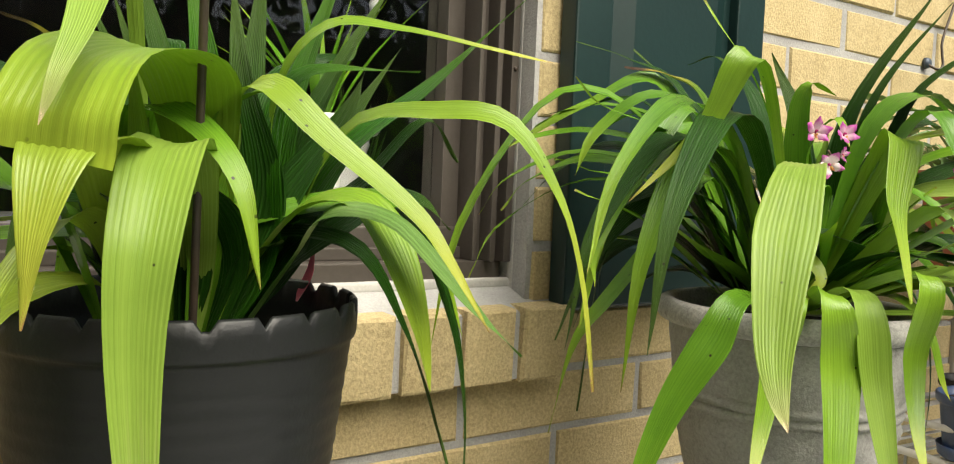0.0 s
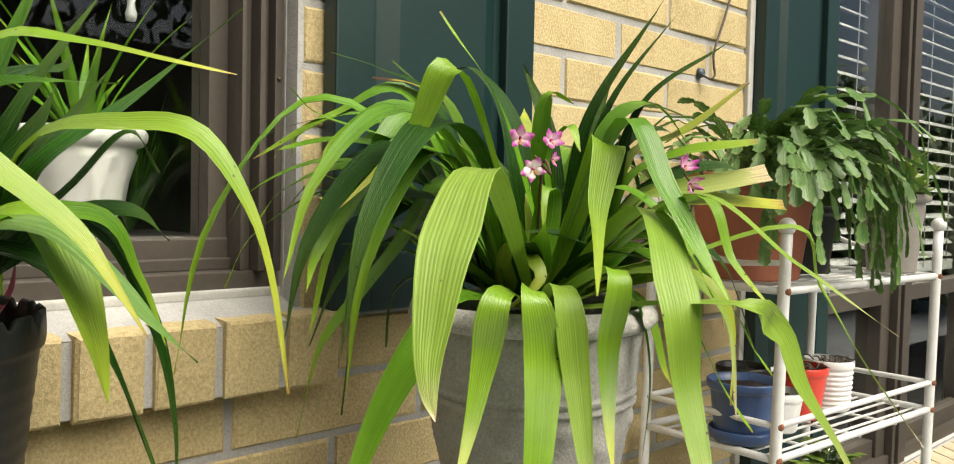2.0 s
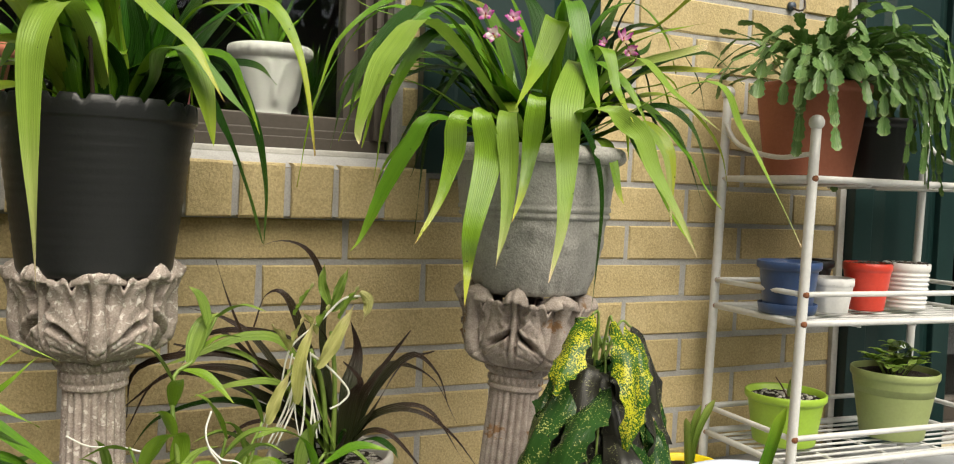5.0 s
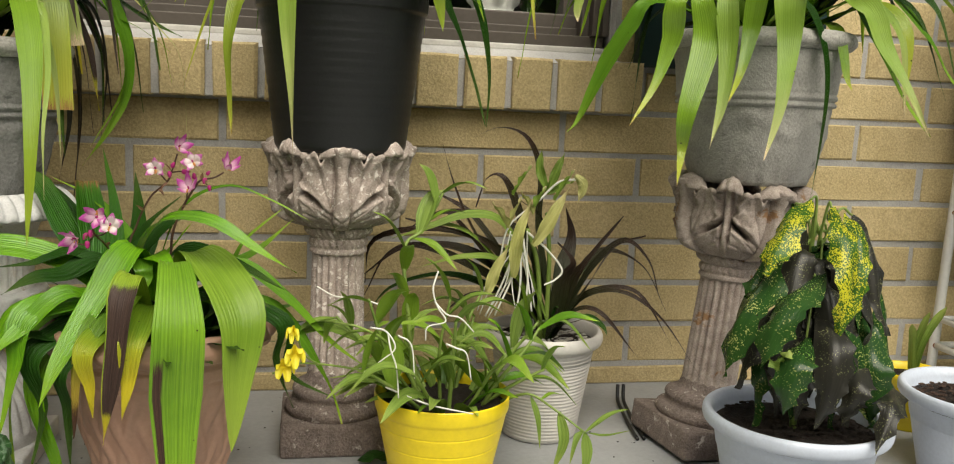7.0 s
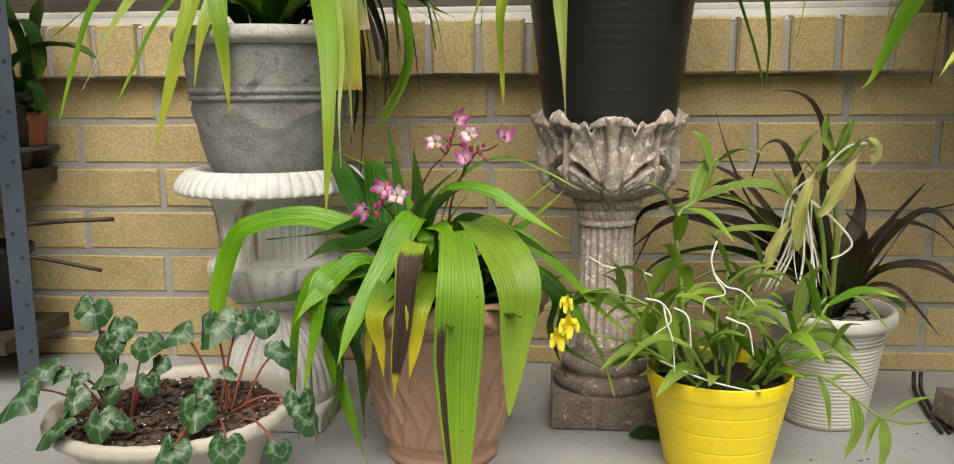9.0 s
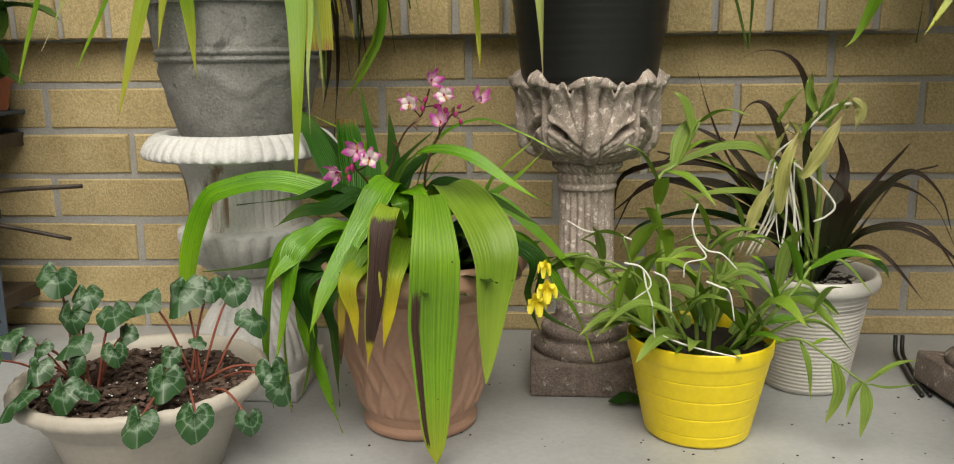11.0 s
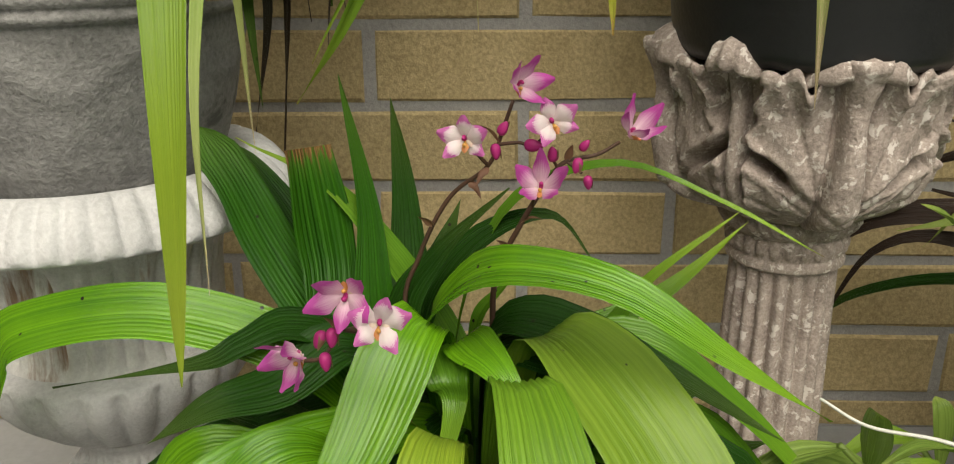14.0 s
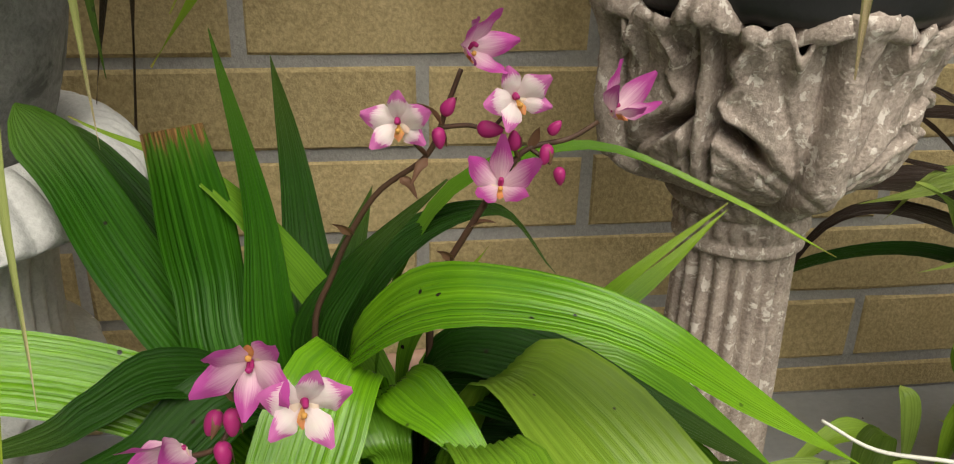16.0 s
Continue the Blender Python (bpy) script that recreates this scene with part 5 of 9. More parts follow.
def fountain(plant, at, n, seed, angles, reach, width, materials):
    """Older leaves that arch out from the crown and hang."""
    rng = random.Random(seed)
    for k in range(n):
        a = radians(angles[0] + (angles[1] - angles[0]) * (k + rng.random()) / n)
        R, rise = rng.uniform(*reach), rng.uniform(0.10, 0.24)
        c, s = math.cos(a), math.sin(a)
        b = Vector(at) + Vector((c, s, 0)) * rng.uniform(0.01, 0.05)
        drop = rng.uniform(-0.06, 0.30)
        pts = [b, b + Vector((c * R * 0.30, s * R * 0.30, rise * 0.8)), b + Vector((c * R * 0.62, s * R * 0.62, rise)), b + Vector((c * R * 0.9, s * R * 0.9, rise - drop * 0.45)), b + Vector((c * R, s * R, rise - drop))]
        leaf(plant, [(v.x, min(v.y, -0.035), v.z) for v in pts], rng.uniform(*width), rng.choice(materials), n=18, across=8)


# ---- the broad-leaved ground orchids in the raised pots ----
P1 = thing("ground_orchid", "ground orchid with pleated yellow-green leaves in black pot", "plant", (-0.264, -0.240, 0.633), group="ground orchids")
P2 = thing("ground_orchid", "ground orchid with arching yellowing leaves and small magenta flowers", "plant", (0.370, -0.300, 0.630), group="ground orchids")
P3 = thing("ground_orchid", "ground orchid with long drooping leaves over concrete pot", "plant", (-0.768, -0.262, 0.562), group="ground orchids")
P4 = thing("ground_orchid", "ground orchid in bloom with pink flowers and browned old leaves", "plant", (-0.497, -0.395, 0.209), group="ground orchids")
P6 = thing("dark_leaved_orchid", "orchid with narrow purplish dark leaves in ribbed pot", "plant", (0.068, -0.232, 0.156))
bpy.context.view_layer.update()
PLAIN_LEAF = leaf


def leaf(plant, pts, width, material, name="leaf", label="", **how):
    """As above, with the pleats of these plants, a little twist of its own and a tilt that turns its face to the
    camera.
    """
    seed = int(abs(sum(sum(p) for p in pts)) * 9973) % 100000
    rng = random.Random(seed)
    soft = 0.4 if plant.matrix_world.translation.z > 0.6 else 0.5
    how.setdefault("pleat", soft * (0.0003 + 0.012 * width) if width > 0.022 else 0.0003)
    how.setdefault("n", 26)
    how.setdefault("across", 16 if width > 0.022 else 8)
    run = Vector(pts[-1]) - Vector(pts[0])
    to_camera = -24 * run.x / max(0.05, math.hypot(run.x, run.y))
    how.setdefault("twist", (rng.uniform(-10, 10) + to_camera, rng.uniform(-22, 22) + to_camera))
    how.setdefault("cup", rng.uniform(0.02, 0.22))
    how.setdefault("seed", seed)
    how.setdefault("wavy", 0.0015 if width > 0.03 else 0.0006)
    return PLAIN_LEAF(plant, pts, width, material, name, label, **how)


leaf(P1, ((-0.260, -0.241, 0.633), (-0.252, -0.244, 0.700), (-0.273, -0.289, 0.801), (-0.301, -0.333, 0.835), (-0.353, -0.391, 0.826), (-0.375, -0.416, 0.798), (-0.379, -0.414, 0.773)), 0.066, LEAF_YB, shape="cut")
leaf(P1, ((-0.281, -0.253, 0.633), (-0.313, -0.277, 0.709), (-0.344, -0.362, 0.777), (-0.374, -0.416, 0.778), (-0.387, -0.433, 0.739), (-0.392, -0.431, 0.694)), 0.056, LEAF_Y)
leaf(P1, ((-0.264, -0.251, 0.633), (-0.263, -0.272, 0.699), (-0.289, -0.337, 0.773), (-0.315, -0.381, 0.780), (-0.335, -0.417, 0.738), (-0.340, -0.421, 0.685), (-0.338, -0.424, 0.613), (-0.334, -0.432, 0.540), (-0.331, -0.435, 0.455)), 0.046, LEAF_P)
leaf(P1, ((-0.271, -0.238, 0.633), (-0.283, -0.234, 0.700), (-0.298, -0.261, 0.800), (-0.289, -0.316, 0.803), (-0.270, -0.363, 0.767), (-0.259, -0.377, 0.701)), 0.042, LEAF_G)
leaf(P1, ((-0.252, -0.244, 0.633), (-0.230, -0.250, 0.700), (-0.249, -0.286, 0.799), (-0.242, -0.330, 0.826), (-0.215, -0.369, 0.792), (-0.172, -0.403, 0.749), (-0.154, -0.419, 0.718), (-0.134, -0.435, 0.677)), 0.03, LEAF_Y)
leaf(P1, ((-0.249, -0.252, 0.633), (-0.222, -0.265, 0.700), (-0.195, -0.290, 0.745), (-0.167, -0.320, 0.750), (-0.153, -0.350, 0.715), (-0.143, -0.367, 0.670), (-0.136, -0.372, 0.626)), 0.044, LEAF_YB, shape="broad")
leaf(P1, ((-0.240, -0.240, 0.633), (-0.195, -0.240, 0.708), (-0.155, -0.273, 0.804), (-0.104, -0.319, 0.818), (-0.064, -0.352, 0.813), (-0.039, -0.380, 0.765), (-0.026, -0.395, 0.707), (-0.014, -0.403, 0.620)), 0.034, LEAF_Y)
leaf(P1, ((-0.244, -0.239, 0.633), (-0.208, -0.236, 0.703), (-0.204, -0.258, 0.825), (-0.179, -0.286, 0.875), (-0.138, -0.319, 0.875), (-0.088, -0.355, 0.864), (-0.046, -0.378, 0.857)), 0.03, LEAF_Y)
leaf(P1, ((-0.240, -0.237, 0.633), (-0.191, -0.230, 0.702), (-0.140, -0.235, 0.784), (-0.070, -0.246, 0.845), (0.022, -0.263, 0.932)), 0.052, LEAF_M)
leaf(P1, ((-0.240, -0.230, 0.633), (-0.188, -0.210, 0.700), (-0.152, -0.201, 0.813), (-0.078, -0.191, 0.934)), 0.05, LEAF_D)
leaf(P1, ((-0.242, -0.232, 0.633), (-0.201, -0.217, 0.701), (-0.178, -0.213, 0.810), (-0.118, -0.200, 0.966)), 0.048, LEAF_M)
leaf(P1, ((-0.244, -0.228, 0.633), (-0.206, -0.205, 0.700), (-0.194, -0.177, 0.820), (-0.170, -0.143, 0.977)), 0.048, LEAF_D)
leaf(P1, ((-0.255, -0.235, 0.633), (-0.237, -0.227, 0.702), (-0.241, -0.215, 0.828), (-0.255, -0.191, 0.950)), 0.045, LEAF_M)
leaf(P1, ((-0.254, -0.225, 0.633), (-0.237, -0.196, 0.699), (-0.252, -0.160, 0.826), (-0.280, -0.131, 0.948)), 0.05, LEAF_D)
leaf(P1, ((-0.264, -0.229, 0.633), (-0.263, -0.209, 0.701), (-0.285, -0.182, 0.812), (-0.324, -0.160, 0.916)), 0.045, LEAF_D)
leaf(P1, ((-0.269, -0.231, 0.633), (-0.278, -0.215, 0.697), (-0.321, -0.202, 0.766), (-0.375, -0.207, 0.828)), 0.05, LEAF_D)
leaf(P1, ((-0.272, -0.238, 0.633), (-0.287, -0.233, 0.695), (-0.325, -0.243, 0.746), (-0.361, -0.263, 0.746), (-0.378, -0.269, 0.713)), 0.05, LEAF_D)
leaf(P1, ((-0.267, -0.232, 0.633), (-0.274, -0.216, 0.702), (-0.323, -0.243, 0.819), (-0.357, -0.275, 0.846), (-0.386, -0.298, 0.854)), 0.05, LEAF_BURNT)
leaf(P1, ((-0.242, -0.257, 0.633), (-0.202, -0.290, 0.708), (-0.196, -0.333, 0.745), (-0.167, -0.363, 0.743), (-0.139, -0.382, 0.712), (-0.116, -0.399, 0.683), (-0.093, -0.416, 0.655)), 0.04, LEAF_STRIPE)
leaf(P1, ((-0.283, -0.253, 0.633), (-0.318, -0.276, 0.971), (-0.346, -0.372, 0.893), (-0.365, -0.419, 0.841), (-0.379, -0.435, 0.810), (-0.386, -0.433, 0.786)), 0.026, LEAF_P)
leaf(P1, ((-0.240, -0.236, 0.633), (-0.196, -0.229, 0.702), (-0.121, -0.241, 0.765), (-0.080, -0.264, 0.816), (-0.065, -0.289, 0.784)), 0.045, LEAF_D)
leaf(P1, ((-0.240, -0.231, 0.633), (-0.175, -0.214, 0.700), (-0.106, -0.214, 0.745), (-0.055, -0.219, 0.751), (-0.028, -0.227, 0.726)), 0.04, LEAF_D)
leaf(P1, ((-0.245, -0.246, 0.633), (-0.211, -0.256, 0.700), (-0.209, -0.256, 0.785), (-0.178, -0.245, 0.846), (-0.086, -0.262, 0.855)), 0.035, LEAF_M)
leaf(P1, ((-0.240, -0.227, 0.633), (-0.175, -0.204, 0.699), (-0.123, -0.178, 0.790), (-0.050, -0.168, 0.888)), 0.045, LEAF_D)
leaf(P1, ((-0.250, -0.244, 0.633), (-0.224, -0.252, 0.705), (-0.213, -0.255, 0.763), (-0.227, -0.251, 0.832), (-0.230, -0.229, 0.912)), 0.045, LEAF_D)
leaf(P1, ((-0.266, -0.247, 0.633), (-0.269, -0.259, 0.702), (-0.265, -0.281, 0.749), (-0.258, -0.294, 0.802), (-0.233, -0.312, 0.823), (-0.221, -0.326, 0.808)), 0.04, LEAF_G)
leaf(P1, ((-0.250, -0.237, 0.633), (-0.225, -0.231, 0.698), (-0.184, -0.243, 0.763), (-0.150, -0.253, 0.811), (-0.129, -0.249, 0.851)), 0.05, LEAF_D)
leaf(P1, ((-0.255, -0.250, 0.633), (-0.238, -0.269, 0.702), (-0.264, -0.292, 0.750), (-0.305, -0.311, 0.764), (-0.337, -0.323, 0.769)), 0.04, LEAF_D)
leaf(P1, ((-0.258, -0.220, 0.633), (-0.246, -0.183, 0.698), (-0.260, -0.137, 0.807), (-0.283, -0.109, 0.904)), 0.045, LEAF_D)
leaf(P1, ((-0.249, -0.241, 0.633), (-0.220, -0.242, 0.716), (-0.155, -0.285, 0.717), (-0.110, -0.296, 0.650), (-0.080, -0.298, 0.572), (-0.056, -0.299, 0.500)), 0.034, LEAF_D)
leaf(P1, ((-0.246, -0.241, 0.633), (-0.212, -0.242, 0.725), (-0.121, -0.286, 0.746), (-0.074, -0.298, 0.670), (-0.055, -0.299, 0.583), (-0.055, -0.299, 0.498)), 0.03, LEAF_D)
leaf(P1, ((-0.284, -0.239, 0.633), (-0.321, -0.238, 0.690), (-0.395, -0.295, 0.681), (-0.417, -0.324, 0.609), (-0.418, -0.324, 0.537), (-0.414, -0.324, 0.476)), 0.032, LEAF_Y)
leaf(P1, ((-0.255, -0.240, 0.633), (-0.238, -0.241, 0.723), (-0.123, -0.296, 0.753), (-0.088, -0.307, 0.703), (-0.066, -0.308, 0.648)), 0.03, LEAF_G)
leaf(P1, ((-0.278, -0.239, 0.633), (-0.305, -0.238, 0.717), (-0.417, -0.264, 0.720), (-0.474, -0.291, 0.694), (-0.536, -0.309, 0.632)), 0.03, LEAF_G)
leaf(P1, ((-0.281, -0.229, 0.633), (-0.313, -0.208, 0.720), (-0.390, -0.205, 0.756), (-0.461, -0.212, 0.731), (-0.502, -0.220, 0.658)), 0.026, LEAF_G)
leaf(P1, ((-0.285, -0.246, 0.633), (-0.335, -0.300, 0.735), (-0.395, -0.420, 0.715), (-0.425, -0.460, 0.640), (-0.458, -0.470, 0.537)), 0.028, LEAF_Y, twist=(-20, -30))

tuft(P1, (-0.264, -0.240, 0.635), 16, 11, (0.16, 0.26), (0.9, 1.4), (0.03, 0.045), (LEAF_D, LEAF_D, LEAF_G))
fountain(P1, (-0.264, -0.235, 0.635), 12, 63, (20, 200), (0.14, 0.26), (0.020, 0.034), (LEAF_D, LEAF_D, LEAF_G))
leaf(P2, ((0.377, -0.288, 0.648), (0.386, -0.296, 0.710), (0.336, -0.273, 0.872), (0.274, -0.237, 0.974)), 0.035, LEAF_G)
leaf(P2, ((0.398, -0.300, 0.648), (0.446, -0.331, 0.695), (0.465, -0.351, 0.791), (0.494, -0.409, 0.827), (0.534, -0.481, 0.840)), 0.042, LEAF_G, shape="cut")
leaf(P2, ((0.393, -0.304, 0.648), (0.430, -0.343, 0.697), (0.460, -0.374, 0.769), (0.482, -0.426, 0.784), (0.534, -0.496, 0.802)), 0.045, LEAF_P, shape="cut")
leaf(P2, ((0.398, -0.304, 0.648), (0.443, -0.342, 0.696), (0.470, -0.384, 0.755), (0.497, -0.442, 0.772), (0.547, -0.509, 0.767)), 0.040, LEAF_Y, shape="cut")
leaf(P2, ((0.398, -0.296, 0.648), (0.449, -0.319, 0.694), (0.486, -0.344, 0.821), (0.527, -0.386, 0.850), (0.571, -0.447, 0.909)), 0.040, LEAF_Y, shape="cut")
leaf(P2, ((0.355, -0.289, 0.648), (0.321, -0.301, 0.671), (0.278, -0.357, 0.717), (0.273, -0.396, 0.694), (0.241, -0.377, 0.658)), 0.033, LEAF_Y)
leaf(P2, ((0.355, -0.279, 0.648), (0.320, -0.271, 0.683), (0.278, -0.255, 0.787), (0.222, -0.240, 0.719), (0.174, -0.219, 0.655), (0.146, -0.204, 0.607), (0.124, -0.195, 0.516)), 0.038, LEAF_G)
leaf(P2, ((0.374, -0.259, 0.648), (0.376, -0.213, 0.684), (0.330, -0.150, 0.792), (0.276, -0.109, 0.819), (0.219, -0.078, 0.786), (0.186, -0.058, 0.745)), 0.060, LEAF_D)
leaf(P2, ((0.365, -0.264, 0.648), (0.350, -0.230, 0.679), (0.296, -0.202, 0.766), (0.240, -0.172, 0.737), (0.194, -0.154, 0.661), (0.171, -0.144, 0.600)), 0.048, LEAF_D)
leaf(P2, ((0.368, -0.258, 0.648), (0.359, -0.210, 0.677), (0.312, -0.161, 0.721), (0.260, -0.121, 0.684), (0.231, -0.106, 0.603)), 0.050, LEAF_D)
leaf(P2, ((0.364, -0.258, 0.648), (0.347, -0.212, 0.670), (0.316, -0.180, 0.677), (0.282, -0.158, 0.656), (0.268, -0.159, 0.591)), 0.045, LEAF_D)
leaf(P2, ((0.378, -0.262, 0.648), (0.386, -0.224, 0.692), (0.333, -0.169, 0.878), (0.286, -0.120, 0.922), (0.243, -0.074, 0.942)), 0.021, LEAF_D)
leaf(P2, ((0.373, -0.267, 0.648), (0.372, -0.238, 0.693), (0.329, -0.207, 0.861), (0.281, -0.186, 0.898), (0.241, -0.159, 0.904)), 0.040, LEAF_BURNT)
leaf(P2, ((0.367, -0.266, 0.648), (0.355, -0.235, 0.694), (0.281, -0.186, 0.883), (0.200, -0.145, 0.861), (0.127, -0.097, 0.807)), 0.040, LEAF_G)
leaf(P2, ((0.360, -0.269, 0.648), (0.336, -0.244, 0.695), (0.258, -0.192, 0.857), (0.190, -0.135, 0.854), (0.140, -0.097, 0.836)), 0.024, LEAF_D)
leaf(P2, ((0.392, -0.288, 0.648), (0.428, -0.298, 0.694), (0.450, -0.305, 0.858), (0.520, -0.365, 1.016)), 0.040, LEAF_D)
leaf(P2, ((0.396, -0.287, 0.648), (0.438, -0.294, 0.693), (0.473, -0.315, 0.874), (0.542, -0.373, 1.004)), 0.021, LEAF_D)
leaf(P2, ((0.398, -0.297, 0.648), (0.454, -0.324, 0.695), (0.491, -0.348, 0.873), (0.574, -0.421, 0.965)), 0.035, LEAF_D)
leaf(P2, ((0.390, -0.280, 0.648), (0.420, -0.275, 0.693), (0.421, -0.261, 0.835), (0.426, -0.266, 0.895), (0.439, -0.294, 0.883)), 0.045, LEAF_G)
leaf(P2, ((0.388, -0.289, 0.648), (0.416, -0.299, 0.695), (0.404, -0.287, 0.812), (0.404, -0.316, 0.854), (0.399, -0.339, 0.824)), 0.045, LEAF_G)
leaf(P2, ((0.389, -0.274, 0.648), (0.417, -0.257, 0.692), (0.416, -0.213, 0.860), (0.398, -0.164, 0.931), (0.371, -0.136, 0.923)), 0.050, LEAF_D)
leaf(P2, ((0.385, -0.270, 0.648), (0.407, -0.246, 0.692), (0.389, -0.198, 0.813), (0.359, -0.138, 0.890), (0.325, -0.088, 0.941)), 0.045, LEAF_D)
leaf(P2, ((0.395, -0.275, 0.648), (0.435, -0.261, 0.692), (0.463, -0.233, 0.846), (0.462, -0.188, 0.944)), 0.050, LEAF_D)
leaf(P2, ((0.398, -0.283, 0.648), (0.456, -0.283, 0.692), (0.496, -0.267, 0.831), (0.540, -0.270, 0.922)), 0.050, LEAF_D)
leaf(P2, ((0.398, -0.291, 0.648), (0.464, -0.306, 0.693), (0.535, -0.337, 0.785), (0.616, -0.393, 0.818), (0.652, -0.445, 0.764)), 0.045, LEAF_D)
leaf(P2, ((0.398, -0.299, 0.648), (0.472, -0.329, 0.679), (0.532, -0.377, 0.725), (0.574, -0.421, 0.695), (0.593, -0.456, 0.590)), 0.045, LEAF_D)
leaf(P2, ((0.393, -0.307, 0.648), (0.430, -0.372, 0.670), (0.430, -0.415, 0.646), (0.434, -0.434, 0.592), (0.441, -0.441, 0.570)), 0.026, LEAF_Y)
leaf(P2, ((0.368, -0.293, 0.648), (0.359, -0.312, 0.684), (0.353, -0.334, 0.768), (0.326, -0.350, 0.781), (0.312, -0.364, 0.735)), 0.035, LEAF_G)
leaf(P2, ((0.371, -0.297, 0.648), (0.369, -0.322, 0.684), (0.374, -0.371, 0.718), (0.324, -0.362, 0.734), (0.289, -0.340, 0.735)), 0.038, LEAF_D)
leaf(P2, ((0.398, -0.307, 0.648), (0.449, -0.392, 0.684), (0.471, -0.444, 0.687), (0.492, -0.480, 0.647), (0.493, -0.482, 0.549)), 0.040, LEAF_Y)
leaf(P2, ((0.386, -0.297, 0.648), (0.411, -0.322, 0.689), (0.416, -0.371, 0.783), (0.439, -0.440, 0.742), (0.460, -0.476, 0.669)), 0.035, LEAF_G)
leaf(P2, ((0.391, -0.307, 0.648), (0.425, -0.366, 0.684), (0.448, -0.435, 0.694), (0.478, -0.480, 0.648), (0.490, -0.492, 0.538)), 0.035, LEAF_P)
leaf(P2, ((0.387, -0.291, 0.648), (0.414, -0.305, 0.700), (0.453, -0.383, 0.716), (0.474, -0.440, 0.640), (0.505, -0.468, 0.560), (0.539, -0.486, 0.512)), 0.035, LEAF_G)
leaf(P2, ((0.390, -0.292, 0.648), (0.422, -0.310, 0.700), (0.496, -0.383, 0.729), (0.546, -0.445, 0.654), (0.567, -0.468, 0.600), (0.591, -0.481, 0.569)), 0.035, LEAF_G)
leaf(P2, ((0.382, -0.288, 0.648), (0.397, -0.296, 0.689), (0.472, -0.371, 0.709), (0.534, -0.427, 0.691), (0.576, -0.461, 0.563)), 0.024, LEAF_D)
leaf(P2, ((0.350, -0.320, 0.646), (0.123, -0.474, 0.789), (0.045, -0.515, 0.746), (0.012, -0.535, 0.681), (-0.003, -0.550, 0.650), (-0.005, -0.560, 0.630)), 0.042, LEAF_P, twist=(10,-10))
leaf(P2, ((0.362, -0.320, 0.646), (0.331, -0.469, 0.763), (0.264, -0.559, 0.695), (0.259, -0.573, 0.618), (0.234, -0.610, 0.543), (0.207, -0.630, 0.479)), 0.042, LEAF_P)
leaf(P2, ((0.360, -0.320, 0.646), (0.322, -0.431, 0.822), (0.277, -0.461, 0.760), (0.216, -0.512, 0.690)), 0.040, LEAF_YB)
leaf(P2, ((0.350, -0.319, 0.646), (0.163, -0.395, 0.682), (0.120, -0.398, 0.644), (0.092, -0.381, 0.587), (0.062, -0.375, 0.516), (0.035, -0.408, 0.499)), 0.035, LEAF_G)
leaf(P2, ((0.350, -0.320, 0.646), (0.184, -0.430, 0.687), (0.171, -0.424, 0.628), (0.150, -0.429, 0.568), (0.108, -0.451, 0.510)), 0.031, LEAF_Y)
leaf(P2, ((0.350, -0.320, 0.646), (0.201, -0.451, 0.690), (0.204, -0.463, 0.628), (0.173, -0.485, 0.529), (0.176, -0.472, 0.479), (0.151, -0.520, 0.437)), 0.037, LEAF_Y)
leaf(P2, ((0.350, -0.320, 0.646), (0.236, -0.456, 0.691), (0.226, -0.482, 0.616), (0.211, -0.508, 0.546), (0.182, -0.540, 0.486)), 0.032, LEAF_P)
leaf(P2, ((0.350, -0.320, 0.646), (0.256, -0.497, 0.710), (0.247, -0.500, 0.641), (0.229, -0.517, 0.587), (0.199, -0.547, 0.545)), 0.028, LEAF_Y)
leaf(P2, ((0.351, -0.320, 0.646), (0.275, -0.590, 0.688), (0.332, -0.612, 0.665), (0.351, -0.627, 0.617), (0.370, -0.653, 0.564), (0.386, -0.675, 0.513)), 0.031, LEAF_P)
leaf(P2, ((0.379, -0.320, 0.646), (0.416, -0.464, 0.777), (0.410, -0.591, 0.715), (0.421, -0.681, 0.658)), 0.024, LEAF_P)
leaf(P2, ((0.362, -0.320, 0.646), (0.328, -0.526, 0.774), (0.329, -0.573, 0.717), (0.317, -0.632, 0.669)), 0.024, LEAF_Y)
leaf(P2, ((0.390, -0.320, 0.646), (0.494, -0.532, 0.746), (0.564, -0.544, 0.681), (0.589, -0.588, 0.597), (0.576, -0.654, 0.525)), 0.024, LEAF_P)
leaf(P2, ((0.361, -0.320, 0.646), (0.326, -0.448, 0.845), (0.315, -0.510, 0.781), (0.299, -0.566, 0.716), (0.290, -0.596, 0.683)), 0.031, LEAF_G)
leaf(P2, ((0.350, -0.320, 0.646), (0.158, -0.402, 0.875), (0.122, -0.376, 0.821), (0.068, -0.348, 0.759)), 0.028, LEAF_Y)
leaf(P2, ((0.350, -0.299, 0.646), (0.209, -0.297, 0.841), (0.137, -0.303, 0.806), (0.079, -0.301, 0.721), (0.038, -0.344, 0.688)), 0.026, LEAF_G)
leaf(P2, ((0.369, -0.320, 0.646), (0.364, -0.422, 0.691), (0.401, -0.439, 0.585), (0.409, -0.409, 0.366)), 0.024, LEAF_D)

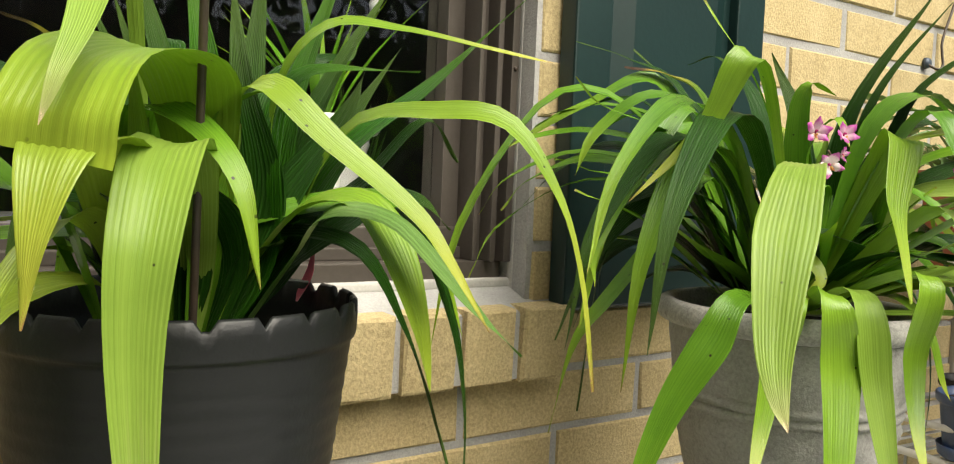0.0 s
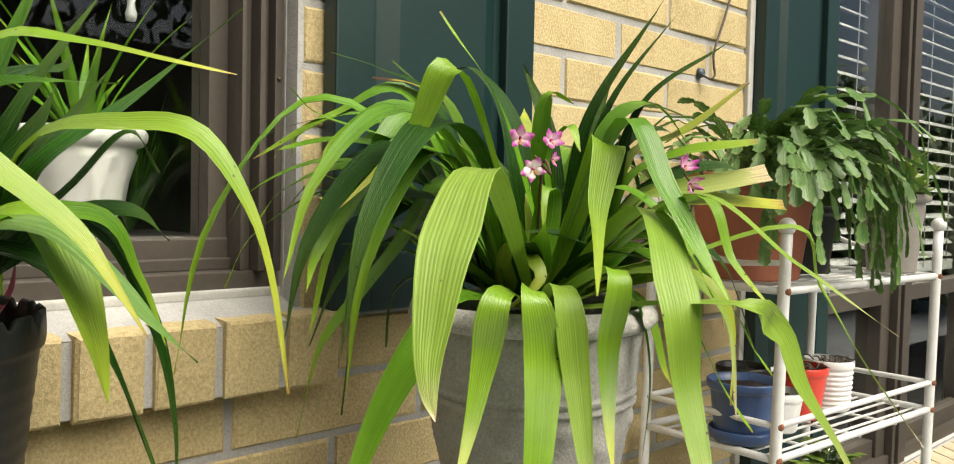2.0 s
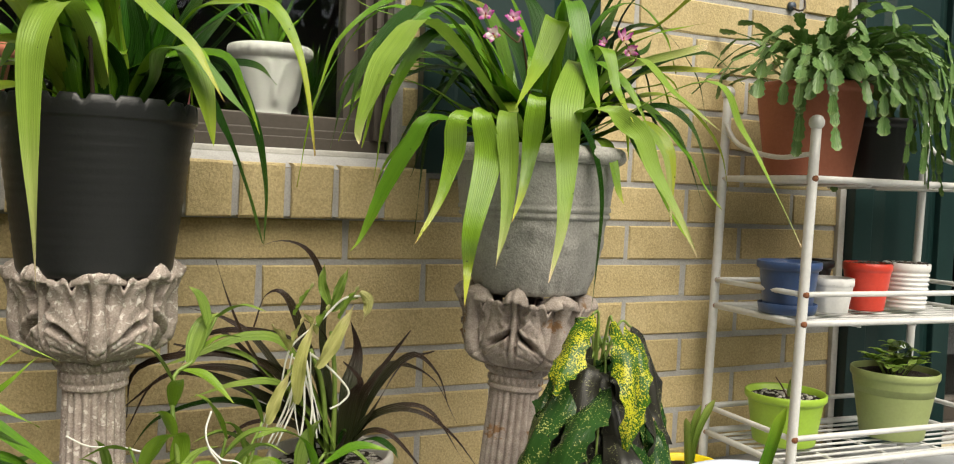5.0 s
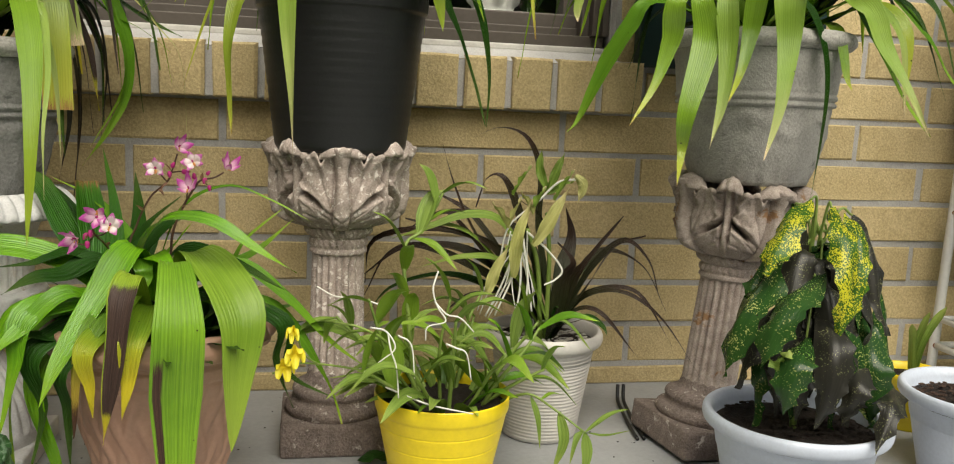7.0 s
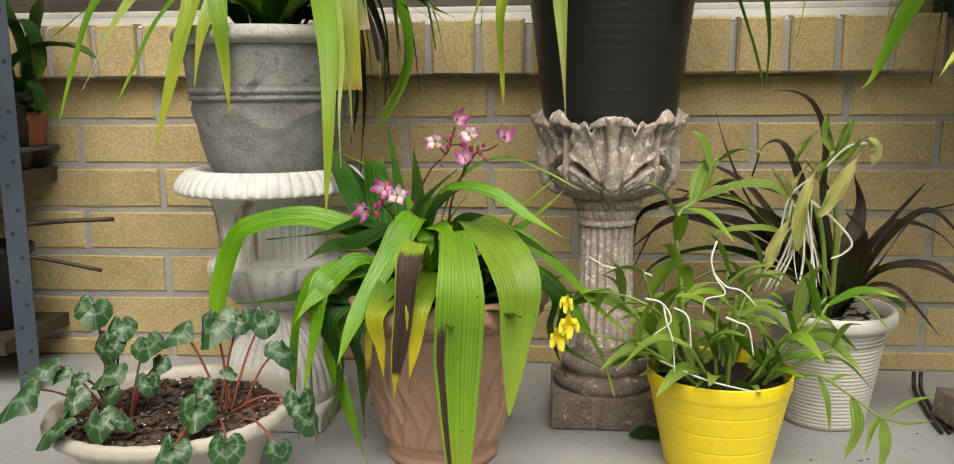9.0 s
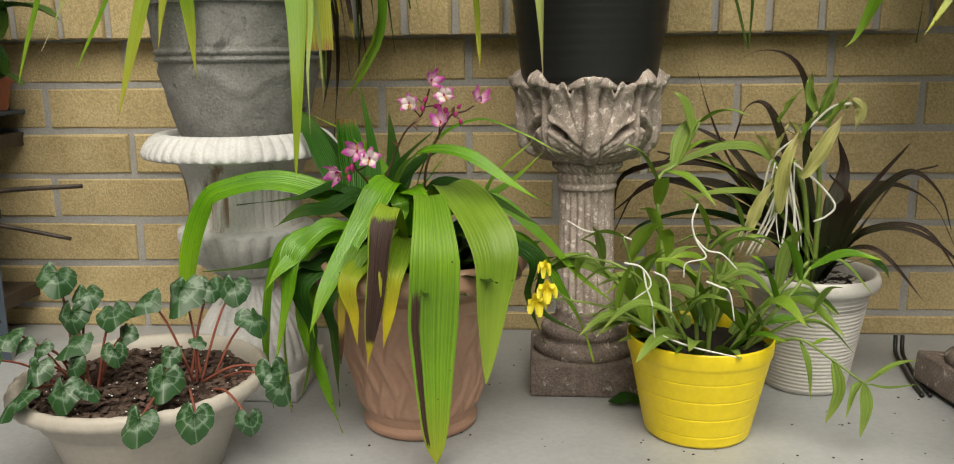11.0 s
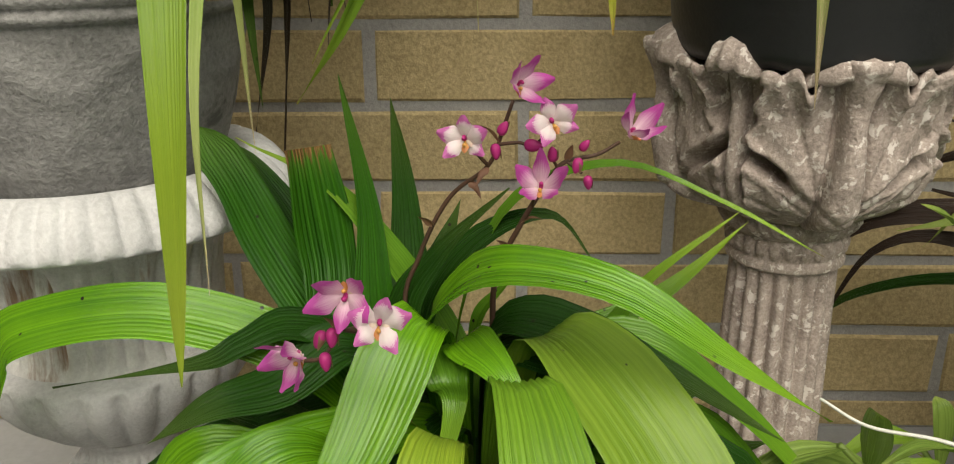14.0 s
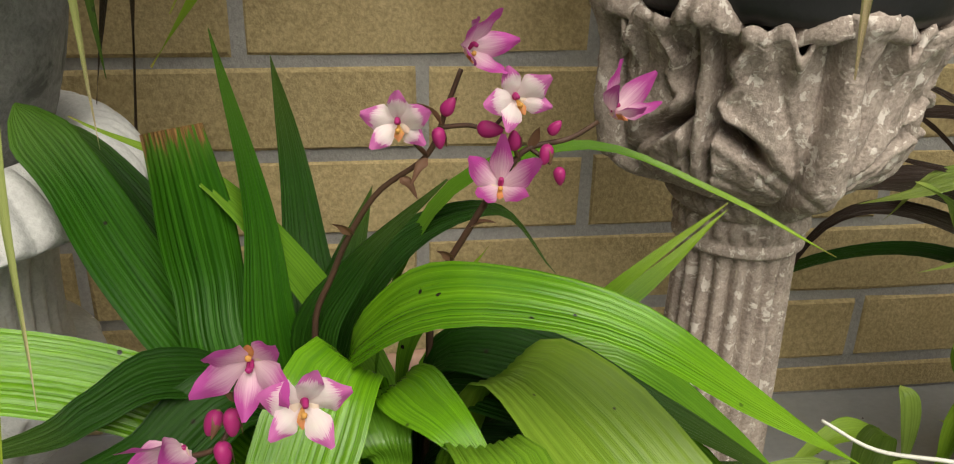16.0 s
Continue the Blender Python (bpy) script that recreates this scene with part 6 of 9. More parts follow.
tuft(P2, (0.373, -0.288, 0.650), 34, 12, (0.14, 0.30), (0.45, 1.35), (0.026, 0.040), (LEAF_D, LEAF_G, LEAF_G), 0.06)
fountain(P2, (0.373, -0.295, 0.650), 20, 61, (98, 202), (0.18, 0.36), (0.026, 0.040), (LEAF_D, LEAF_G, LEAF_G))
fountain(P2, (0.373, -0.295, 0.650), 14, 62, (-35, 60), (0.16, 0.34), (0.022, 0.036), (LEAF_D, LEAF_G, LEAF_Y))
leaf(P3, ((-0.776, -0.270, 0.571), (-0.777, -0.284, 0.605), (-0.816, -0.360, 0.648), (-0.833, -0.398, 0.589), (-0.852, -0.414, 0.510), (-0.878, -0.423, 0.410)), 0.045, LEAF_Y)
leaf(P3, ((-0.773, -0.269, 0.571), (-0.768, -0.281, 0.605), (-0.793, -0.352, 0.656), (-0.798, -0.386, 0.621), (-0.812, -0.401, 0.573), (-0.825, -0.405, 0.501)), 0.037, LEAF_Y)
leaf(P3, ((-0.769, -0.271, 0.571), (-0.757, -0.288, 0.604), (-0.790, -0.372, 0.646), (-0.785, -0.403, 0.596), (-0.781, -0.401, 0.533), (-0.778, -0.400, 0.462)), 0.037, LEAF_Y)
leaf(P3, ((-0.758, -0.275, 0.571), (-0.727, -0.299, 0.603), (-0.660, -0.391, 0.641), (-0.626, -0.463, 0.567), (-0.614, -0.515, 0.464), (-0.619, -0.524, 0.352)), 0.027, LEAF_YB, shape="broad")
leaf(P3, ((-0.764, -0.266, 0.571), (-0.744, -0.273, 0.605), (-0.657, -0.317, 0.674), (-0.626, -0.328, 0.640), (-0.617, -0.325, 0.583)), 0.037, LEAF_P, shape="cut")
leaf(P3, ((-0.758, -0.275, 0.571), (-0.727, -0.299, 0.603), (-0.641, -0.386, 0.634), (-0.605, -0.475, 0.556), (-0.597, -0.530, 0.478), (-0.592, -0.552, 0.408)), 0.011, LEAF_P)
leaf(P3, ((-0.760, -0.257, 0.571), (-0.733, -0.248, 0.607), (-0.622, -0.242, 0.684), (-0.569, -0.245, 0.614), (-0.564, -0.244, 0.535), (-0.589, -0.252, 0.472), (-0.621, -0.263, 0.422)), 0.034, LEAF_G)
leaf(P3, ((-0.784, -0.265, 0.571), (-0.799, -0.270, 0.606), (-0.879, -0.350, 0.658), (-0.926, -0.386, 0.607), (-0.975, -0.414, 0.504)), 0.037, LEAF_P)
leaf(P3, ((-0.786, -0.266, 0.571), (-0.808, -0.273, 0.606), (-0.898, -0.345, 0.675), (-0.958, -0.387, 0.623), (-0.988, -0.408, 0.535), (-1.011, -0.415, 0.458)), 0.028, LEAF_G)
leaf(P3, ((-0.781, -0.271, 0.571), (-0.793, -0.289, 0.605), (-0.834, -0.335, 0.651), (-0.882, -0.372, 0.600), (-0.915, -0.394, 0.526), (-0.944, -0.403, 0.466)), 0.024, LEAF_G)
leaf(P3, ((-0.792, -0.260, 0.571), (-0.823, -0.257, 0.608), (-0.916, -0.309, 0.664), (-0.957, -0.355, 0.635), (-1.019, -0.397, 0.576)), 0.035, LEAF_Y)
leaf(P3, ((-0.759, -0.249, 0.571), (-0.730, -0.226, 0.618), (-0.663, -0.224, 0.670), (-0.626, -0.233, 0.615), (-0.609, -0.238, 0.553), (-0.603, -0.236, 0.499)), 0.036, LEAF_DEAD)
leaf(P3, ((-0.758, -0.242, 0.571), (-0.727, -0.204, 0.619), (-0.654, -0.190, 0.619), (-0.639, -0.185, 0.527), (-0.653, -0.189, 0.356)), 0.035, LEAF_DARK)
leaf(P3, ((-0.753, -0.247, 0.571), (-0.713, -0.220, 0.618), (-0.629, -0.213, 0.653), (-0.601, -0.203, 0.581), (-0.608, -0.206, 0.452)), 0.028, LEAF_DARK)
leaf(P3, ((-0.754, -0.255, 0.571), (-0.716, -0.242, 0.607), (-0.653, -0.242, 0.580), (-0.640, -0.248, 0.490), (-0.654, -0.253, 0.400)), 0.03, LEAF_DARK)
leaf(P3, ((-0.783, -0.257, 0.571), (-0.798, -0.249, 0.599), (-0.772, -0.240, 0.626), (-0.746, -0.231, 0.653), (-0.719, -0.222, 0.689)), 0.03, LEAF_D)
leaf(P3, ((-0.780, -0.256, 0.571), (-0.790, -0.246, 0.599), (-0.795, -0.226, 0.636), (-0.812, -0.222, 0.708)), 0.04, LEAF_D)
leaf(P3, ((-0.771, -0.253, 0.571), (-0.765, -0.237, 0.599), (-0.761, -0.215, 0.637), (-0.752, -0.202, 0.710)), 0.04, LEAF_D)
leaf(P3, ((-0.765, -0.251, 0.571), (-0.748, -0.232, 0.599), (-0.726, -0.203, 0.637), (-0.692, -0.181, 0.712)), 0.04, LEAF_D)
leaf(P3, ((-0.788, -0.252, 0.571), (-0.813, -0.233, 0.600), (-0.843, -0.222, 0.655), (-0.902, -0.231, 0.708)), 0.04, LEAF_D)
leaf(P3, ((-0.765, -0.240, 0.571), (-0.747, -0.200, 0.620), (-0.603, -0.152, 0.678), (-0.535, -0.129, 0.623), (-0.507, -0.119, 0.575), (-0.499, -0.116, 0.453)), 0.01, LEAF_STEM)
leaf(P3, ((-0.756, -0.262, 0.571), (-0.719, -0.263, 0.625), (-0.675, -0.354, 0.678), (-0.630, -0.422, 0.615), (-0.612, -0.420, 0.544), (-0.606, -0.425, 0.430)), 0.018, LEAF_P)
leaf(P3, ((-0.756, -0.262, 0.571), (-0.719, -0.263, 0.625), (-0.680, -0.313, 0.699), (-0.640, -0.341, 0.660), (-0.627, -0.358, 0.592), (-0.623, -0.367, 0.501)), 0.037, LEAF_Y, shape="cut")
leaf(P3, ((-0.758, -0.256, 0.571), (-0.725, -0.244, 0.626), (-0.690, -0.253, 0.708), (-0.650, -0.260, 0.694), (-0.629, -0.274, 0.646), (-0.617, -0.269, 0.549)), 0.04, LEAF_DEAD)
leaf(P3, ((-0.758, -0.256, 0.571), (-0.725, -0.244, 0.626), (-0.681, -0.229, 0.712), (-0.624, -0.240, 0.690), (-0.577, -0.244, 0.636), (-0.567, -0.241, 0.544), (-0.608, -0.266, 0.450)), 0.03, LEAF_G)
leaf(P3, ((-0.761, -0.246, 0.571), (-0.734, -0.216, 0.629), (-0.725, -0.191, 0.665), (-0.667, -0.171, 0.620), (-0.646, -0.163, 0.524), (-0.653, -0.165, 0.407)), 0.04, LEAF_DARK)
leaf(P3, ((-0.761, -0.246, 0.571), (-0.734, -0.216, 0.629), (-0.733, -0.215, 0.670), (-0.659, -0.199, 0.669), (-0.611, -0.203, 0.603), (-0.605, -0.201, 0.482)), 0.034, LEAF_D)
leaf(P3, ((-0.761, -0.246, 0.571), (-0.734, -0.216, 0.629), (-0.695, -0.180, 0.702), (-0.622, -0.144, 0.678), (-0.556, -0.131, 0.639), (-0.506, -0.113, 0.616)), 0.034, LEAF_D)
leaf(P3, ((-0.758, -0.256, 0.571), (-0.725, -0.244, 0.626), (-0.662, -0.243, 0.695), (-0.587, -0.237, 0.636), (-0.547, -0.234, 0.617), (-0.507, -0.230, 0.586)), 0.022, LEAF_G)

tuft(P3, (-0.775, -0.262, 0.573), 12, 13, (0.12, 0.24), (0.8, 1.4), (0.025, 0.04), (LEAF_D, LEAF_G))
fountain(P3, (-0.775, -0.262, 0.573), 14, 64, (-60, 100), (0.14, 0.26), (0.018, 0.028), (LEAF_D, LEAF_G))
# dark leaves added as fill, shade behind the crown put into their colour
fountain(P3, (-0.775, -0.262, 0.573), 16, 65, (-50, 60), (0.15, 0.24), (0.024, 0.036), (LEAF_D, LEAF_DARK))
leaf(P4, ((-0.506, -0.394, 0.209), (-0.523, -0.394, 0.304), (-0.511, -0.414, 0.346), (-0.480, -0.446, 0.376), (-0.425, -0.469, 0.375), (-0.372, -0.482, 0.345), (-0.324, -0.490, 0.316)), 0.046, LEAF_B)
leaf(P4, ((-0.521, -0.386, 0.209), (-0.579, -0.370, 0.295), (-0.591, -0.345, 0.343), (-0.603, -0.328, 0.408)), 0.040, LEAF_CUT, pleat=0.0011, label="pleated leaf cut square with a dry brown edge", shape="cut")
leaf(P4, ((-0.521, -0.386, 0.209), (-0.582, -0.370, 0.291), (-0.624, -0.348, 0.350), (-0.647, -0.336, 0.391), (-0.669, -0.325, 0.420)), 0.034, LEAF_M, shape="even")
leaf(P4, ((-0.518, -0.383, 0.209), (-0.556, -0.362, 0.289), (-0.565, -0.331, 0.371), (-0.583, -0.310, 0.451)), 0.028, LEAF_M)
leaf(P4, ((-0.513, -0.377, 0.209), (-0.540, -0.310, 0.280), (-0.553, -0.230, 0.350), (-0.569, -0.165, 0.408)), 0.034, LEAF_D)
leaf(P4, ((-0.512, -0.391, 0.209), (-0.538, -0.383, 0.309), (-0.519, -0.374, 0.353), (-0.476, -0.366, 0.394)), 0.03, LEAF_D)
leaf(P4, ((-0.508, -0.384, 0.209), (-0.529, -0.363, 0.298), (-0.499, -0.345, 0.351), (-0.451, -0.348, 0.371), (-0.421, -0.359, 0.341)), 0.026, LEAF_D)
leaf(P4, ((-0.501, -0.377, 0.209), (-0.509, -0.344, 0.287), (-0.477, -0.346, 0.376), (-0.417, -0.369, 0.410), (-0.358, -0.393, 0.394), (-0.304, -0.406, 0.367)), 0.01, LEAF_G)
leaf(P4, ((-0.492, -0.381, 0.209), (-0.482, -0.356, 0.293), (-0.422, -0.359, 0.294), (-0.393, -0.371, 0.338), (-0.344, -0.374, 0.382)), 0.02, LEAF_G)
leaf(P4, ((-0.500, -0.402, 0.209), (-0.505, -0.415, 0.313), (-0.492, -0.445, 0.328), (-0.476, -0.466, 0.320), (-0.458, -0.477, 0.291)), 0.03, LEAF_B)
leaf(P4, ((-0.504, -0.402, 0.209), (-0.517, -0.414, 0.313), (-0.509, -0.444, 0.312), (-0.506, -0.455, 0.293), (-0.524, -0.552, 0.260)), 0.03, LEAF_G)
leaf(P4, ((-0.493, -0.395, 0.209), (-0.486, -0.396, 0.316), (-0.436, -0.418, 0.328), (-0.392, -0.441, 0.315), (-0.335, -0.464, 0.288)), 0.034, LEAF_D)
leaf(P4, ((-0.493, -0.395, 0.209), (-0.485, -0.396, 0.301), (-0.431, -0.429, 0.308), (-0.393, -0.451, 0.292), (-0.356, -0.469, 0.267)), 0.034, LEAF_D)
leaf(P4, ((-0.521, -0.394, 0.209), (-0.567, -0.391, 0.300), (-0.599, -0.409, 0.325), (-0.624, -0.428, 0.323), (-0.646, -0.437, 0.315), (-0.718, -0.453, 0.310)), 0.034, LEAF_D)
leaf(P4, ((-0.519, -0.401, 0.209), (-0.561, -0.411, 0.312), (-0.601, -0.439, 0.303), (-0.630, -0.458, 0.303), (-0.666, -0.466, 0.284)), 0.04, LEAF_D)
leaf(P4, ((-0.516, -0.383, 0.209), (-0.550, -0.362, 0.282), (-0.598, -0.329, 0.334), (-0.648, -0.296, 0.390), (-0.682, -0.284, 0.401)), 0.04, LEAF_D)
leaf(P4, ((-0.511, -0.373, 0.209), (-0.537, -0.333, 0.276), (-0.523, -0.303, 0.322), (-0.508, -0.284, 0.361)), 0.035, LEAF_D)
leaf(P4, ((-0.521, -0.373, 0.209), (-0.566, -0.331, 0.272), (-0.603, -0.309, 0.305), (-0.630, -0.297, 0.356)), 0.035, LEAF_D)
leaf(P4, ((-0.497, -0.388, 0.209), (-0.497, -0.375, 0.304), (-0.478, -0.376, 0.337), (-0.458, -0.377, 0.365)), 0.012, LEAF_G)
leaf(P4, ((-0.501, -0.406, 0.209), (-0.509, -0.427, 0.261), (-0.554, -0.543, 0.243), (-0.552, -0.544, 0.194), (-0.550, -0.541, 0.156)), 0.03, LEAF_YT)
leaf(P4, ((-0.506, -0.403, 0.209), (-0.522, -0.418, 0.267), (-0.625, -0.489, 0.271), (-0.639, -0.515, 0.208), (-0.654, -0.527, 0.133)), 0.046, LEAF_B)
leaf(P4, ((-0.490, -0.387, 0.209), (-0.478, -0.372, 0.275), (-0.402, -0.382, 0.307), (-0.336, -0.394, 0.264), (-0.282, -0.397, 0.207), (-0.229, -0.400, 0.166)), 0.028, LEAF_G)
leaf(P4, ((-0.490, -0.394, 0.209), (-0.476, -0.392, 0.270), (-0.340, -0.419, 0.242), (-0.335, -0.424, 0.171), (-0.271, -0.426, 0.131)), 0.024, LEAF_D)
leaf(P4, ((-0.505, -0.389, 0.209), (-0.520, -0.378, 0.267), (-0.656, -0.386, 0.234), (-0.700, -0.412, 0.221), (-0.778, -0.432, 0.217)), 0.034, LEAF_D)
leaf(P4, ((-0.504, -0.396, 0.209), (-0.517, -0.398, 0.263), (-0.622, -0.494, 0.226), (-0.614, -0.496, 0.154), (-0.631, -0.503, 0.076)), 0.04, LEAF_D)
leaf(P4, ((-0.503, -0.403, 0.209), (-0.514, -0.417, 0.267), (-0.581, -0.530, 0.217), (-0.579, -0.528, 0.159), (-0.583, -0.507, 0.063)), 0.04, LEAF_D)
leaf(P4, ((-0.486, -0.401, 0.209), (-0.466, -0.411, 0.266), (-0.352, -0.459, 0.249), (-0.350, -0.456, 0.197), (-0.327, -0.453, 0.131)), 0.032, LEAF_D)
leaf(P4, ((-0.500, -0.378, 0.209), (-0.507, -0.346, 0.270), (-0.578, -0.325, 0.371), (-0.647, -0.324, 0.414)), 0.03, LEAF_G)
leaf(P4, ((-0.488, -0.383, 0.209), (-0.471, -0.361, 0.273), (-0.386, -0.350, 0.315), (-0.328, -0.342, 0.365)), 0.026, LEAF_G)
leaf(P4, ((-0.502, -0.425, 0.208), (-0.508, -0.500, 0.312), (-0.514, -0.545, 0.300), (-0.521, -0.562, 0.235), (-0.529, -0.560, 0.176), (-0.537, -0.556, 0.128)), 0.036, LEAF_DEAD, label="withered dark brown leaf with yellow base and tip", twist=(0, 8), wavy=0.004)
leaf(P4, ((-0.502, -0.405, 0.208), (-0.500, -0.470, 0.272), (-0.504, -0.554, 0.250), (-0.509, -0.556, 0.200), (-0.516, -0.556, 0.158)), 0.036, LEAF_YT)
leaf(P4, ((-0.520, -0.415, 0.208), (-0.540, -0.490, 0.268), (-0.564, -0.539, 0.225), (-0.572, -0.535, 0.130)), 0.034, LEAF_BURNT)
leaf(P4, ((-0.488, -0.415, 0.208), (-0.471, -0.470, 0.325), (-0.455, -0.548, 0.270), (-0.459, -0.549, 0.170), (-0.458, -0.555, 0.055), (-0.456, -0.555, 0.012)), 0.056, LEAF_RUST, twist=(0, 6), shape="broad", pleat=0.0009)
leaf(P4, ((-0.480, -0.399, 0.208), (-0.462, -0.420, 0.320), (-0.432, -0.450, 0.322), (-0.389, -0.512, 0.270), (-0.392, -0.525, 0.190), (-0.398, -0.528, 0.105)), 0.060, LEAF_OLIVE, twist=(-5, -15), shape="broad")
leaf(P4, ((-0.504, -0.401, 0.208), (-0.521, -0.420, 0.334), (-0.551, -0.480, 0.292), (-0.586, -0.527, 0.225), (-0.604, -0.555, 0.173)), 0.046, LEAF_B)
leaf(P4, ((-0.527, -0.405, 0.208), (-0.585, -0.408, 0.298), (-0.670, -0.410, 0.332), (-0.752, -0.405, 0.320), (-0.780, -0.403, 0.296), (-0.799, -0.412, 0.232), (-0.808, -0.425, 0.150)), 0.038, LEAF_B, twist=(22, 60), shape="even", n=40)
leaf(P4, ((-0.467, -0.398, 0.208), (-0.385, -0.400, 0.262), (-0.330, -0.400, 0.225), (-0.285, -0.405, 0.155), (-0.262, -0.422, 0.095)), 0.036, LEAF_G)
leaf(P4, ((-0.527, -0.408, 0.208), (-0.636, -0.437, 0.262), (-0.680, -0.440, 0.215), (-0.692, -0.445, 0.130), (-0.690, -0.440, 0.030)), 0.044, LEAF_B)
leaf(P4, ((-0.527, -0.400, 0.208), (-0.600, -0.430, 0.258), (-0.650, -0.440, 0.225), (-0.672, -0.430, 0.130), (-0.668, -0.430, 0.020)), 0.034, LEAF_G)
leaf(P4, ((-0.523, -0.420, 0.208), (-0.583, -0.477, 0.288), (-0.636, -0.505, 0.250), (-0.660, -0.540, 0.222)), 0.036, LEAF_B)
leaf(P4, ((-0.527, -0.410, 0.208), (-0.596, -0.450, 0.246), (-0.628, -0.484, 0.175), (-0.606, -0.490, 0.090), (-0.585, -0.490, 0.020)), 0.046, LEAF_B)

# low leaves in dark green, shade of the gaps put into their colour
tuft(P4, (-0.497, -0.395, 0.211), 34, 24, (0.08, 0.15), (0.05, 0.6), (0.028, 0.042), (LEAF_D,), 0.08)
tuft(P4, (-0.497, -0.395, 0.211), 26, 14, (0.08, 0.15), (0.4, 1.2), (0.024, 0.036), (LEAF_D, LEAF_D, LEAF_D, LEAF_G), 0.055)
leaf(P6, ((0.070, -0.233, 0.155), (0.075, -0.234, 0.179), (-0.003, -0.209, 0.267), (-0.048, -0.195, 0.330), (-0.081, -0.185, 0.403), (-0.100, -0.179, 0.466)), 0.023, LEAF_PURPLE)
leaf(P6, ((0.073, -0.234, 0.155), (0.083, -0.237, 0.180), (0.054, -0.217, 0.333), (0.056, -0.207, 0.423), (0.033, -0.200, 0.481), (-0.013, -0.185, 0.495), (-0.065, -0.169, 0.466)), 0.028, LEAF_PURPLE)
leaf(P6, ((0.073, -0.234, 0.155), (0.083, -0.237, 0.180), (0.036, -0.222, 0.315), (-0.001, -0.210, 0.410), (-0.030, -0.201, 0.414), (-0.045, -0.196, 0.367)), 0.034, LEAF_PURPLE)
leaf(P6, ((0.068, -0.232, 0.155), (0.067, -0.232, 0.178), (-0.026, -0.181, 0.328), (-0.078, -0.154, 0.372), (-0.143, -0.133, 0.392)), 0.020, LEAF_PURPLE)
leaf(P6, ((0.070, -0.233, 0.155), (0.075, -0.234, 0.179), (0.007, -0.234, 0.289), (-0.098, -0.221, 0.333), (-0.204, -0.198, 0.315), (-0.220, -0.193, 0.242)), 0.031, LEAF_PURPLE)
leaf(P6, ((0.070, -0.233, 0.155), (0.075, -0.234, 0.179), (-0.007, -0.229, 0.252), (-0.123, -0.213, 0.304), (-0.185, -0.204, 0.293), (-0.221, -0.203, 0.225)), 0.026, LEAF_PURPLE)
leaf(P6, ((0.070, -0.233, 0.155), (0.075, -0.234, 0.179), (-0.012, -0.238, 0.299), (-0.086, -0.246, 0.336), (-0.163, -0.232, 0.352)), 0.034, LEAF_PURPLE)
leaf(P6, ((0.076, -0.235, 0.155), (0.091, -0.239, 0.181), (0.136, -0.243, 0.274), (0.185, -0.259, 0.326), (0.220, -0.280, 0.299), (0.238, -0.286, 0.248)), 0.019, LEAF_PURPLE)
leaf(P6, ((0.076, -0.235, 0.155), (0.091, -0.239, 0.181), (0.113, -0.267, 0.233), (0.160, -0.293, 0.257), (0.205, -0.307, 0.243), (0.252, -0.322, 0.169)), 0.020, LEAF_PURPLE)
leaf(P6, ((0.076, -0.235, 0.155), (0.091, -0.239, 0.171), (0.117, -0.279, 0.236), (0.168, -0.316, 0.253), (0.227, -0.335, 0.215), (0.288, -0.354, 0.128)), 0.016, LEAF_PURPLE)
leaf(P6, ((0.076, -0.235, 0.155), (0.091, -0.239, 0.181), (0.110, -0.245, 0.256), (0.128, -0.261, 0.295), (0.179, -0.267, 0.366)), 0.031, LEAF_PURPLE)
leaf(P6, ((0.076, -0.235, 0.155), (0.091, -0.239, 0.181), (0.116, -0.279, 0.245), (0.153, -0.301, 0.319), (0.195, -0.325, 0.344)), 0.034, LEAF_PURPLE)
leaf(P6, ((0.073, -0.234, 0.155), (0.083, -0.237, 0.180), (0.088, -0.259, 0.258), (0.099, -0.273, 0.292), (0.074, -0.265, 0.322)), 0.031, LEAF_PURPLE)
leaf(P6, ((0.074, -0.241, 0.155), (0.085, -0.258, 0.181), (0.100, -0.305, 0.224), (0.130, -0.336, 0.223), (0.184, -0.353, 0.160)), 0.020, LEAF_PURPLE)
leaf(P6, ((0.071, -0.240, 0.155), (0.077, -0.256, 0.180), (0.101, -0.306, 0.206), (0.123, -0.333, 0.222)), 0.026, LEAF_PURPLE)
leaf(P6, ((0.070, -0.233, 0.155), (0.075, -0.234, 0.179), (0.039, -0.244, 0.291), (0.049, -0.257, 0.356), (0.008, -0.244, 0.390)), 0.026, LEAF_PURPLE)
leaf(P6, ((0.068, -0.232, 0.155), (0.067, -0.232, 0.178), (0.005, -0.254, 0.229), (-0.057, -0.255, 0.238), (-0.099, -0.252, 0.209)), 0.023, LEAF_PURPLE)
leaf(P6, ((0.070, -0.225, 0.155), (0.073, -0.213, 0.173), (-0.011, -0.165, 0.278), (-0.083, -0.132, 0.351), (-0.127, -0.117, 0.319)), 0.028, LEAF_PURPLE)
leaf(P6, ((0.068, -0.239, 0.155), (0.068, -0.253, 0.193), (-0.000, -0.252, 0.337), (-0.062, -0.254, 0.364), (-0.143, -0.249, 0.336), (-0.185, -0.235, 0.321)), 0.030, LEAF_LANCE)
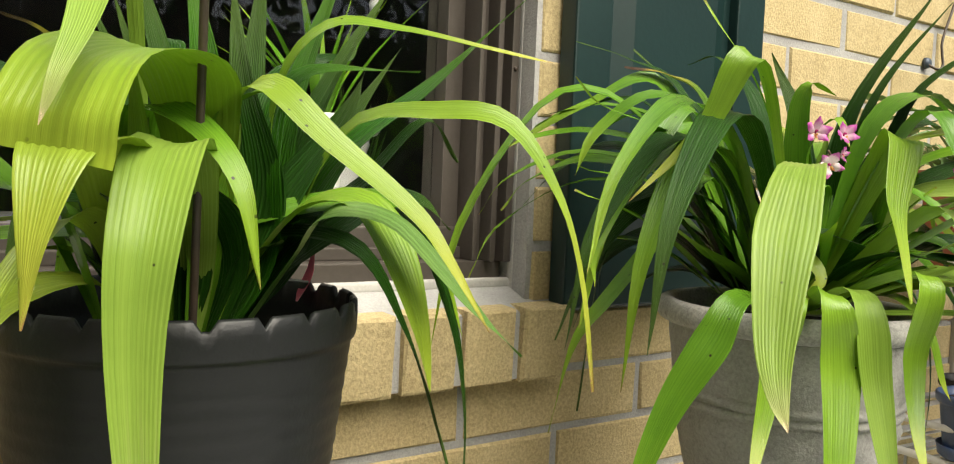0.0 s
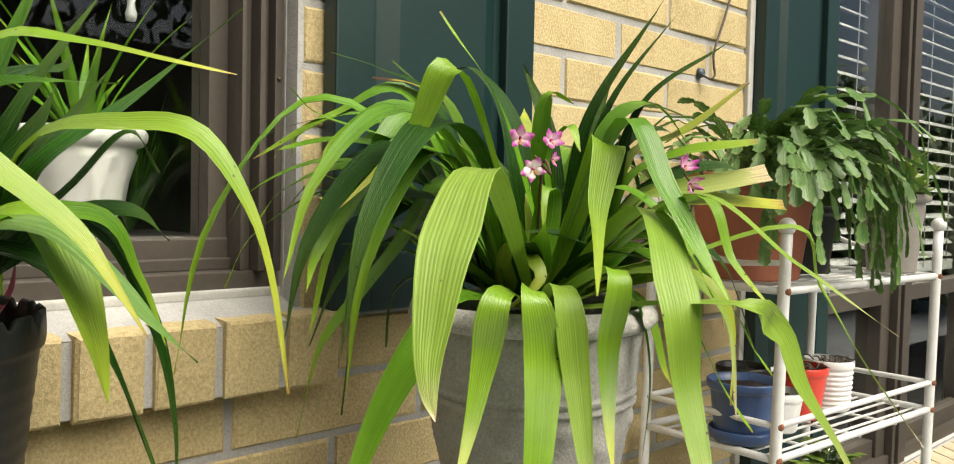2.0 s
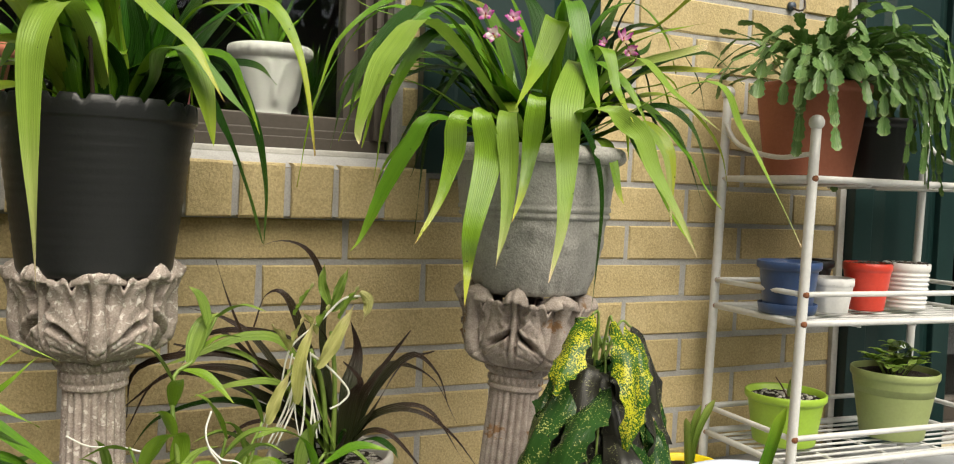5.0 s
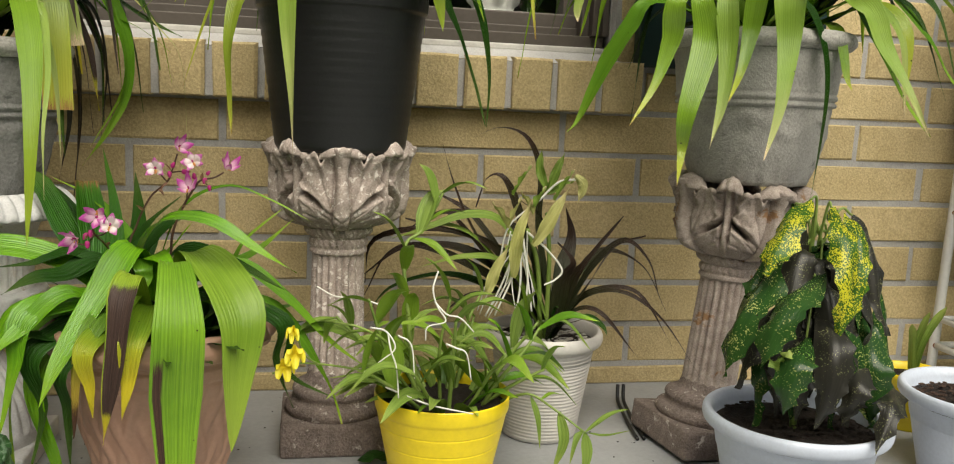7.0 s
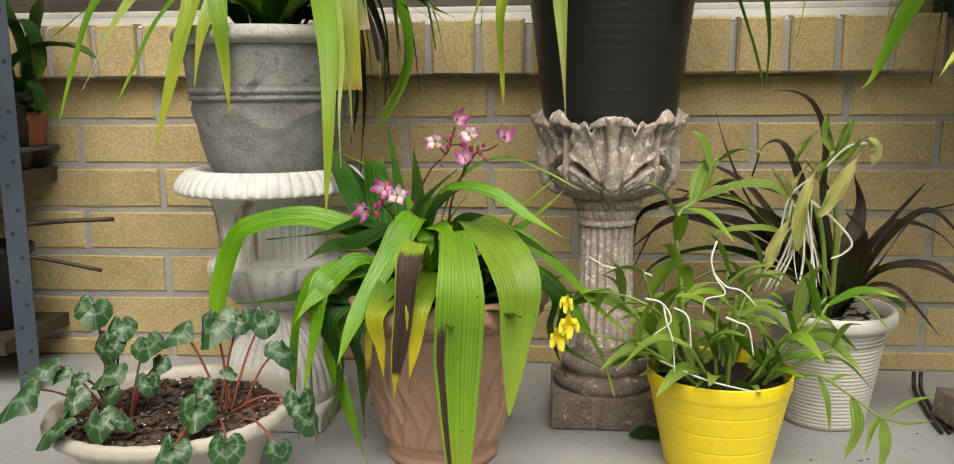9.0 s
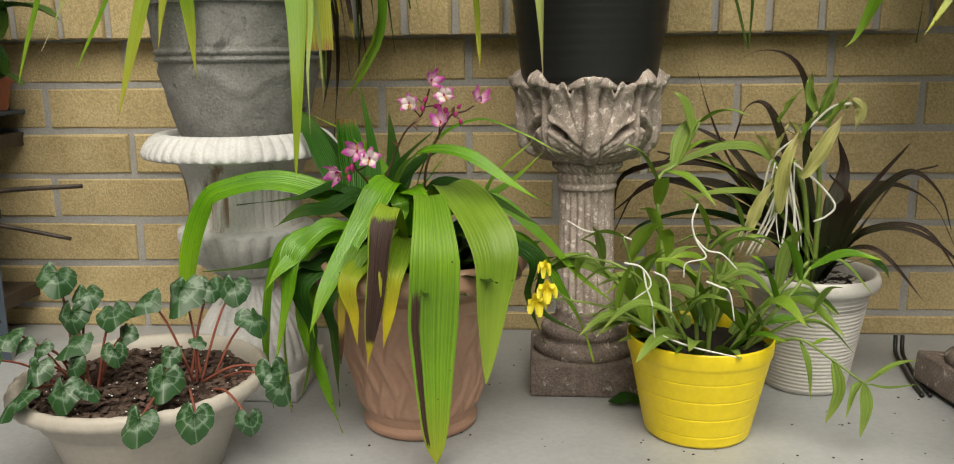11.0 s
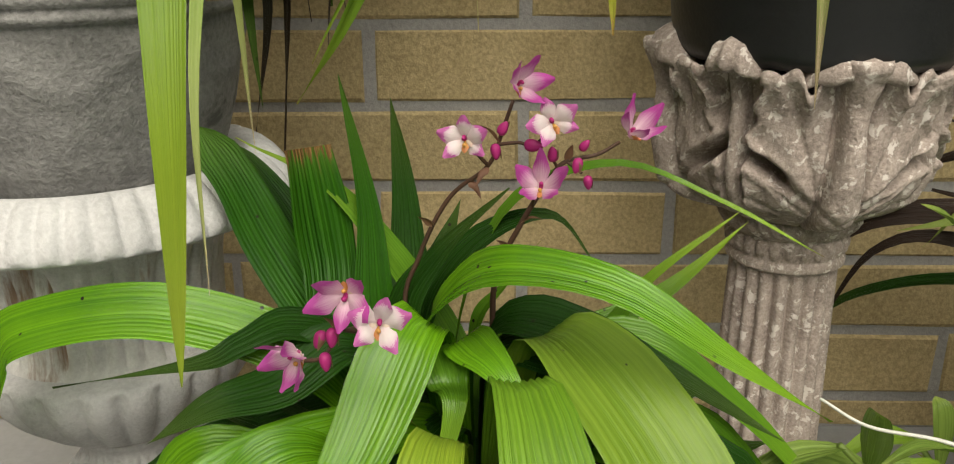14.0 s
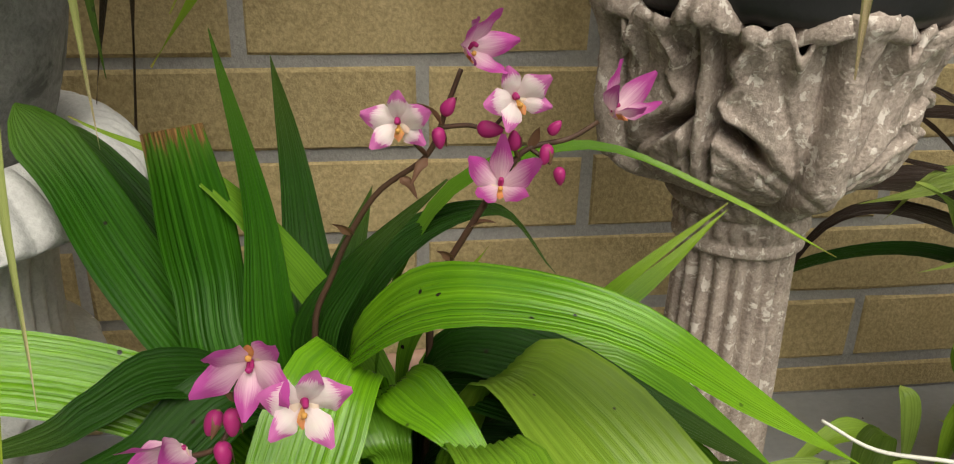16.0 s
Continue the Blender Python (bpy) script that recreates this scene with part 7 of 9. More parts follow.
leaf(P6, ((0.065, -0.239, 0.155), (0.060, -0.251, 0.192), (-0.008, -0.260, 0.285), (-0.072, -0.271, 0.300), (-0.147, -0.258, 0.279)), 0.030, LEAF_LANCE)
leaf(P6, ((0.063, -0.238, 0.155), (0.052, -0.248, 0.191), (-0.050, -0.247, 0.323), (-0.129, -0.243, 0.345), (-0.162, -0.232, 0.307)), 0.026, LEAF_LANCE)
leaf(P6, ((0.073, -0.245, 0.155), (0.081, -0.268, 0.188), (0.101, -0.327, 0.220), (0.127, -0.345, 0.208), (0.135, -0.348, 0.192)), 0.026, LEAF_D)

leaf(P6, ((0.074, -0.220, 0.155), (0.080, -0.190, 0.240), (0.030, -0.150, 0.330), (-0.080, -0.120, 0.350), (-0.170, -0.110, 0.300)), 0.026, LEAF_PURPLE)
leaf(P6, ((0.066, -0.222, 0.155), (0.040, -0.190, 0.230), (-0.050, -0.150, 0.290), (-0.150, -0.130, 0.290), (-0.225, -0.120, 0.235)), 0.024, LEAF_PURPLE)
leaf(P6, ((0.060, -0.226, 0.155), (0.010, -0.200, 0.220), (-0.080, -0.165, 0.250), (-0.170, -0.140, 0.225), (-0.215, -0.135, 0.170)), 0.024, LEAF_D)
leaf(P6, ((0.080, -0.228, 0.155), (0.120, -0.215, 0.250), (0.175, -0.200, 0.300), (0.250, -0.190, 0.270), (0.300, -0.185, 0.190)), 0.018, LEAF_PURPLE)
leaf(P6, ((0.078, -0.226, 0.155), (0.100, -0.210, 0.260), (0.120, -0.190, 0.320), (0.110, -0.180, 0.370)), 0.030, LEAF_PURPLE)
tuft(P6, (0.068, -0.232, 0.158), 7, 15, (0.08, 0.14), (0.8, 1.4), (0.008, 0.014), (LEAF_PURPLE, LEAF_D), 0.03)

# flower spikes of the orchid in the terracotta pot
spike = stem(P4, ((-0.510, -0.392, 0.210), (-0.537, -0.384, 0.316), (-0.528, -0.383, 0.358), (-0.510, -0.389, 0.395), (-0.488, -0.397, 0.416), (-0.480, -0.398, 0.437), (-0.475, -0.400, 0.452)), 0.0016, 0.0010, STEM_BROWN, "flower_spike")
bpy.context.view_layer.update()
for k, (at, face, turn, size, pale, op) in enumerate((((-0.500, -0.407, 0.433), (-0.15, -1, 0.15), 5, 0.0275, True, 1.0), ((-0.473, -0.404, 0.461), (0.5, -0.75, 0.25), -20, 0.0255, False, 0.6),
                                                      ((-0.455, -0.410, 0.443), (0.05, -1, 0.2), 25, 0.0275, True, 1.0))):
    flower(spike, at, face, size, pale, op, k + 1, turn)
for k, (at, way) in enumerate((((-0.480, -0.403, 0.438), (0.3, -0.2, 0.6)), ((-0.464, -0.408, 0.430), (0.6, -0.3, 0)), ((-0.484, -0.406, 0.426), (0.1, -0.2, -0.9)))):
    bud(spike, at, way, 0.0098 if k == 1 else 0.008, k)
for p in (((-0.488, -0.397, 0.416), (-0.494, -0.402, 0.424), (-0.499, -0.406, 0.432)), ((-0.483, -0.398, 0.428), (-0.472, -0.402, 0.430), (-0.464, -0.407, 0.430), (-0.456, -0.407, 0.438))):
    stem(P4, p, 0.0011, 0.0008, STEM_BROWN, "flower_stalk", 6)
spike2 = stem(P4, ((-0.490, -0.392, 0.210), (-0.486, -0.388, 0.300), (-0.484, -0.386, 0.345), (-0.470, -0.396, 0.382), (-0.454, -0.398, 0.410), (-0.446, -0.399, 0.419), (-0.430, -0.400, 0.423), (-0.418, -0.400, 0.430)), 0.0020, 0.0010, STEM_BROWN, "flower_spike")
bpy.context.view_layer.update()
flower(spike2, (-0.413, -0.402, 0.434), (0.35, -0.6, 0.75), 0.026, False, 0.45, 5, 10)
flower(spike2, (-0.460, -0.413, 0.408), (-0.1, -0.8, 0.65), 0.028, False, 0.55, 6, -5)
for k, (at, way) in enumerate((((-0.454, -0.407, 0.425), (-0.1, -0.3, 0.9)), ((-0.437, -0.404, 0.429), (0.4, -0.2, 0.6)), ((-0.441, -0.408, 0.419), (-0.2, -0.2, -0.7)), ((-0.435, -0.409, 0.410), (0.1, -0.1, -1)))):
    bud(spike2, at, way, (0.0085, 0.0068, 0.0080, 0.0072)[k], 10 + k)
for p in (((-0.450, -0.398, 0.414), (-0.454, -0.404, 0.422)), ((-0.464, -0.397, 0.392), (-0.463, -0.405, 0.400), (-0.460, -0.411, 0.406)), ((-0.446, -0.399, 0.419), (-0.438, -0.405, 0.414))):
    stem(P4, p, 0.0010, 0.0008, STEM_BROWN, "flower_stalk", 6)
spike3 = stem(P4, ((-0.525, -0.400, 0.210), (-0.541, -0.405, 0.300), (-0.552, -0.445, 0.340), (-0.556, -0.478, 0.357), (-0.558, -0.486, 0.365), (-0.555, -0.492, 0.376)), 0.0015, 0.0010, STEM_BROWN, "flower_spike")
bpy.context.view_layer.update()
flower(spike3, (-0.551, -0.494, 0.383), (-0.05, -0.80, 0.10), 0.029, False, 0.65, 7, 180)
flower(spike3, (-0.535, -0.505, 0.374), (0.15, -1, 0.25), 0.0285, True, 0.95, 8, -10)
flower(spike3, (-0.572, -0.503, 0.358), (-0.5, -0.7, -0.2), 0.030, False, 0.6, 9, 30)
for k, (at, way) in enumerate((((-0.558, -0.498, 0.363), (0.0, -0.3, -0.9)), ((-0.562, -0.497, 0.350), (0.1, -0.3, -0.9)), ((-0.565, -0.492, 0.359), (-0.4, -0.2, -0.8)))):
    bud(spike3, at, way, 0.0085, 20 + k)
for p in (((-0.556, -0.478, 0.357), (-0.545, -0.490, 0.362), (-0.536, -0.502, 0.371)), ((-0.557, -0.482, 0.360), (-0.564, -0.492, 0.350), (-0.574, -0.500, 0.352))):
    stem(P4, p, 0.0012, 0.0009, STEM_BROWN, "flower_stalk", 6)
# dry brown bracts at the joints of the spikes
for at, way, long in (((-0.519, -0.386, 0.377), (-0.6, -0.3, 0.5), 0.012), ((-0.499, -0.393, 0.407), (0.5, -0.3, -0.7), 0.013), ((-0.488, -0.397, 0.416), (-0.4, -0.4, -0.6), 0.014), ((-0.483, -0.400, 0.430), (-0.6, -0.3, 0.6), 0.015),
                      ((-0.470, -0.396, 0.382), (0.7, -0.3, 0.3), 0.013), ((-0.476, -0.392, 0.366), (-0.6, -0.3, 0.5), 0.011), ((-0.446, -0.399, 0.419), (0.2, -0.4, 0.8), 0.012), ((-0.556, -0.478, 0.357), (-0.6, -0.3, 0.6), 0.013), ((-0.552, -0.446, 0.341), (0.5, -0.5, 0.4), 0.011)):
    d = Vector(way).normalized() * long
    p = Vector(at)
    PLAIN_LEAF(P4, (p, p + d * 0.5 + Vector((0, -0.001, 0.002)), p + d), 0.0045, BRACT, name="bract", n=8, across=4, cup=0.6, shape="lance")

# flowers among the leaves of the orchid on the second pedestal
spike = stem(P2, ((0.36, -0.31, 0.65), (0.30, -0.37, 0.80), (0.268, -0.410, 0.794), (0.234, -0.420, 0.810)), 0.002, 0.001, STEM_BROWN, "flower_spike")
bpy.context.view_layer.update()
for k, (at, face) in enumerate((((0.213, -0.420, 0.824), (-0.5, -0.8, 0.2)), ((0.255, -0.420, 0.824), (-0.3, -0.8, 0.3)), ((0.221, -0.430, 0.797), (-0.6, -0.7, -0.1)), ((0.269, -0.410, 0.808), (0.1, -0.8, 0.1)))):
    flower(spike, at, face, 0.024 if k < 3 else 0.015, k == 2, 0.8, 40 + k, 20 * k)
spike = stem(P2, ((0.39, -0.32, 0.65), (0.42, -0.40, 0.75), (0.435, -0.460, 0.778), (0.413, -0.465, 0.801)), 0.002, 0.001, STEM_BROWN, "flower_spike")
bpy.context.view_layer.update()
for k, (at, face) in enumerate((((0.406, -0.470, 0.805), (-0.3, -0.8, 0.5)), ((0.415, -0.470, 0.789), (-0.1, -0.8, -0.2)), ((0.380, -0.460, 0.798), (-0.6, -0.7, 0.1)))):
    flower(spike, at, face, 0.022 if k < 2 else 0.014, False, 0.6, 50 + k, 30 * k)

# the garden stake in the black pot, and the dry keiki tie where two old leaves end
stake = thing("garden_stake", "thin dark metal garden stake in black pot", "stake", (-0.270, -0.285, 0.63))
bm = bmesh.new()
tube(bm, [(0, 0, 0), (-0.012, -0.045, 0.18), (-0.03, -0.11, 0.42)], 0.0027, segs=10)
part("rod", bm, ROD, stake)


# ---- the dendrobium in the yellow pot ----
def lance_cane(plant, pts, r, step, size, seed, material=None, bend=0.5):
    """A jointed cane with two ranks of lance-shaped leaves."""
    rng = random.Random(seed)
    line = curve_points(pts, 40)
    stem(plant, pts, r, r * 0.6, STEM_GREEN, "cane")
    run = sum((b - a).length for a, b in zip(line, line[1:]))
    n = max(2, int(run / step))
    for k in range(1, n + 1):
        i = min(39, int(40 * k / n))
        p, t = line[i], (line[min(40, i + 1)] - line[max(0, i - 1)]).normalized()
        side = t.cross(Vector((0.2, 1, 0.1))).normalized() * (1 if k % 2 else -1)
        out = (side * 0.8 + t * 0.5 + Vector((rng.uniform(-.7, .7), rng.uniform(-.6, .3), rng.uniform(-.25, .45)))).normalized()
        L = size * rng.uniform(0.7, 1.15)
        PLAIN_LEAF(plant, (p, p + out * L * 0.5 + Vector((0, 0, 0.12 * L)), p + out * L + Vector((0, 0, -bend * L * rng.uniform(0.1, 0.8)))), L * rng.uniform(0.25, 0.34), material or (LEAF_OLIVE if rng.random() < 0.35 else LEAF_LANCE),
                   n=10, across=4, cup=0.35, shape="lance", seed=seed * 50 + k, twist=(rng.uniform(-30, 30), rng.uniform(-30, 30)))


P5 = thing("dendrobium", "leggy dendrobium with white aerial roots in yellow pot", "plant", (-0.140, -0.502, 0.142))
bpy.context.view_layer.update()
rng = random.Random(21)
for k in range(13):
    a = 2 * math.pi * k / 13 + rng.uniform(-.2, .2)
    c, s = math.cos(a), math.sin(a)
    b = Vector((-0.140 + 0.04 * c, -0.502 + 0.04 * s, 0.146))
    L = rng.uniform(0.06, 0.135)
    out = rng.uniform(0.02, 0.10)
    lance_cane(P5, (b, b + Vector((c * out * 0.6, s * out * 0.4, L * 0.6)), b + Vector((c * out * 1.1, s * out * 0.7, L))), 0.0030, 0.028, 0.086, 60 + k, bend=0.35)
for k in range(14):
    a = 2 * math.pi * k / 14 + rng.uniform(-.15, .15)
    c, s = math.cos(a), math.sin(a)
    b = Vector((-0.140 + 0.05 * c * rng.uniform(0.3, 1), -0.502 + 0.05 * s, 0.147))
    L = rng.uniform(0.06, 0.10)
    e = rng.uniform(0.15, 0.8)
    PLAIN_LEAF(P5, (b, b + Vector((c * L * 0.5, s * L * 0.45, L * 0.35 * e + 0.016)), b + Vector((c * L, s * L * 0.9, L * e * 0.45 + 0.012))), rng.uniform(0.018, 0.025), LEAF_LANCE if k % 3 else LEAF_G, n=10, across=4, cup=0.3, shape="lance", twist=(rng.uniform(-20, 20), rng.uniform(-30, 30)))
lance_cane(P5, ((-0.175, -0.475, 0.146), (-0.186, -0.470, 0.256), (-0.191, -0.450, 0.339), (-0.165, -0.440, 0.364), (-0.138, -0.430, 0.415)), 0.0030, 0.027, 0.075, 80, bend=0.25)
lance_cane(P5, ((-0.100, -0.530, 0.146), (-0.080, -0.545, 0.190), (-0.053, -0.550, 0.226), (-0.030, -0.540, 0.255)), 0.0030, 0.022, 0.070, 81, LEAF_G, bend=0.2)
lance_cane(P5, ((-0.170, -0.510, 0.146), (-0.215, -0.530, 0.215), (-0.243, -0.550, 0.295)), 0.0026, 0.030, 0.070, 82, bend=0.2)
lance_cane(P5, ((-0.165, -0.520, 0.146), (-0.210, -0.545, 0.230), (-0.250, -0.560, 0.262), (-0.285, -0.550, 0.268)), 0.0022, 0.034, 0.052, 84, bend=0.2)
lance_cane(P5, ((-0.130, -0.480, 0.146), (-0.110, -0.460, 0.230), (-0.085, -0.450, 0.285)), 0.0026, 0.028, 0.075, 85, bend=0.3)
lance_cane(P5, ((-0.145, -0.500, 0.146), (-0.150, -0.510, 0.220), (-0.140, -0.520, 0.290)), 0.0026, 0.026, 0.075, 86, bend=0.2)
lance_cane(P5, ((-0.074, -0.536, 0.160), (-0.046, -0.562, 0.178), (-0.014, -0.568, 0.160), (0.022, -0.585, 0.135)), 0.0020, 0.06, 0.035, 83)
for pts, w in ((((0.022, -0.585, 0.135), (0.054, -0.582, 0.156), (0.082, -0.575, 0.160)), 0.011), (((0.022, -0.585, 0.135), (0.026, -0.588, 0.107), (0.022, -0.586, 0.072)), 0.014),
               (((-0.007, -0.569, 0.157), (-0.003, -0.582, 0.125), (-0.014, -0.578, 0.085)), 0.014), (((-0.043, -0.562, 0.175), (-0.036, -0.573, 0.150), (-0.031, -0.574, 0.112)), 0.013),
               (((0.024, -0.586, 0.135), (0.046, -0.592, 0.133), (0.076, -0.598, 0.141)), 0.008)):
    PLAIN_LEAF(P5, pts, w, LEAF_LANCE, n=10, across=4, cup=0.2, shape="oval")
toward = Vector((-0.006, -0.040, 0.010))
for pts in (((-0.237, -0.545, 0.260), (-0.219, -0.550, 0.256), (-0.209, -0.555, 0.238), (-0.225, -0.552, 0.222), (-0.240, -0.548, 0.208)), ((-0.217, -0.550, 0.254), (-0.214, -0.556, 0.236), (-0.207, -0.556, 0.215), (-0.204, -0.560, 0.180)),
            ((-0.160, -0.540, 0.325), (-0.166, -0.545, 0.305), (-0.161, -0.548, 0.285), (-0.151, -0.551, 0.268), (-0.172, -0.553, 0.262), (-0.174, -0.553, 0.246)), ((-0.164, -0.545, 0.290), (-0.150, -0.550, 0.276), (-0.134, -0.553, 0.272), (-0.118, -0.555, 0.256)),
            ((-0.152, -0.565, 0.245), (-0.140, -0.570, 0.241), (-0.129, -0.573, 0.235), (-0.123, -0.575, 0.205)), ((-0.205, -0.545, 0.25), (-0.19, -0.55, 0.24), (-0.185, -0.55, 0.20)), ((-0.215, -0.52, 0.18), (-0.17, -0.56, 0.172), (-0.12, -0.58, 0.166)),
            ((-0.213, -0.50, 0.272), (-0.245, -0.50, 0.283), (-0.275, -0.49, 0.284), (-0.297, -0.48, 0.294))):
    stem(P5, [Vector(p) + toward for p in pts], 0.0012, 0.0008, ROOT_WHITE, "root", 6)
stem(P5, ((-0.165, -0.512, 0.160), (-0.212, -0.515, 0.185), (-0.262, -0.530, 0.205), (-0.325, -0.562, 0.222), (-0.352, -0.575, 0.214)), 0.0016, 0.0012, STEM_GREEN, "flower_stem")
sprig = stem(P5, ((-0.300, -0.55, 0.216), (-0.318, -0.565, 0.235), (-0.325, -0.572, 0.262)), 0.0012, 0.001, STEM_GREEN, "flower_spike")
bpy.context.view_layer.update()
for k, at in enumerate(((-0.338, -0.570, 0.221), (-0.327, -0.575, 0.238), (-0.330, -0.568, 0.262))):
    bm = bmesh.new()
    for j in range(5):
        a = 2 * math.pi * j / 5 + k
        d = Vector((math.cos(a), -0.3, math.sin(a)))
        s = 0.012 if k < 2 else 0.008
        blade(bm, [(0, 0, 0), d * s * 0.5 + Vector((0, -0.003, 0.002)), d * s * 0.8 + Vector((0, -0.008, -0.006))], s * 0.85, n=8, across=6, cup=0.45, shape="petal", side=d.cross(Vector((0, 1, 0))))
    f = part("flower", bm, PETAL_YELLOW, sprig, "small bright yellow bloom")
    f.matrix_local = Matrix.Translation(sprig.matrix_world.inverted() @ Vector(at))
# moved back and scaled 1.105 from one camera position, to fit that view
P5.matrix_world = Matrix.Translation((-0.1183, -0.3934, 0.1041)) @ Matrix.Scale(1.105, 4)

# a yellowing keiki with bare white roots, hung in the dark-leaved orchid
keiki = thing("orchid_keiki", "yellowing orchid offshoot with tangled white roots", "plant", (0.012, -0.278, 0.33))
bpy.context.view_layer.update()
for pts, w, m in ((((-0.008, -0.315, 0.276), (-0.006, -0.325, 0.335), (0.016, -0.315, 0.395)), 0.026, LEAF_STEM), (((0.021, -0.310, 0.325), (0.046, -0.318, 0.366), (0.074, -0.31, 0.412)), 0.028, LEAF_STEM),
                  (((-0.047, -0.310, 0.250), (-0.036, -0.315, 0.283), (-0.015, -0.315, 0.325)), 0.024, LEAF_STEM), (((0.085, -0.300, 0.43), (0.098, -0.305, 0.415), (0.090, -0.305, 0.388)), 0.022, LEAF_STEM),
                  (((0.0, -0.285, 0.34), (0.0, -0.295, 0.30), (-0.012, -0.292, 0.262)), 0.024, LEAF_P), (((0.051, -0.269, 0.401), (0.064, -0.272, 0.435), (0.076, -0.272, 0.462)), 0.014, LEAF_LANCE),
                  (((0.051, -0.269, 0.401), (0.040, -0.263, 0.436), (0.042, -0.264, 0.468)), 0.014, LEAF_LANCE), (((0.051, -0.27, 0.40), (0.075, -0.275, 0.415), (0.092, -0.275, 0.418)), 0.012, LEAF_LANCE)):
    PLAIN_LEAF(keiki, pts, w * (0.72 if m is LEAF_STEM else 1.0), m, n=14, across=8, cup=0.75, shape="oval", side=(1, -0.25, 0), wavy=0.004, twist=(-18, 22))
for pts in (((0.003, -0.290, 0.340), (-0.003, -0.298, 0.280), (-0.030, -0.300, 0.214)), ((0.006, -0.290, 0.340), (0.008, -0.300, 0.263), (0.000, -0.300, 0.200)), ((0.011, -0.292, 0.332), (0.019, -0.302, 0.263), (0.009, -0.30, 0.195)),
            ((0.018, -0.294, 0.341), (0.048, -0.298, 0.316), (0.072, -0.302, 0.286), (0.062, -0.302, 0.270), (0.045, -0.302, 0.262)), ((0.0, -0.290, 0.314), (-0.020, -0.295, 0.261), (-0.044, -0.298, 0.212)),
            ((0.088, -0.295, 0.424), (0.062, -0.290, 0.418), (0.030, -0.285, 0.385), (-0.010, -0.285, 0.350), (-0.022, -0.285, 0.300)), ((0.004, -0.29, 0.33), (0.02, -0.296, 0.27), (0.028, -0.30, 0.22))):
    stem(keiki, pts, 0.0020, 0.0014, ROOT_WHITE, "root", 6)
rng = random.Random(77)
for k in range(9):
    a = Vector((rng.uniform(-0.010, 0.022), -0.292, rng.uniform(0.300, 0.345)))
    b = a + Vector((rng.uniform(-0.055, 0.045), rng.uniform(-0.016, 0.012), -rng.uniform(0.07, 0.13)))
    stem(keiki, (a, a.lerp(b, 0.5) + Vector((rng.uniform(-0.012, 0.012), -0.004, 0.0)), b), 0.0012, 0.0008, ROOT_WHITE, "root", 6)
for k in range(7):
    a = Vector((rng.uniform(-0.02, 0.07), -0.30, rng.uniform(0.30, 0.40)))
    d = Vector((rng.uniform(-0.03, 0.03), -0.012, rng.uniform(0.03, 0.055)))
    PLAIN_LEAF(keiki, (a, a + d * 0.5, a + d), rng.uniform(0.012, 0.018), LEAF_STEM if k % 2 else LEAF_P, n=10, across=6, cup=0.7, shape="oval", wavy=0.003)
for pts in (((0.060, -0.245, 0.160), (0.045, -0.262, 0.280), (0.020, -0.280, 0.345)), ((0.068, -0.245, 0.160), (0.062, -0.265, 0.290), (0.050, -0.280, 0.370))):
    stem(keiki, pts, 0.0042, 0.0032, STEM_GREEN, "cane", 8)


# ---- spotted laurel, wilting, in the pale blue pot ----
def toothed(plant, pts, width, material, seed):
    inv = plant.matrix_world.inverted()
    bm = bmesh.new()
    blade(bm, [inv @ Vector(p) for p in pts], width * 0.92, n=18, across=6, cup=-0.55, shape="oval", seed=seed, wavy=0.006, twist=(random.Random(seed).uniform(-25, 25), random.Random(seed + 1).uniform(-30, 30)))
    bm.verts.ensure_lookup_table()
    for k in range(19):
        if k % 3 == 0 and 4 < k < 17:
            for j in (0, 6):
                i = k * 7 + j
                mid = bm.verts[k * 7 + 3].co
                bm.verts[i].co += (bm.verts[i].co - mid).normalized() * 0.0055
    return part("leaf", bm, material, plant)


P7 = thing("spotted_laurel", "wilting gold-speckled laurel with blackened drooping leaves", "plant", (0.335, -0.545, 0.112))
bpy.context.view_layer.update()
stem(P7, ((0.335, -0.54, 0.11), (0.340, -0.535, 0.25), (0.345, -0.528, 0.41)), 0.005, 0.003, STEM_GREEN, "stem")
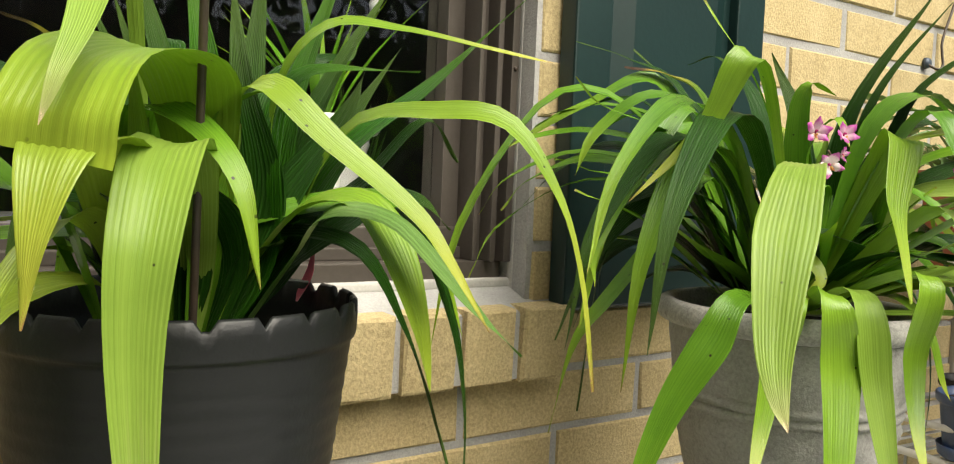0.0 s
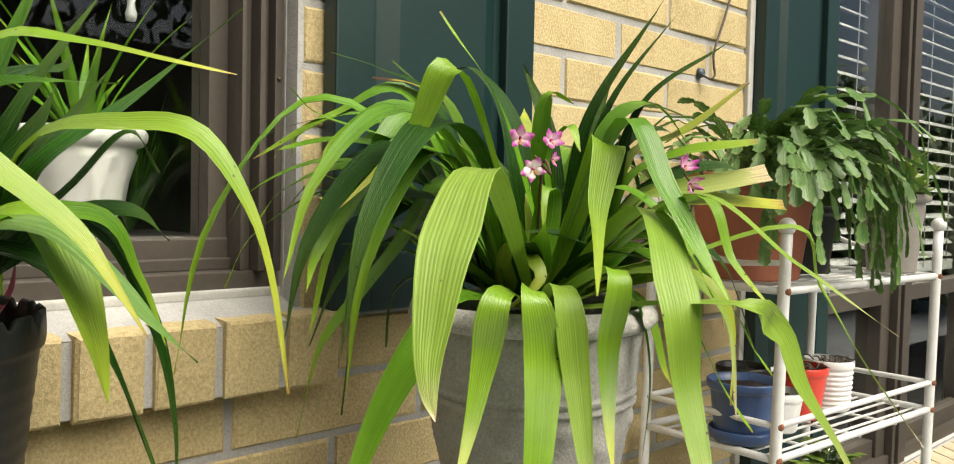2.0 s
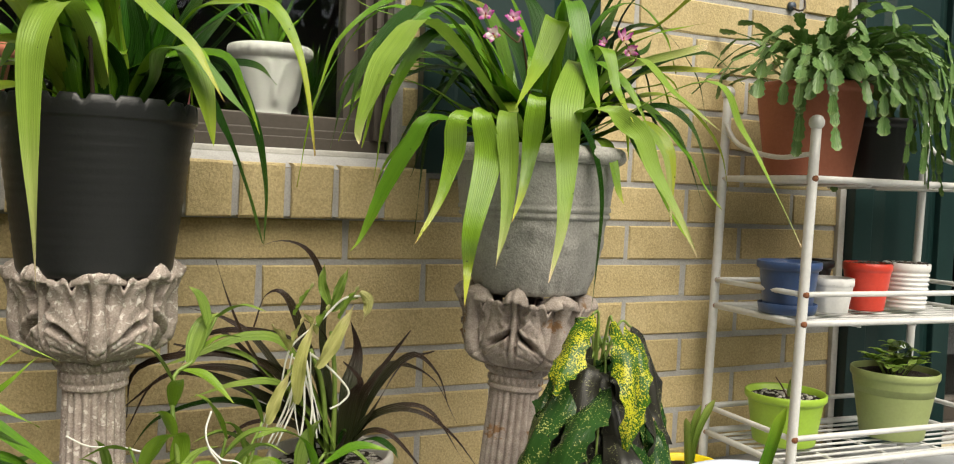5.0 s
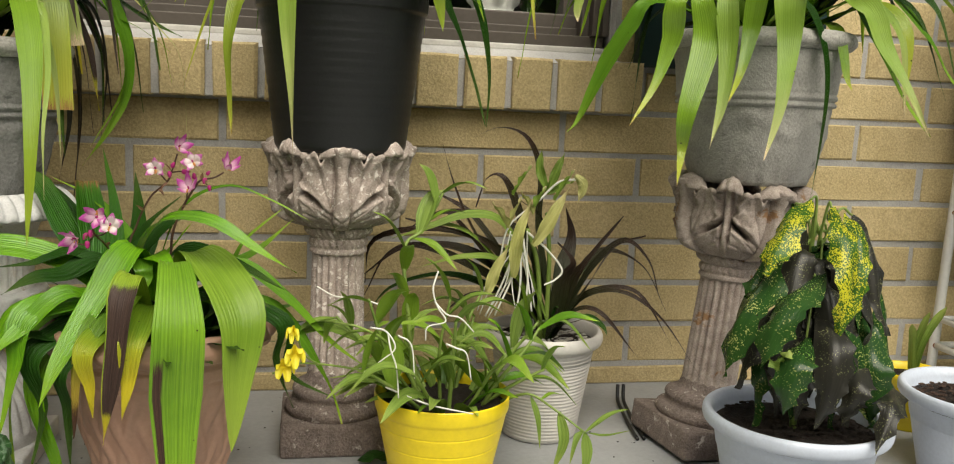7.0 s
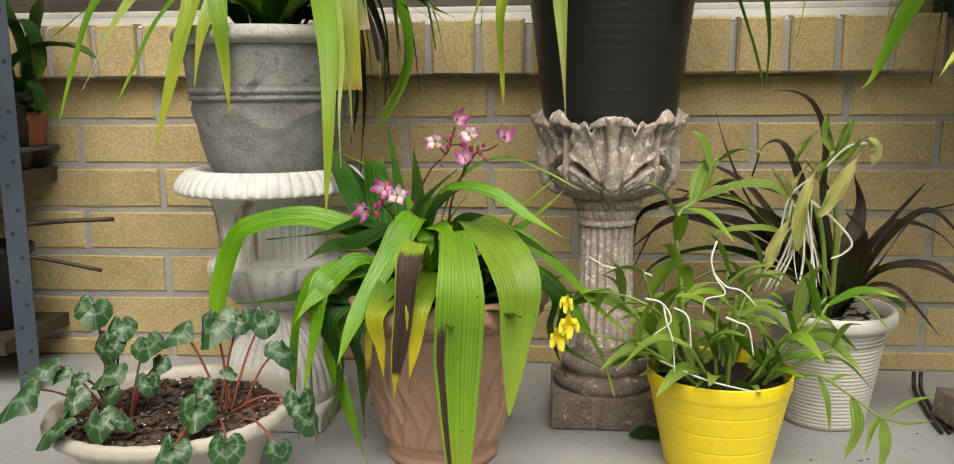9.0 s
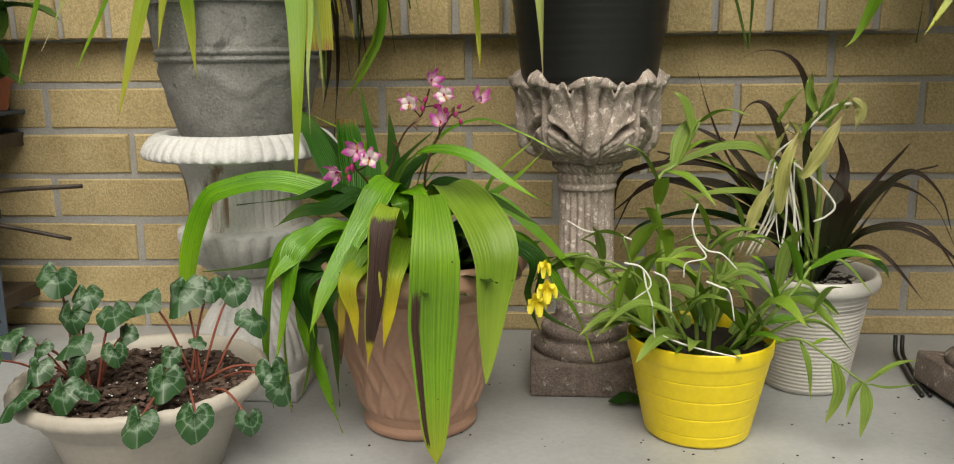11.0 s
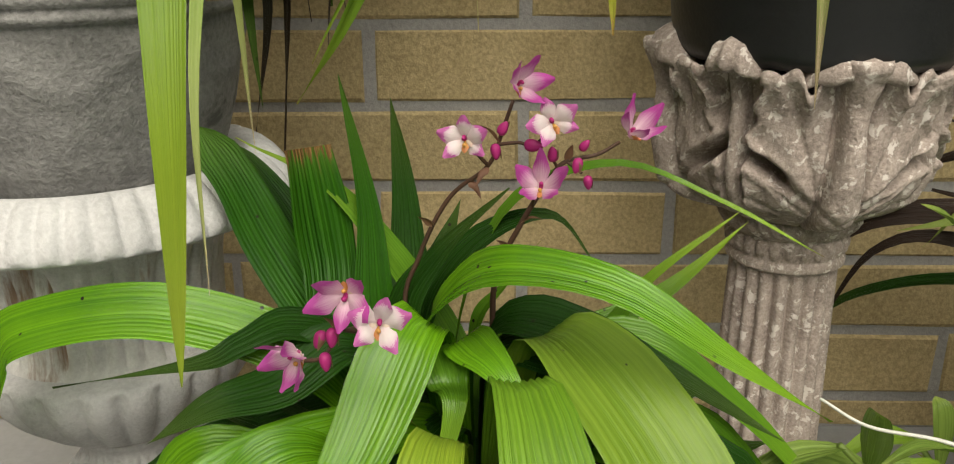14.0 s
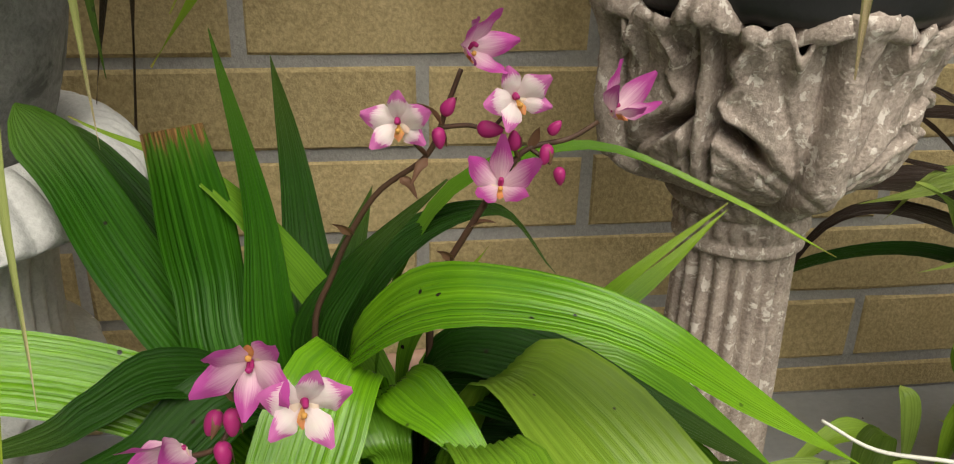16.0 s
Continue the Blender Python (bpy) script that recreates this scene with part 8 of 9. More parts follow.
LAUREL_HIGH = (
    (((0.329, -0.54, 0.426), (0.289, -0.56, 0.398), (0.258, -0.58, 0.358), (0.244, -0.59, 0.336)), 0.040, LEAF_GOLD),
    (((0.354, -0.55, 0.417), (0.342, -0.6, 0.39), (0.334, -0.63, 0.335), (0.329, -0.63, 0.254)), 0.034, LEAF_GOLD),
    (((0.381, -0.54, 0.409), (0.379, -0.58, 0.378), (0.366, -0.6, 0.323), (0.354, -0.61, 0.277)), 0.031, LEAF_GOLD),
    (((0.399, -0.53, 0.405), (0.419, -0.55, 0.363), (0.42, -0.57, 0.306), (0.433, -0.58, 0.253)), 0.034, LEAF_BLACK),
    (((0.324, -0.52, 0.377), (0.253, -0.56, 0.31), (0.215, -0.58, 0.266), (0.207, -0.58, 0.202)), 0.063, LEAF_SPOTTED),
    (((0.34, -0.56, 0.334), (0.27, -0.62, 0.318), (0.231, -0.64, 0.282), (0.221, -0.64, 0.231)), 0.053, LEAF_SPOTTED),
    (((0.304, -0.6, 0.258), (0.255, -0.66, 0.25), (0.24, -0.67, 0.217), (0.244, -0.66, 0.18)), 0.044, LEAF_SPOTTED),
    (((0.341, -0.57, 0.292), (0.315, -0.64, 0.262), (0.305, -0.655, 0.21), (0.303, -0.64, 0.154)), 0.047, LEAF_BLACK),
)
LAUREL_LOW = (
    (((0.411, -0.56, 0.273), (0.392, -0.61, 0.232), (0.392, -0.62, 0.195), (0.397, -0.61, 0.146)), 0.048, LEAF_SPOTTED),
    (((0.392, -0.58, 0.223), (0.359, -0.63, 0.21), (0.351, -0.635, 0.182), (0.351, -0.62, 0.152)), 0.036, LEAF_BLACK),
    (((0.463, -0.54, 0.198), (0.417, -0.62, 0.19), (0.391, -0.66, 0.185), (0.359, -0.68, 0.134)), 0.037, LEAF_BLACK),
    (((0.333, -0.53, 0.394), (0.326, -0.54, 0.345), (0.33, -0.55, 0.302), (0.332, -0.55, 0.261)), 0.048, LEAF_BLACK),
    (((0.37, -0.52, 0.373), (0.379, -0.53, 0.328), (0.39, -0.54, 0.279), (0.4, -0.55, 0.234)), 0.048, LEAF_BLACK),
    (((0.3, -0.53, 0.282), (0.27, -0.54, 0.249), (0.251, -0.55, 0.217), (0.241, -0.55, 0.176)), 0.041, LEAF_BLACK),
    (((0.437, -0.52, 0.342), (0.459, -0.53, 0.292), (0.464, -0.54, 0.241), (0.469, -0.55, 0.191)), 0.044, LEAF_SPOTTED),
    (((0.236, -0.63, 0.242), (0.238, -0.64, 0.24), (0.242, -0.65, 0.245), (0.25, -0.65, 0.257)), 0.013, LEAF_LANCE),
    (((0.326, -0.51, 0.417), (0.297, -0.52, 0.367), (0.268, -0.53, 0.328), (0.249, -0.54, 0.295)), 0.035, LEAF_SPOTTED),
    (((0.389, -0.55, 0.224), (0.402, -0.58, 0.181), (0.408, -0.6, 0.157), (0.422, -0.6, 0.136)), 0.045, LEAF_SPOTTED),
)
for k, (pts, w, m) in enumerate(LAUREL_HIGH + LAUREL_LOW):
    toothed(P7, pts, w, m, 300 + k)
    if k not in (2, 15):
        stem(P7, ((0.345, -0.528, 0.30 + 0.006 * k), Vector((0.355, -0.530, 0.412)).lerp(Vector(pts[0]), 0.5), pts[0]), 0.0022, 0.0016, STEM_GREEN, "leaf_stalk", 6)

rng = random.Random(57)
for k in range(38):
    a = rng.uniform(-2.9, 0.2)
    c, d = math.cos(a), math.sin(a)
    top = rng.uniform(0.24, 0.37)
    out = rng.uniform(0.045, 0.085)
    hang = rng.uniform(0.09, 0.13)
    pts = ((0.340, -0.535, top), (0.340 + 0.6 * out * c, -0.535 + 0.6 * out * d, top + 0.004), (0.340 + out * c, -0.535 + out * d, top - 0.5 * hang), (0.340 + 0.95 * out * c, -0.535 + 0.95 * out * d, max(0.125, top - hang)))
    toothed(P7, pts, rng.uniform(0.030, 0.042), LEAF_BLACK if rng.random() < 0.6 else LEAF_SPOTTED, 400 + k)

# ---- amaryllis bulbs: cut leaves in the second pale blue pot, young leaves in the small yellow one
bulb = thing("amaryllis_bulb", "amaryllis bulb with one cut green leaf", "plant", (0.685, -0.49, 0.108))
bpy.context.view_layer.update()
bm = bmesh.new()
tube(bm, [(0, 0, -0.004), (0.001, 0, 0.014), (0.006, 0, 0.030)], 0.015, 0.012, 14)
part("bulb", bm, STEM_RED, bulb, "reddish papery bulb neck")
PLAIN_LEAF(bulb, ((0.672, -0.500, 0.108), (0.668, -0.503, 0.135), (0.664, -0.502, 0.166)), 0.026, LEAF_YT, n=8, across=6, cup=0.5, shape="cut", name="sheath")
PLAIN_LEAF(bulb, ((0.695, -0.500, 0.108), (0.708, -0.504, 0.130), (0.726, -0.502, 0.148)), 0.024, LEAF_YT, n=8, across=6, cup=0.5, shape="cut", name="sheath")
PLAIN_LEAF(bulb, ((0.685, -0.49, 0.125), (0.700, -0.492, 0.17), (0.735, -0.49, 0.26)), 0.026, LEAF_G, n=10, across=6, cup=0.5, shape="even")
PLAIN_LEAF(bulb, ((0.68, -0.49, 0.125), (0.676, -0.492, 0.14), (0.672, -0.492, 0.158)), 0.022, LEAF_G, n=6, across=6, cup=0.5, shape="cut")
PLAIN_LEAF(bulb, ((0.650, -0.485, 0.105), (0.648, -0.487, 0.13), (0.645, -0.487, 0.15)), 0.020, LEAF_G, n=6, across=6, cup=0.5, shape="cut")
young = thing("amaryllis", "young amaryllis leaves in small yellow pot", "plant", (0.74, -0.255, 0.082))
bpy.context.view_layer.update()
for pts, w in ((((0.735, -0.26, 0.083), (0.728, -0.262, 0.14), (0.724, -0.262, 0.185)), 0.018), (((0.74, -0.26, 0.083), (0.752, -0.262, 0.15), (0.79, -0.262, 0.215)), 0.022), (((0.74, -0.255, 0.083), (0.742, -0.257, 0.14), (0.762, -0.257, 0.205)), 0.02)):
    PLAIN_LEAF(young, pts, w, LEAF_LANCE, n=12, across=6, cup=0.3, shape="even")


# ---- cyclamen ----
def heart_leaf(size, seed):
    """A cyclamen leaf lying in x and y, notch at the stalk, edges turned down a little."""
    rng = random.Random(seed)
    bm = bmesh.new()
    uv = bm.loops.layers.uv.verify()
    rings, n = 5, 28
    centre = bm.verts.new((0, 0, 0))
    prev = None
    for k in range(1, rings + 1):
        f = k / rings
        ring = []
        for s in range(n):
            a = 2 * math.pi * s / n
            r = size * 0.5 * (0.96 + 0.10 * math.cos(a) + 0.30 * math.exp(-(min(a, 2 * math.pi - a) / 0.40) ** 2) - 0.66 * math.exp(-((abs(a - math.pi)) / 0.30) ** 2) + 0.025 * math.sin(11 * a + seed))
            z = -0.16 * size * f * f * (1 + 0.5 * math.sin(3 * a + seed)) + 0.08 * size * math.cos(2 * a) * f + 0.03 * size * f ** 3 * math.sin(7 * a + 2 * seed)
            ring.append(bm.verts.new((r * f * math.cos(a) + size * 0.05, r * f * math.sin(a) * 0.98, z)))
        for s in range(n):
            q = (s + 1) % n
            fc = bm.faces.new((centre, ring[s], ring[q])) if prev is None else bm.faces.new((prev[s], ring[s], ring[q], prev[q]))
            fc.smooth = True
            for lp in fc.loops:
                lp[uv].uv = (lp.vert.co.x / size + 0.5, lp.vert.co.y / size + 0.5)
        prev = ring
    return bm


CYC, ct, cb = nodes_of("cyclamen_leaf")
cuv = ct.nodes.new("ShaderNodeUVMap")
cmap = ct.nodes.new("ShaderNodeMapping")
cmap.inputs["Location"].default_value = (-0.5, -0.5, 0)
link(ct, cuv.outputs[0], cmap.inputs[0])
clen = ct.nodes.new("ShaderNodeVectorMath")
clen.operation = "LENGTH"
link(ct, cmap.outputs[0], clen.inputs[0])
cnoise = noise_tex(ct, 85.0, 5, 0.65)
csum = ct.nodes.new("ShaderNodeMath")
csum.operation = "MULTIPLY_ADD"
csum.inputs[1].default_value = 0.55
link(ct, cnoise, csum.inputs[0])
link(ct, clen.outputs["Value"], csum.inputs[2])
csep = ct.nodes.new("ShaderNodeSeparateXYZ")
link(ct, cmap.outputs[0], csep.inputs[0])
cang = ct.nodes.new("ShaderNodeMath")
cang.operation = "ARCTAN2"
link(ct, csep.outputs[1], cang.inputs[0])
link(ct, csep.outputs[0], cang.inputs[1])
crip = ct.nodes.new("ShaderNodeMath")
crip.operation = "SINE"
cmul = ct.nodes.new("ShaderNodeMath")
cmul.operation = "MULTIPLY"
cmul.inputs[1].default_value = 9.0
link(ct, cang.outputs[0], cmul.inputs[0])
link(ct, cmul.outputs[0], crip.inputs[0])
cband = ramp(ct, csum.outputs[0], [(0.50, (0, 0, 0)), (0.55, (0.75,) * 3), (0.59, (0.5,) * 3), (0.64, (0, 0, 0))])
cvein = ramp(ct, crip.outputs[0], [(0.92, (0, 0, 0)), (1.0, (0.45,) * 3)])
ccol = mix(ct, cnoise, (0.008, 0.040, 0.010), (0.038, 0.108, 0.030))
ccol = mix(ct, cband, ccol, (0.18, 0.27, 0.18))
ccol = mix(ct, cvein, ccol, (0.22, 0.31, 0.20))
link(ct, ccol, cb.inputs["Base Color"])
cb.inputs["Roughness"].default_value = 0.42
bump(ct, cb, [(crip.outputs[0], 0.12), (cnoise, 0.25)], 0.001)

P8 = thing("cyclamen", "cyclamen with silver-marbled heart leaves on red stems", "plant", (-0.815, -0.545, 0.102))
bpy.context.view_layer.update()
inv8 = P8.matrix_world.inverted()
rng = random.Random(31)
CROWN_A, CROWN_B = Vector((-0.872, -0.560, 0.102)), Vector((-0.762, -0.530, 0.102))
LEAVES_A = ((-0.9, -0.56, 0.247, 0.043, 48, -75), (-0.872, -0.55, 0.223, 0.035, 40, -60), (-0.882, -0.57, 0.203, 0.038, 80, -100), (-0.837, -0.56, 0.204, 0.040, 35, -70), (-0.824, -0.56, 0.177, 0.028, 60, -110), (-0.876, -0.58, 0.173, 0.044, 28, -100), (-0.869, -0.6, 0.153, 0.028, 75, -90), (-0.818, -0.6, 0.168, 0.028, 65, -60), (-0.904, -0.6, 0.172, 0.025, 50, -130), (-0.925, -0.6, 0.177, 0.026, 45, -120), (-0.94, -0.6, 0.187, 0.043, 25, -150), (-0.936, -0.66, 0.175, 0.056, 45, -120), (-0.887, -0.64, 0.163, 0.033, 50, -80), (-0.891, -0.67, 0.141, 0.046, 40, -140), (-0.849, -0.66, 0.145, 0.039, 62, -90), (-0.827, -0.65, 0.143, 0.027, 40, -20))
LEAVES_B = ((-0.816, -0.52, 0.208, 0.047, 40, -130), (-0.769, -0.52, 0.22, 0.054, 52, -95), (-0.737, -0.51, 0.223, 0.034, 55, -70), (-0.707, -0.51, 0.222, 0.038, 58, -80), (-0.682, -0.52, 0.186, 0.040, 45, -45), (-0.653, -0.55, 0.129, 0.038, 75, -60), (-0.639, -0.56, 0.116, 0.040, 80, -20), (-0.749, -0.63, 0.149, 0.042, 58, -95), (-0.753, -0.6, 0.166, 0.025, 50, -90), (-0.752, -0.69, 0.124, 0.040, 55, -100), (-0.692, -0.69, 0.13, 0.039, 62, -90), (-0.641, -0.67, 0.118, 0.028, 85, -60), (-0.737, -0.56, 0.168, 0.021, 30, -40))
for k, (crown, (x, y, z, size, tip, yaw)) in enumerate([(CROWN_A, row) for row in LEAVES_A] + [(CROWN_B, row) for row in LEAVES_B]):
    size *= 1.08
    bm = heart_leaf(size, k)
    ob = part("leaf", bm, CYC, P8)
    ob.matrix_local = inv8 @ (Matrix.Translation((x, y, z)) @ Matrix.Rotation(radians(yaw), 4, "Z") @ Matrix.Rotation(radians(tip), 4, "Y") @ Matrix.Rotation(radians(rng.uniform(-15, 15)), 4, "X"))
    root = crown + Vector(((x - crown.x) * 0.2 + rng.uniform(-.012, .012), (y - crown.y) * 0.15 + rng.uniform(-.012, .012), 0))
    top = Vector((x, y, z)) - Vector((math.cos(radians(yaw)), math.sin(radians(yaw)), 0)) * size * 0.08
    stem(P8, (root, root.lerp(top, 0.5) + Vector((0, 0, 0.012)), top), 0.0017, 0.0013, STEM_RED, "leaf_stalk", 6)


# ---- bark mulch and perlite on the soil ----
def chips(name, label, at, r, n, size, flat, material, seed):
    rng = random.Random(seed)
    verts, faces = [], []
    for k in range(n):
        a, d = rng.uniform(0, 2 * math.pi), r * math.sqrt(rng.random())
        L = size * rng.uniform(0.4, 1.3)
        q = pose(d * math.cos(a), d * math.sin(a), rng.uniform(0.001, 0.005), rng.uniform(-25, 25), rng.uniform(-25, 25), rng.uniform(0, 360))
        i = len(verts)
        verts += [q @ Vector((x * L * rng.uniform(0.35, 0.5), y * L * rng.uniform(0.16, 0.34), z * L * flat)) for x in (-1, 1) for y in (-1, 1) for z in (-1, 1)]
        faces += [tuple(i + v for v in f) for f in ((0, 1, 3, 2), (4, 6, 7, 5), (0, 4, 5, 1), (2, 3, 7, 6), (0, 2, 6, 4), (1, 5, 7, 3))]
    me = bpy.data.meshes.new(name)
    me.from_pydata(verts, [], faces)
    me.materials.append(material)
    ob = tagged(new(name, me), label, "mulch", kind="stuff")
    ob.location = at
    return ob


MULCH = surface("bark_chip", (0.045, 0.030, 0.023), (0.16, 0.105, 0.080), 90, 500, 0.9, 0.6)
chips("bark_mulch", "reddish brown bark chips over soil in cream pot", (-0.815, -0.545, 0.105), 0.126, 520, 0.012, 0.10, MULCH, 91)

# ---- plants on the rack ----
def cactus_chain(bm, p, h, e, joints, rng):
    """A hanging run of flat notched joints, each growing out of the last."""
    uv = bm.loops.layers.uv.verify()
    prof = ((0.0, 0.20), (0.10, 0.45), (0.28, 0.84), (0.34, 0.66), (0.56, 1.0), (0.63, 0.76), (0.84, 0.94), (0.90, 0.60), (0.97, 0.42))
    last = None
    for s in range(joints):
        way = Vector((math.cos(h) * math.cos(e), math.sin(h) * math.cos(e), math.sin(e)))
        side = Vector((-math.sin(h), math.cos(h), rng.uniform(-0.6, 0.6)))
        side = (side - way * side.dot(way)).normalized()
        up = way.cross(side)
        length, width = rng.uniform(0.036, 0.052), rng.uniform(0.018, 0.026)
        bend = rng.uniform(-0.15, 0.15)
        for u, w in prof:
            c = p + way * length * u + up * bend * length * u * u
            row = [bm.verts.new(c + side * (v * w * width / 2) + up * (0.12 * width * (abs(v) - 0.5))) for v in (-1, -0.15, 0.15, 1)]
            if last:
                for j in range(3):
                    f = bm.faces.new((last[0][j], last[0][j + 1], row[j + 1], row[j]))
                    f.smooth = True
                    for lp, (a, b) in zip(f.loops, ((last[1], j / 3), (last[1], (j + 1) / 3), (u, (j + 1) / 3), (u, j / 3))):
                        lp[uv].uv = (a, b)
            last = (row, u)
        p = p + way * length * 0.97 + up * bend * length
        e = max(-1.5, e - rng.uniform(0.15, 0.65))
        h += rng.uniform(-0.22, 0.22)


top = on_rack(0.115, 0.13, 2) + Vector((0, 0, 0.170))
cactus = thing("holiday_cactus", "holiday cactus with cascading flat segmented stems", "plant", tuple(top))
bpy.context.view_layer.update()
rng = random.Random(41)
for k in range(150):
    a = rng.uniform(0, 2 * math.pi)
    if rng.random() < 0.66:
        a = rng.uniform(-2.7, 0.35)
    long = rng.randint(5, 10) if math.cos(a) > 0.0 else rng.randint(3, 7)
    bm = bmesh.new()
    cactus_chain(bm, Vector((math.cos(a), math.sin(a), 0)) * rng.uniform(0.01, 0.085), a + rng.uniform(-0.3, 0.3), rng.uniform(0.7, 1.5), long, rng)
    part("stem", bm, LEAF_CACTUS, cactus)

top = on_rack(0.522, 0.062, 2) + Vector((0, 0, 0.143))
jade = thing("jade_plant", "small pale green jade succulent in taupe pot", "plant", tuple(top))
bpy.context.view_layer.update()
rng = random.Random(42)
for k in range(24):
    a, L, e = rng.uniform(0, 2 * math.pi), rng.uniform(0.06, 0.115), rng.uniform(0.05, 1.25)
    d = Vector((math.cos(a) * math.cos(e), math.sin(a) * math.cos(e), math.sin(e)))
    bm = bmesh.new()
    tube(bm, [(0, 0, 0), d * L * 0.5 + Vector((0, 0, 0.008)), d * L], 0.0025, 0.002, 6, mat=1)
    for s in range(9):
        b = a + s * 2.4
        c = d * L * (0.55 + 0.05 * s)
        o = (Vector((math.cos(b), math.sin(b), 0.5)) * 0.8 + d * 0.5).normalized()
        blade(bm, [c, c + o * 0.013, c + o * 0.025], 0.015, n=5, across=4, cup=0.35, shape="oval", side=o.cross(Vector((0, 0, 1))))
    part("branch", bm, (LEAF_JADE, STEM_BROWN), jade)

top = on_rack(0.365, 0.11, 0) + Vector((0, 0, 0.131))
herb = thing("leafy_seedling", "low grey-green leafy seedlings in sage pot", "plant", tuple(top))
bpy.context.view_layer.update()
rng = random.Random(43)
for k in range(16):
    a, L = rng.uniform(0, 2 * math.pi), rng.uniform(0.02, 0.075)
    c = Vector((math.cos(a) * L, math.sin(a) * L, rng.uniform(0.012, 0.05)))
    bm = bmesh.new()
    tube(bm, [(c.x * 0.4, c.y * 0.4, 0), c * 0.8, c], 0.0016, 0.0012, 6, mat=1)
    for s in range(4):
        b = a + s * 1.7
        o = Vector((math.cos(b), math.sin(b), rng.uniform(-0.1, 0.5))).normalized()
        blade(bm, [c, c + o * 0.017 + Vector((0, 0, 0.004)), c + o * 0.034], 0.022, n=7, across=4, cup=0.15, shape="oval", side=o.cross(Vector((0, 0, 1))))
    part("sprig", bm, (LEAF_LANCE, STEM_GREEN), herb)
bm = bmesh.new()
bmesh.ops.create_uvsphere(bm, u_segments=20, v_segments=14, radius=0.024)
for v in bm.verts:
    v.co.z = v.co.z * 0.9 + (max(0.0, -v.co.z) * -0.6)
globe = tagged(new("watering_globe", to_mesh("watering_globe", bm, GLASS)), "clear glass watering globe standing in sage pot", "watering globe")
globe.location = top + Vector((0.012, 0.0, 0.052))

# pebbles and a cutting in the lime pot
top = on_rack(0.090, 0.13, 0) + Vector((0, 0, 0.091))
PEBBLE = surface("pebble", (0.45, 0.42, 0.36), (0.72, 0.70, 0.64), 60, 300, 0.6, 0.2, vary=0.4)
bm = bmesh.new()
rng = random.Random(44)
for k in range(90):
    a, r = rng.uniform(0, 2 * math.pi), 0.066 * math.sqrt(rng.random())
    ball(bm, (r * math.cos(a), r * math.sin(a), rng.uniform(0, 0.004)), rng.uniform(0.003, 0.006), (1, rng.uniform(0.7, 1), 0.6), 1)
peb = tagged(new("pebbles", to_mesh("pebbles", bm, PEBBLE)), "pale pebbles covering soil in lime pot", "pebbles", kind="stuff")
peb.location = top
cutting = thing("cactus_cutting", "short dark stem cutting among pebbles in lime pot", "plant", tuple(top))
bm = bmesh.new()
tube(bm, [(0.01, 0, 0), (0.012, 0, 0.02), (0.016, 0, 0.036)], 0.006, 0.0045, 10)
part("stem", bm, STEM_GREEN, cutting)
bm = bmesh.new()
tube(bm, [(0.005, 0, 0), (-0.012, 0, 0.025), (-0.03, 0, 0.045)], 0.0016, 0.0012, 6)
part("tendril", bm, STEM_BROWN, cutting)
# dry stubs in the middle pots
for pot_at, n, sd in (((0.270, 0.11, 1), 16, 51), ((0.385, 0.115, 1), 16, 52)):
    at = on_rack(*pot_at) + Vector((0, 0, 0.086))
    dry = thing("dried_moss", "dried dark plant remains in small pot", "plant", tuple(at))
    rng = random.Random(sd)
    bm = bmesh.new()
    for k in range(n):
        a, b = rng.uniform(0, 6.28), rng.uniform(0, 6.28)
        p = Vector((math.cos(a), math.sin(a), 0)) * rng.uniform(0, 0.035)
        tube(bm, [p, p + Vector((math.cos(b) * 0.015, math.sin(b) * 0.015, 0.014)), p + Vector((math.cos(b) * 0.03, math.sin(b) * 0.03, 0.012))], 0.002, 0.001, 5)
    part("twigs", bm, ROD, dry)


# ---- the steel shelf and what stands on it, at the left end ----
shelf = thing("steel_shelf", "blue-grey slotted angle steel shelf unit", "shelf", (-1.228, -0.20, 0.0))


# near-black discs on the posts: shade inside the holes put into colour
bm = bmesh.new()
bmesh.ops.create_cone(bm, cap_ends=True, segments=10, radius1=0.0038, radius2=0.0038, depth=0.0008)
HOLE = to_mesh("bolt_hole", bm, SHADE_BLACK, smooth=False)


def angle_post(x, y, name="post"):
    bm = bmesh.new()
    box(bm, x - 0.019, x + 0.019, y - 0.001, y + 0.001, 0.0, 1.5, 0)
    box(bm, x - 0.019, x - 0.017, y, y + 0.038, 0.0, 1.5, 0)
    ob = part(name, bm, STEEL_BLUE, shelf, smooth=False)
    for k in range(28):
        hole = new("bolt_hole", HOLE)
        hole.parent = ob
        hole.matrix_local = pose(x + (0.007 if k % 2 else -0.006), y - 0.0015, 0.03 + 0.04 * k, 90, 0, 0)


angle_post(0.0, 0.0)
angle_post(-0.62, 0.0)
angle_post(-0.06, 0.30)
for z in (0.06, 0.34):
    bm = bmesh.new()
    box(bm, -0.62, -0.04, 0.0, 0.33, z, z + 0.025, 0.002)
    part("shelf_board", bm, ROD, shelf, "dark shelf board", smooth=False)
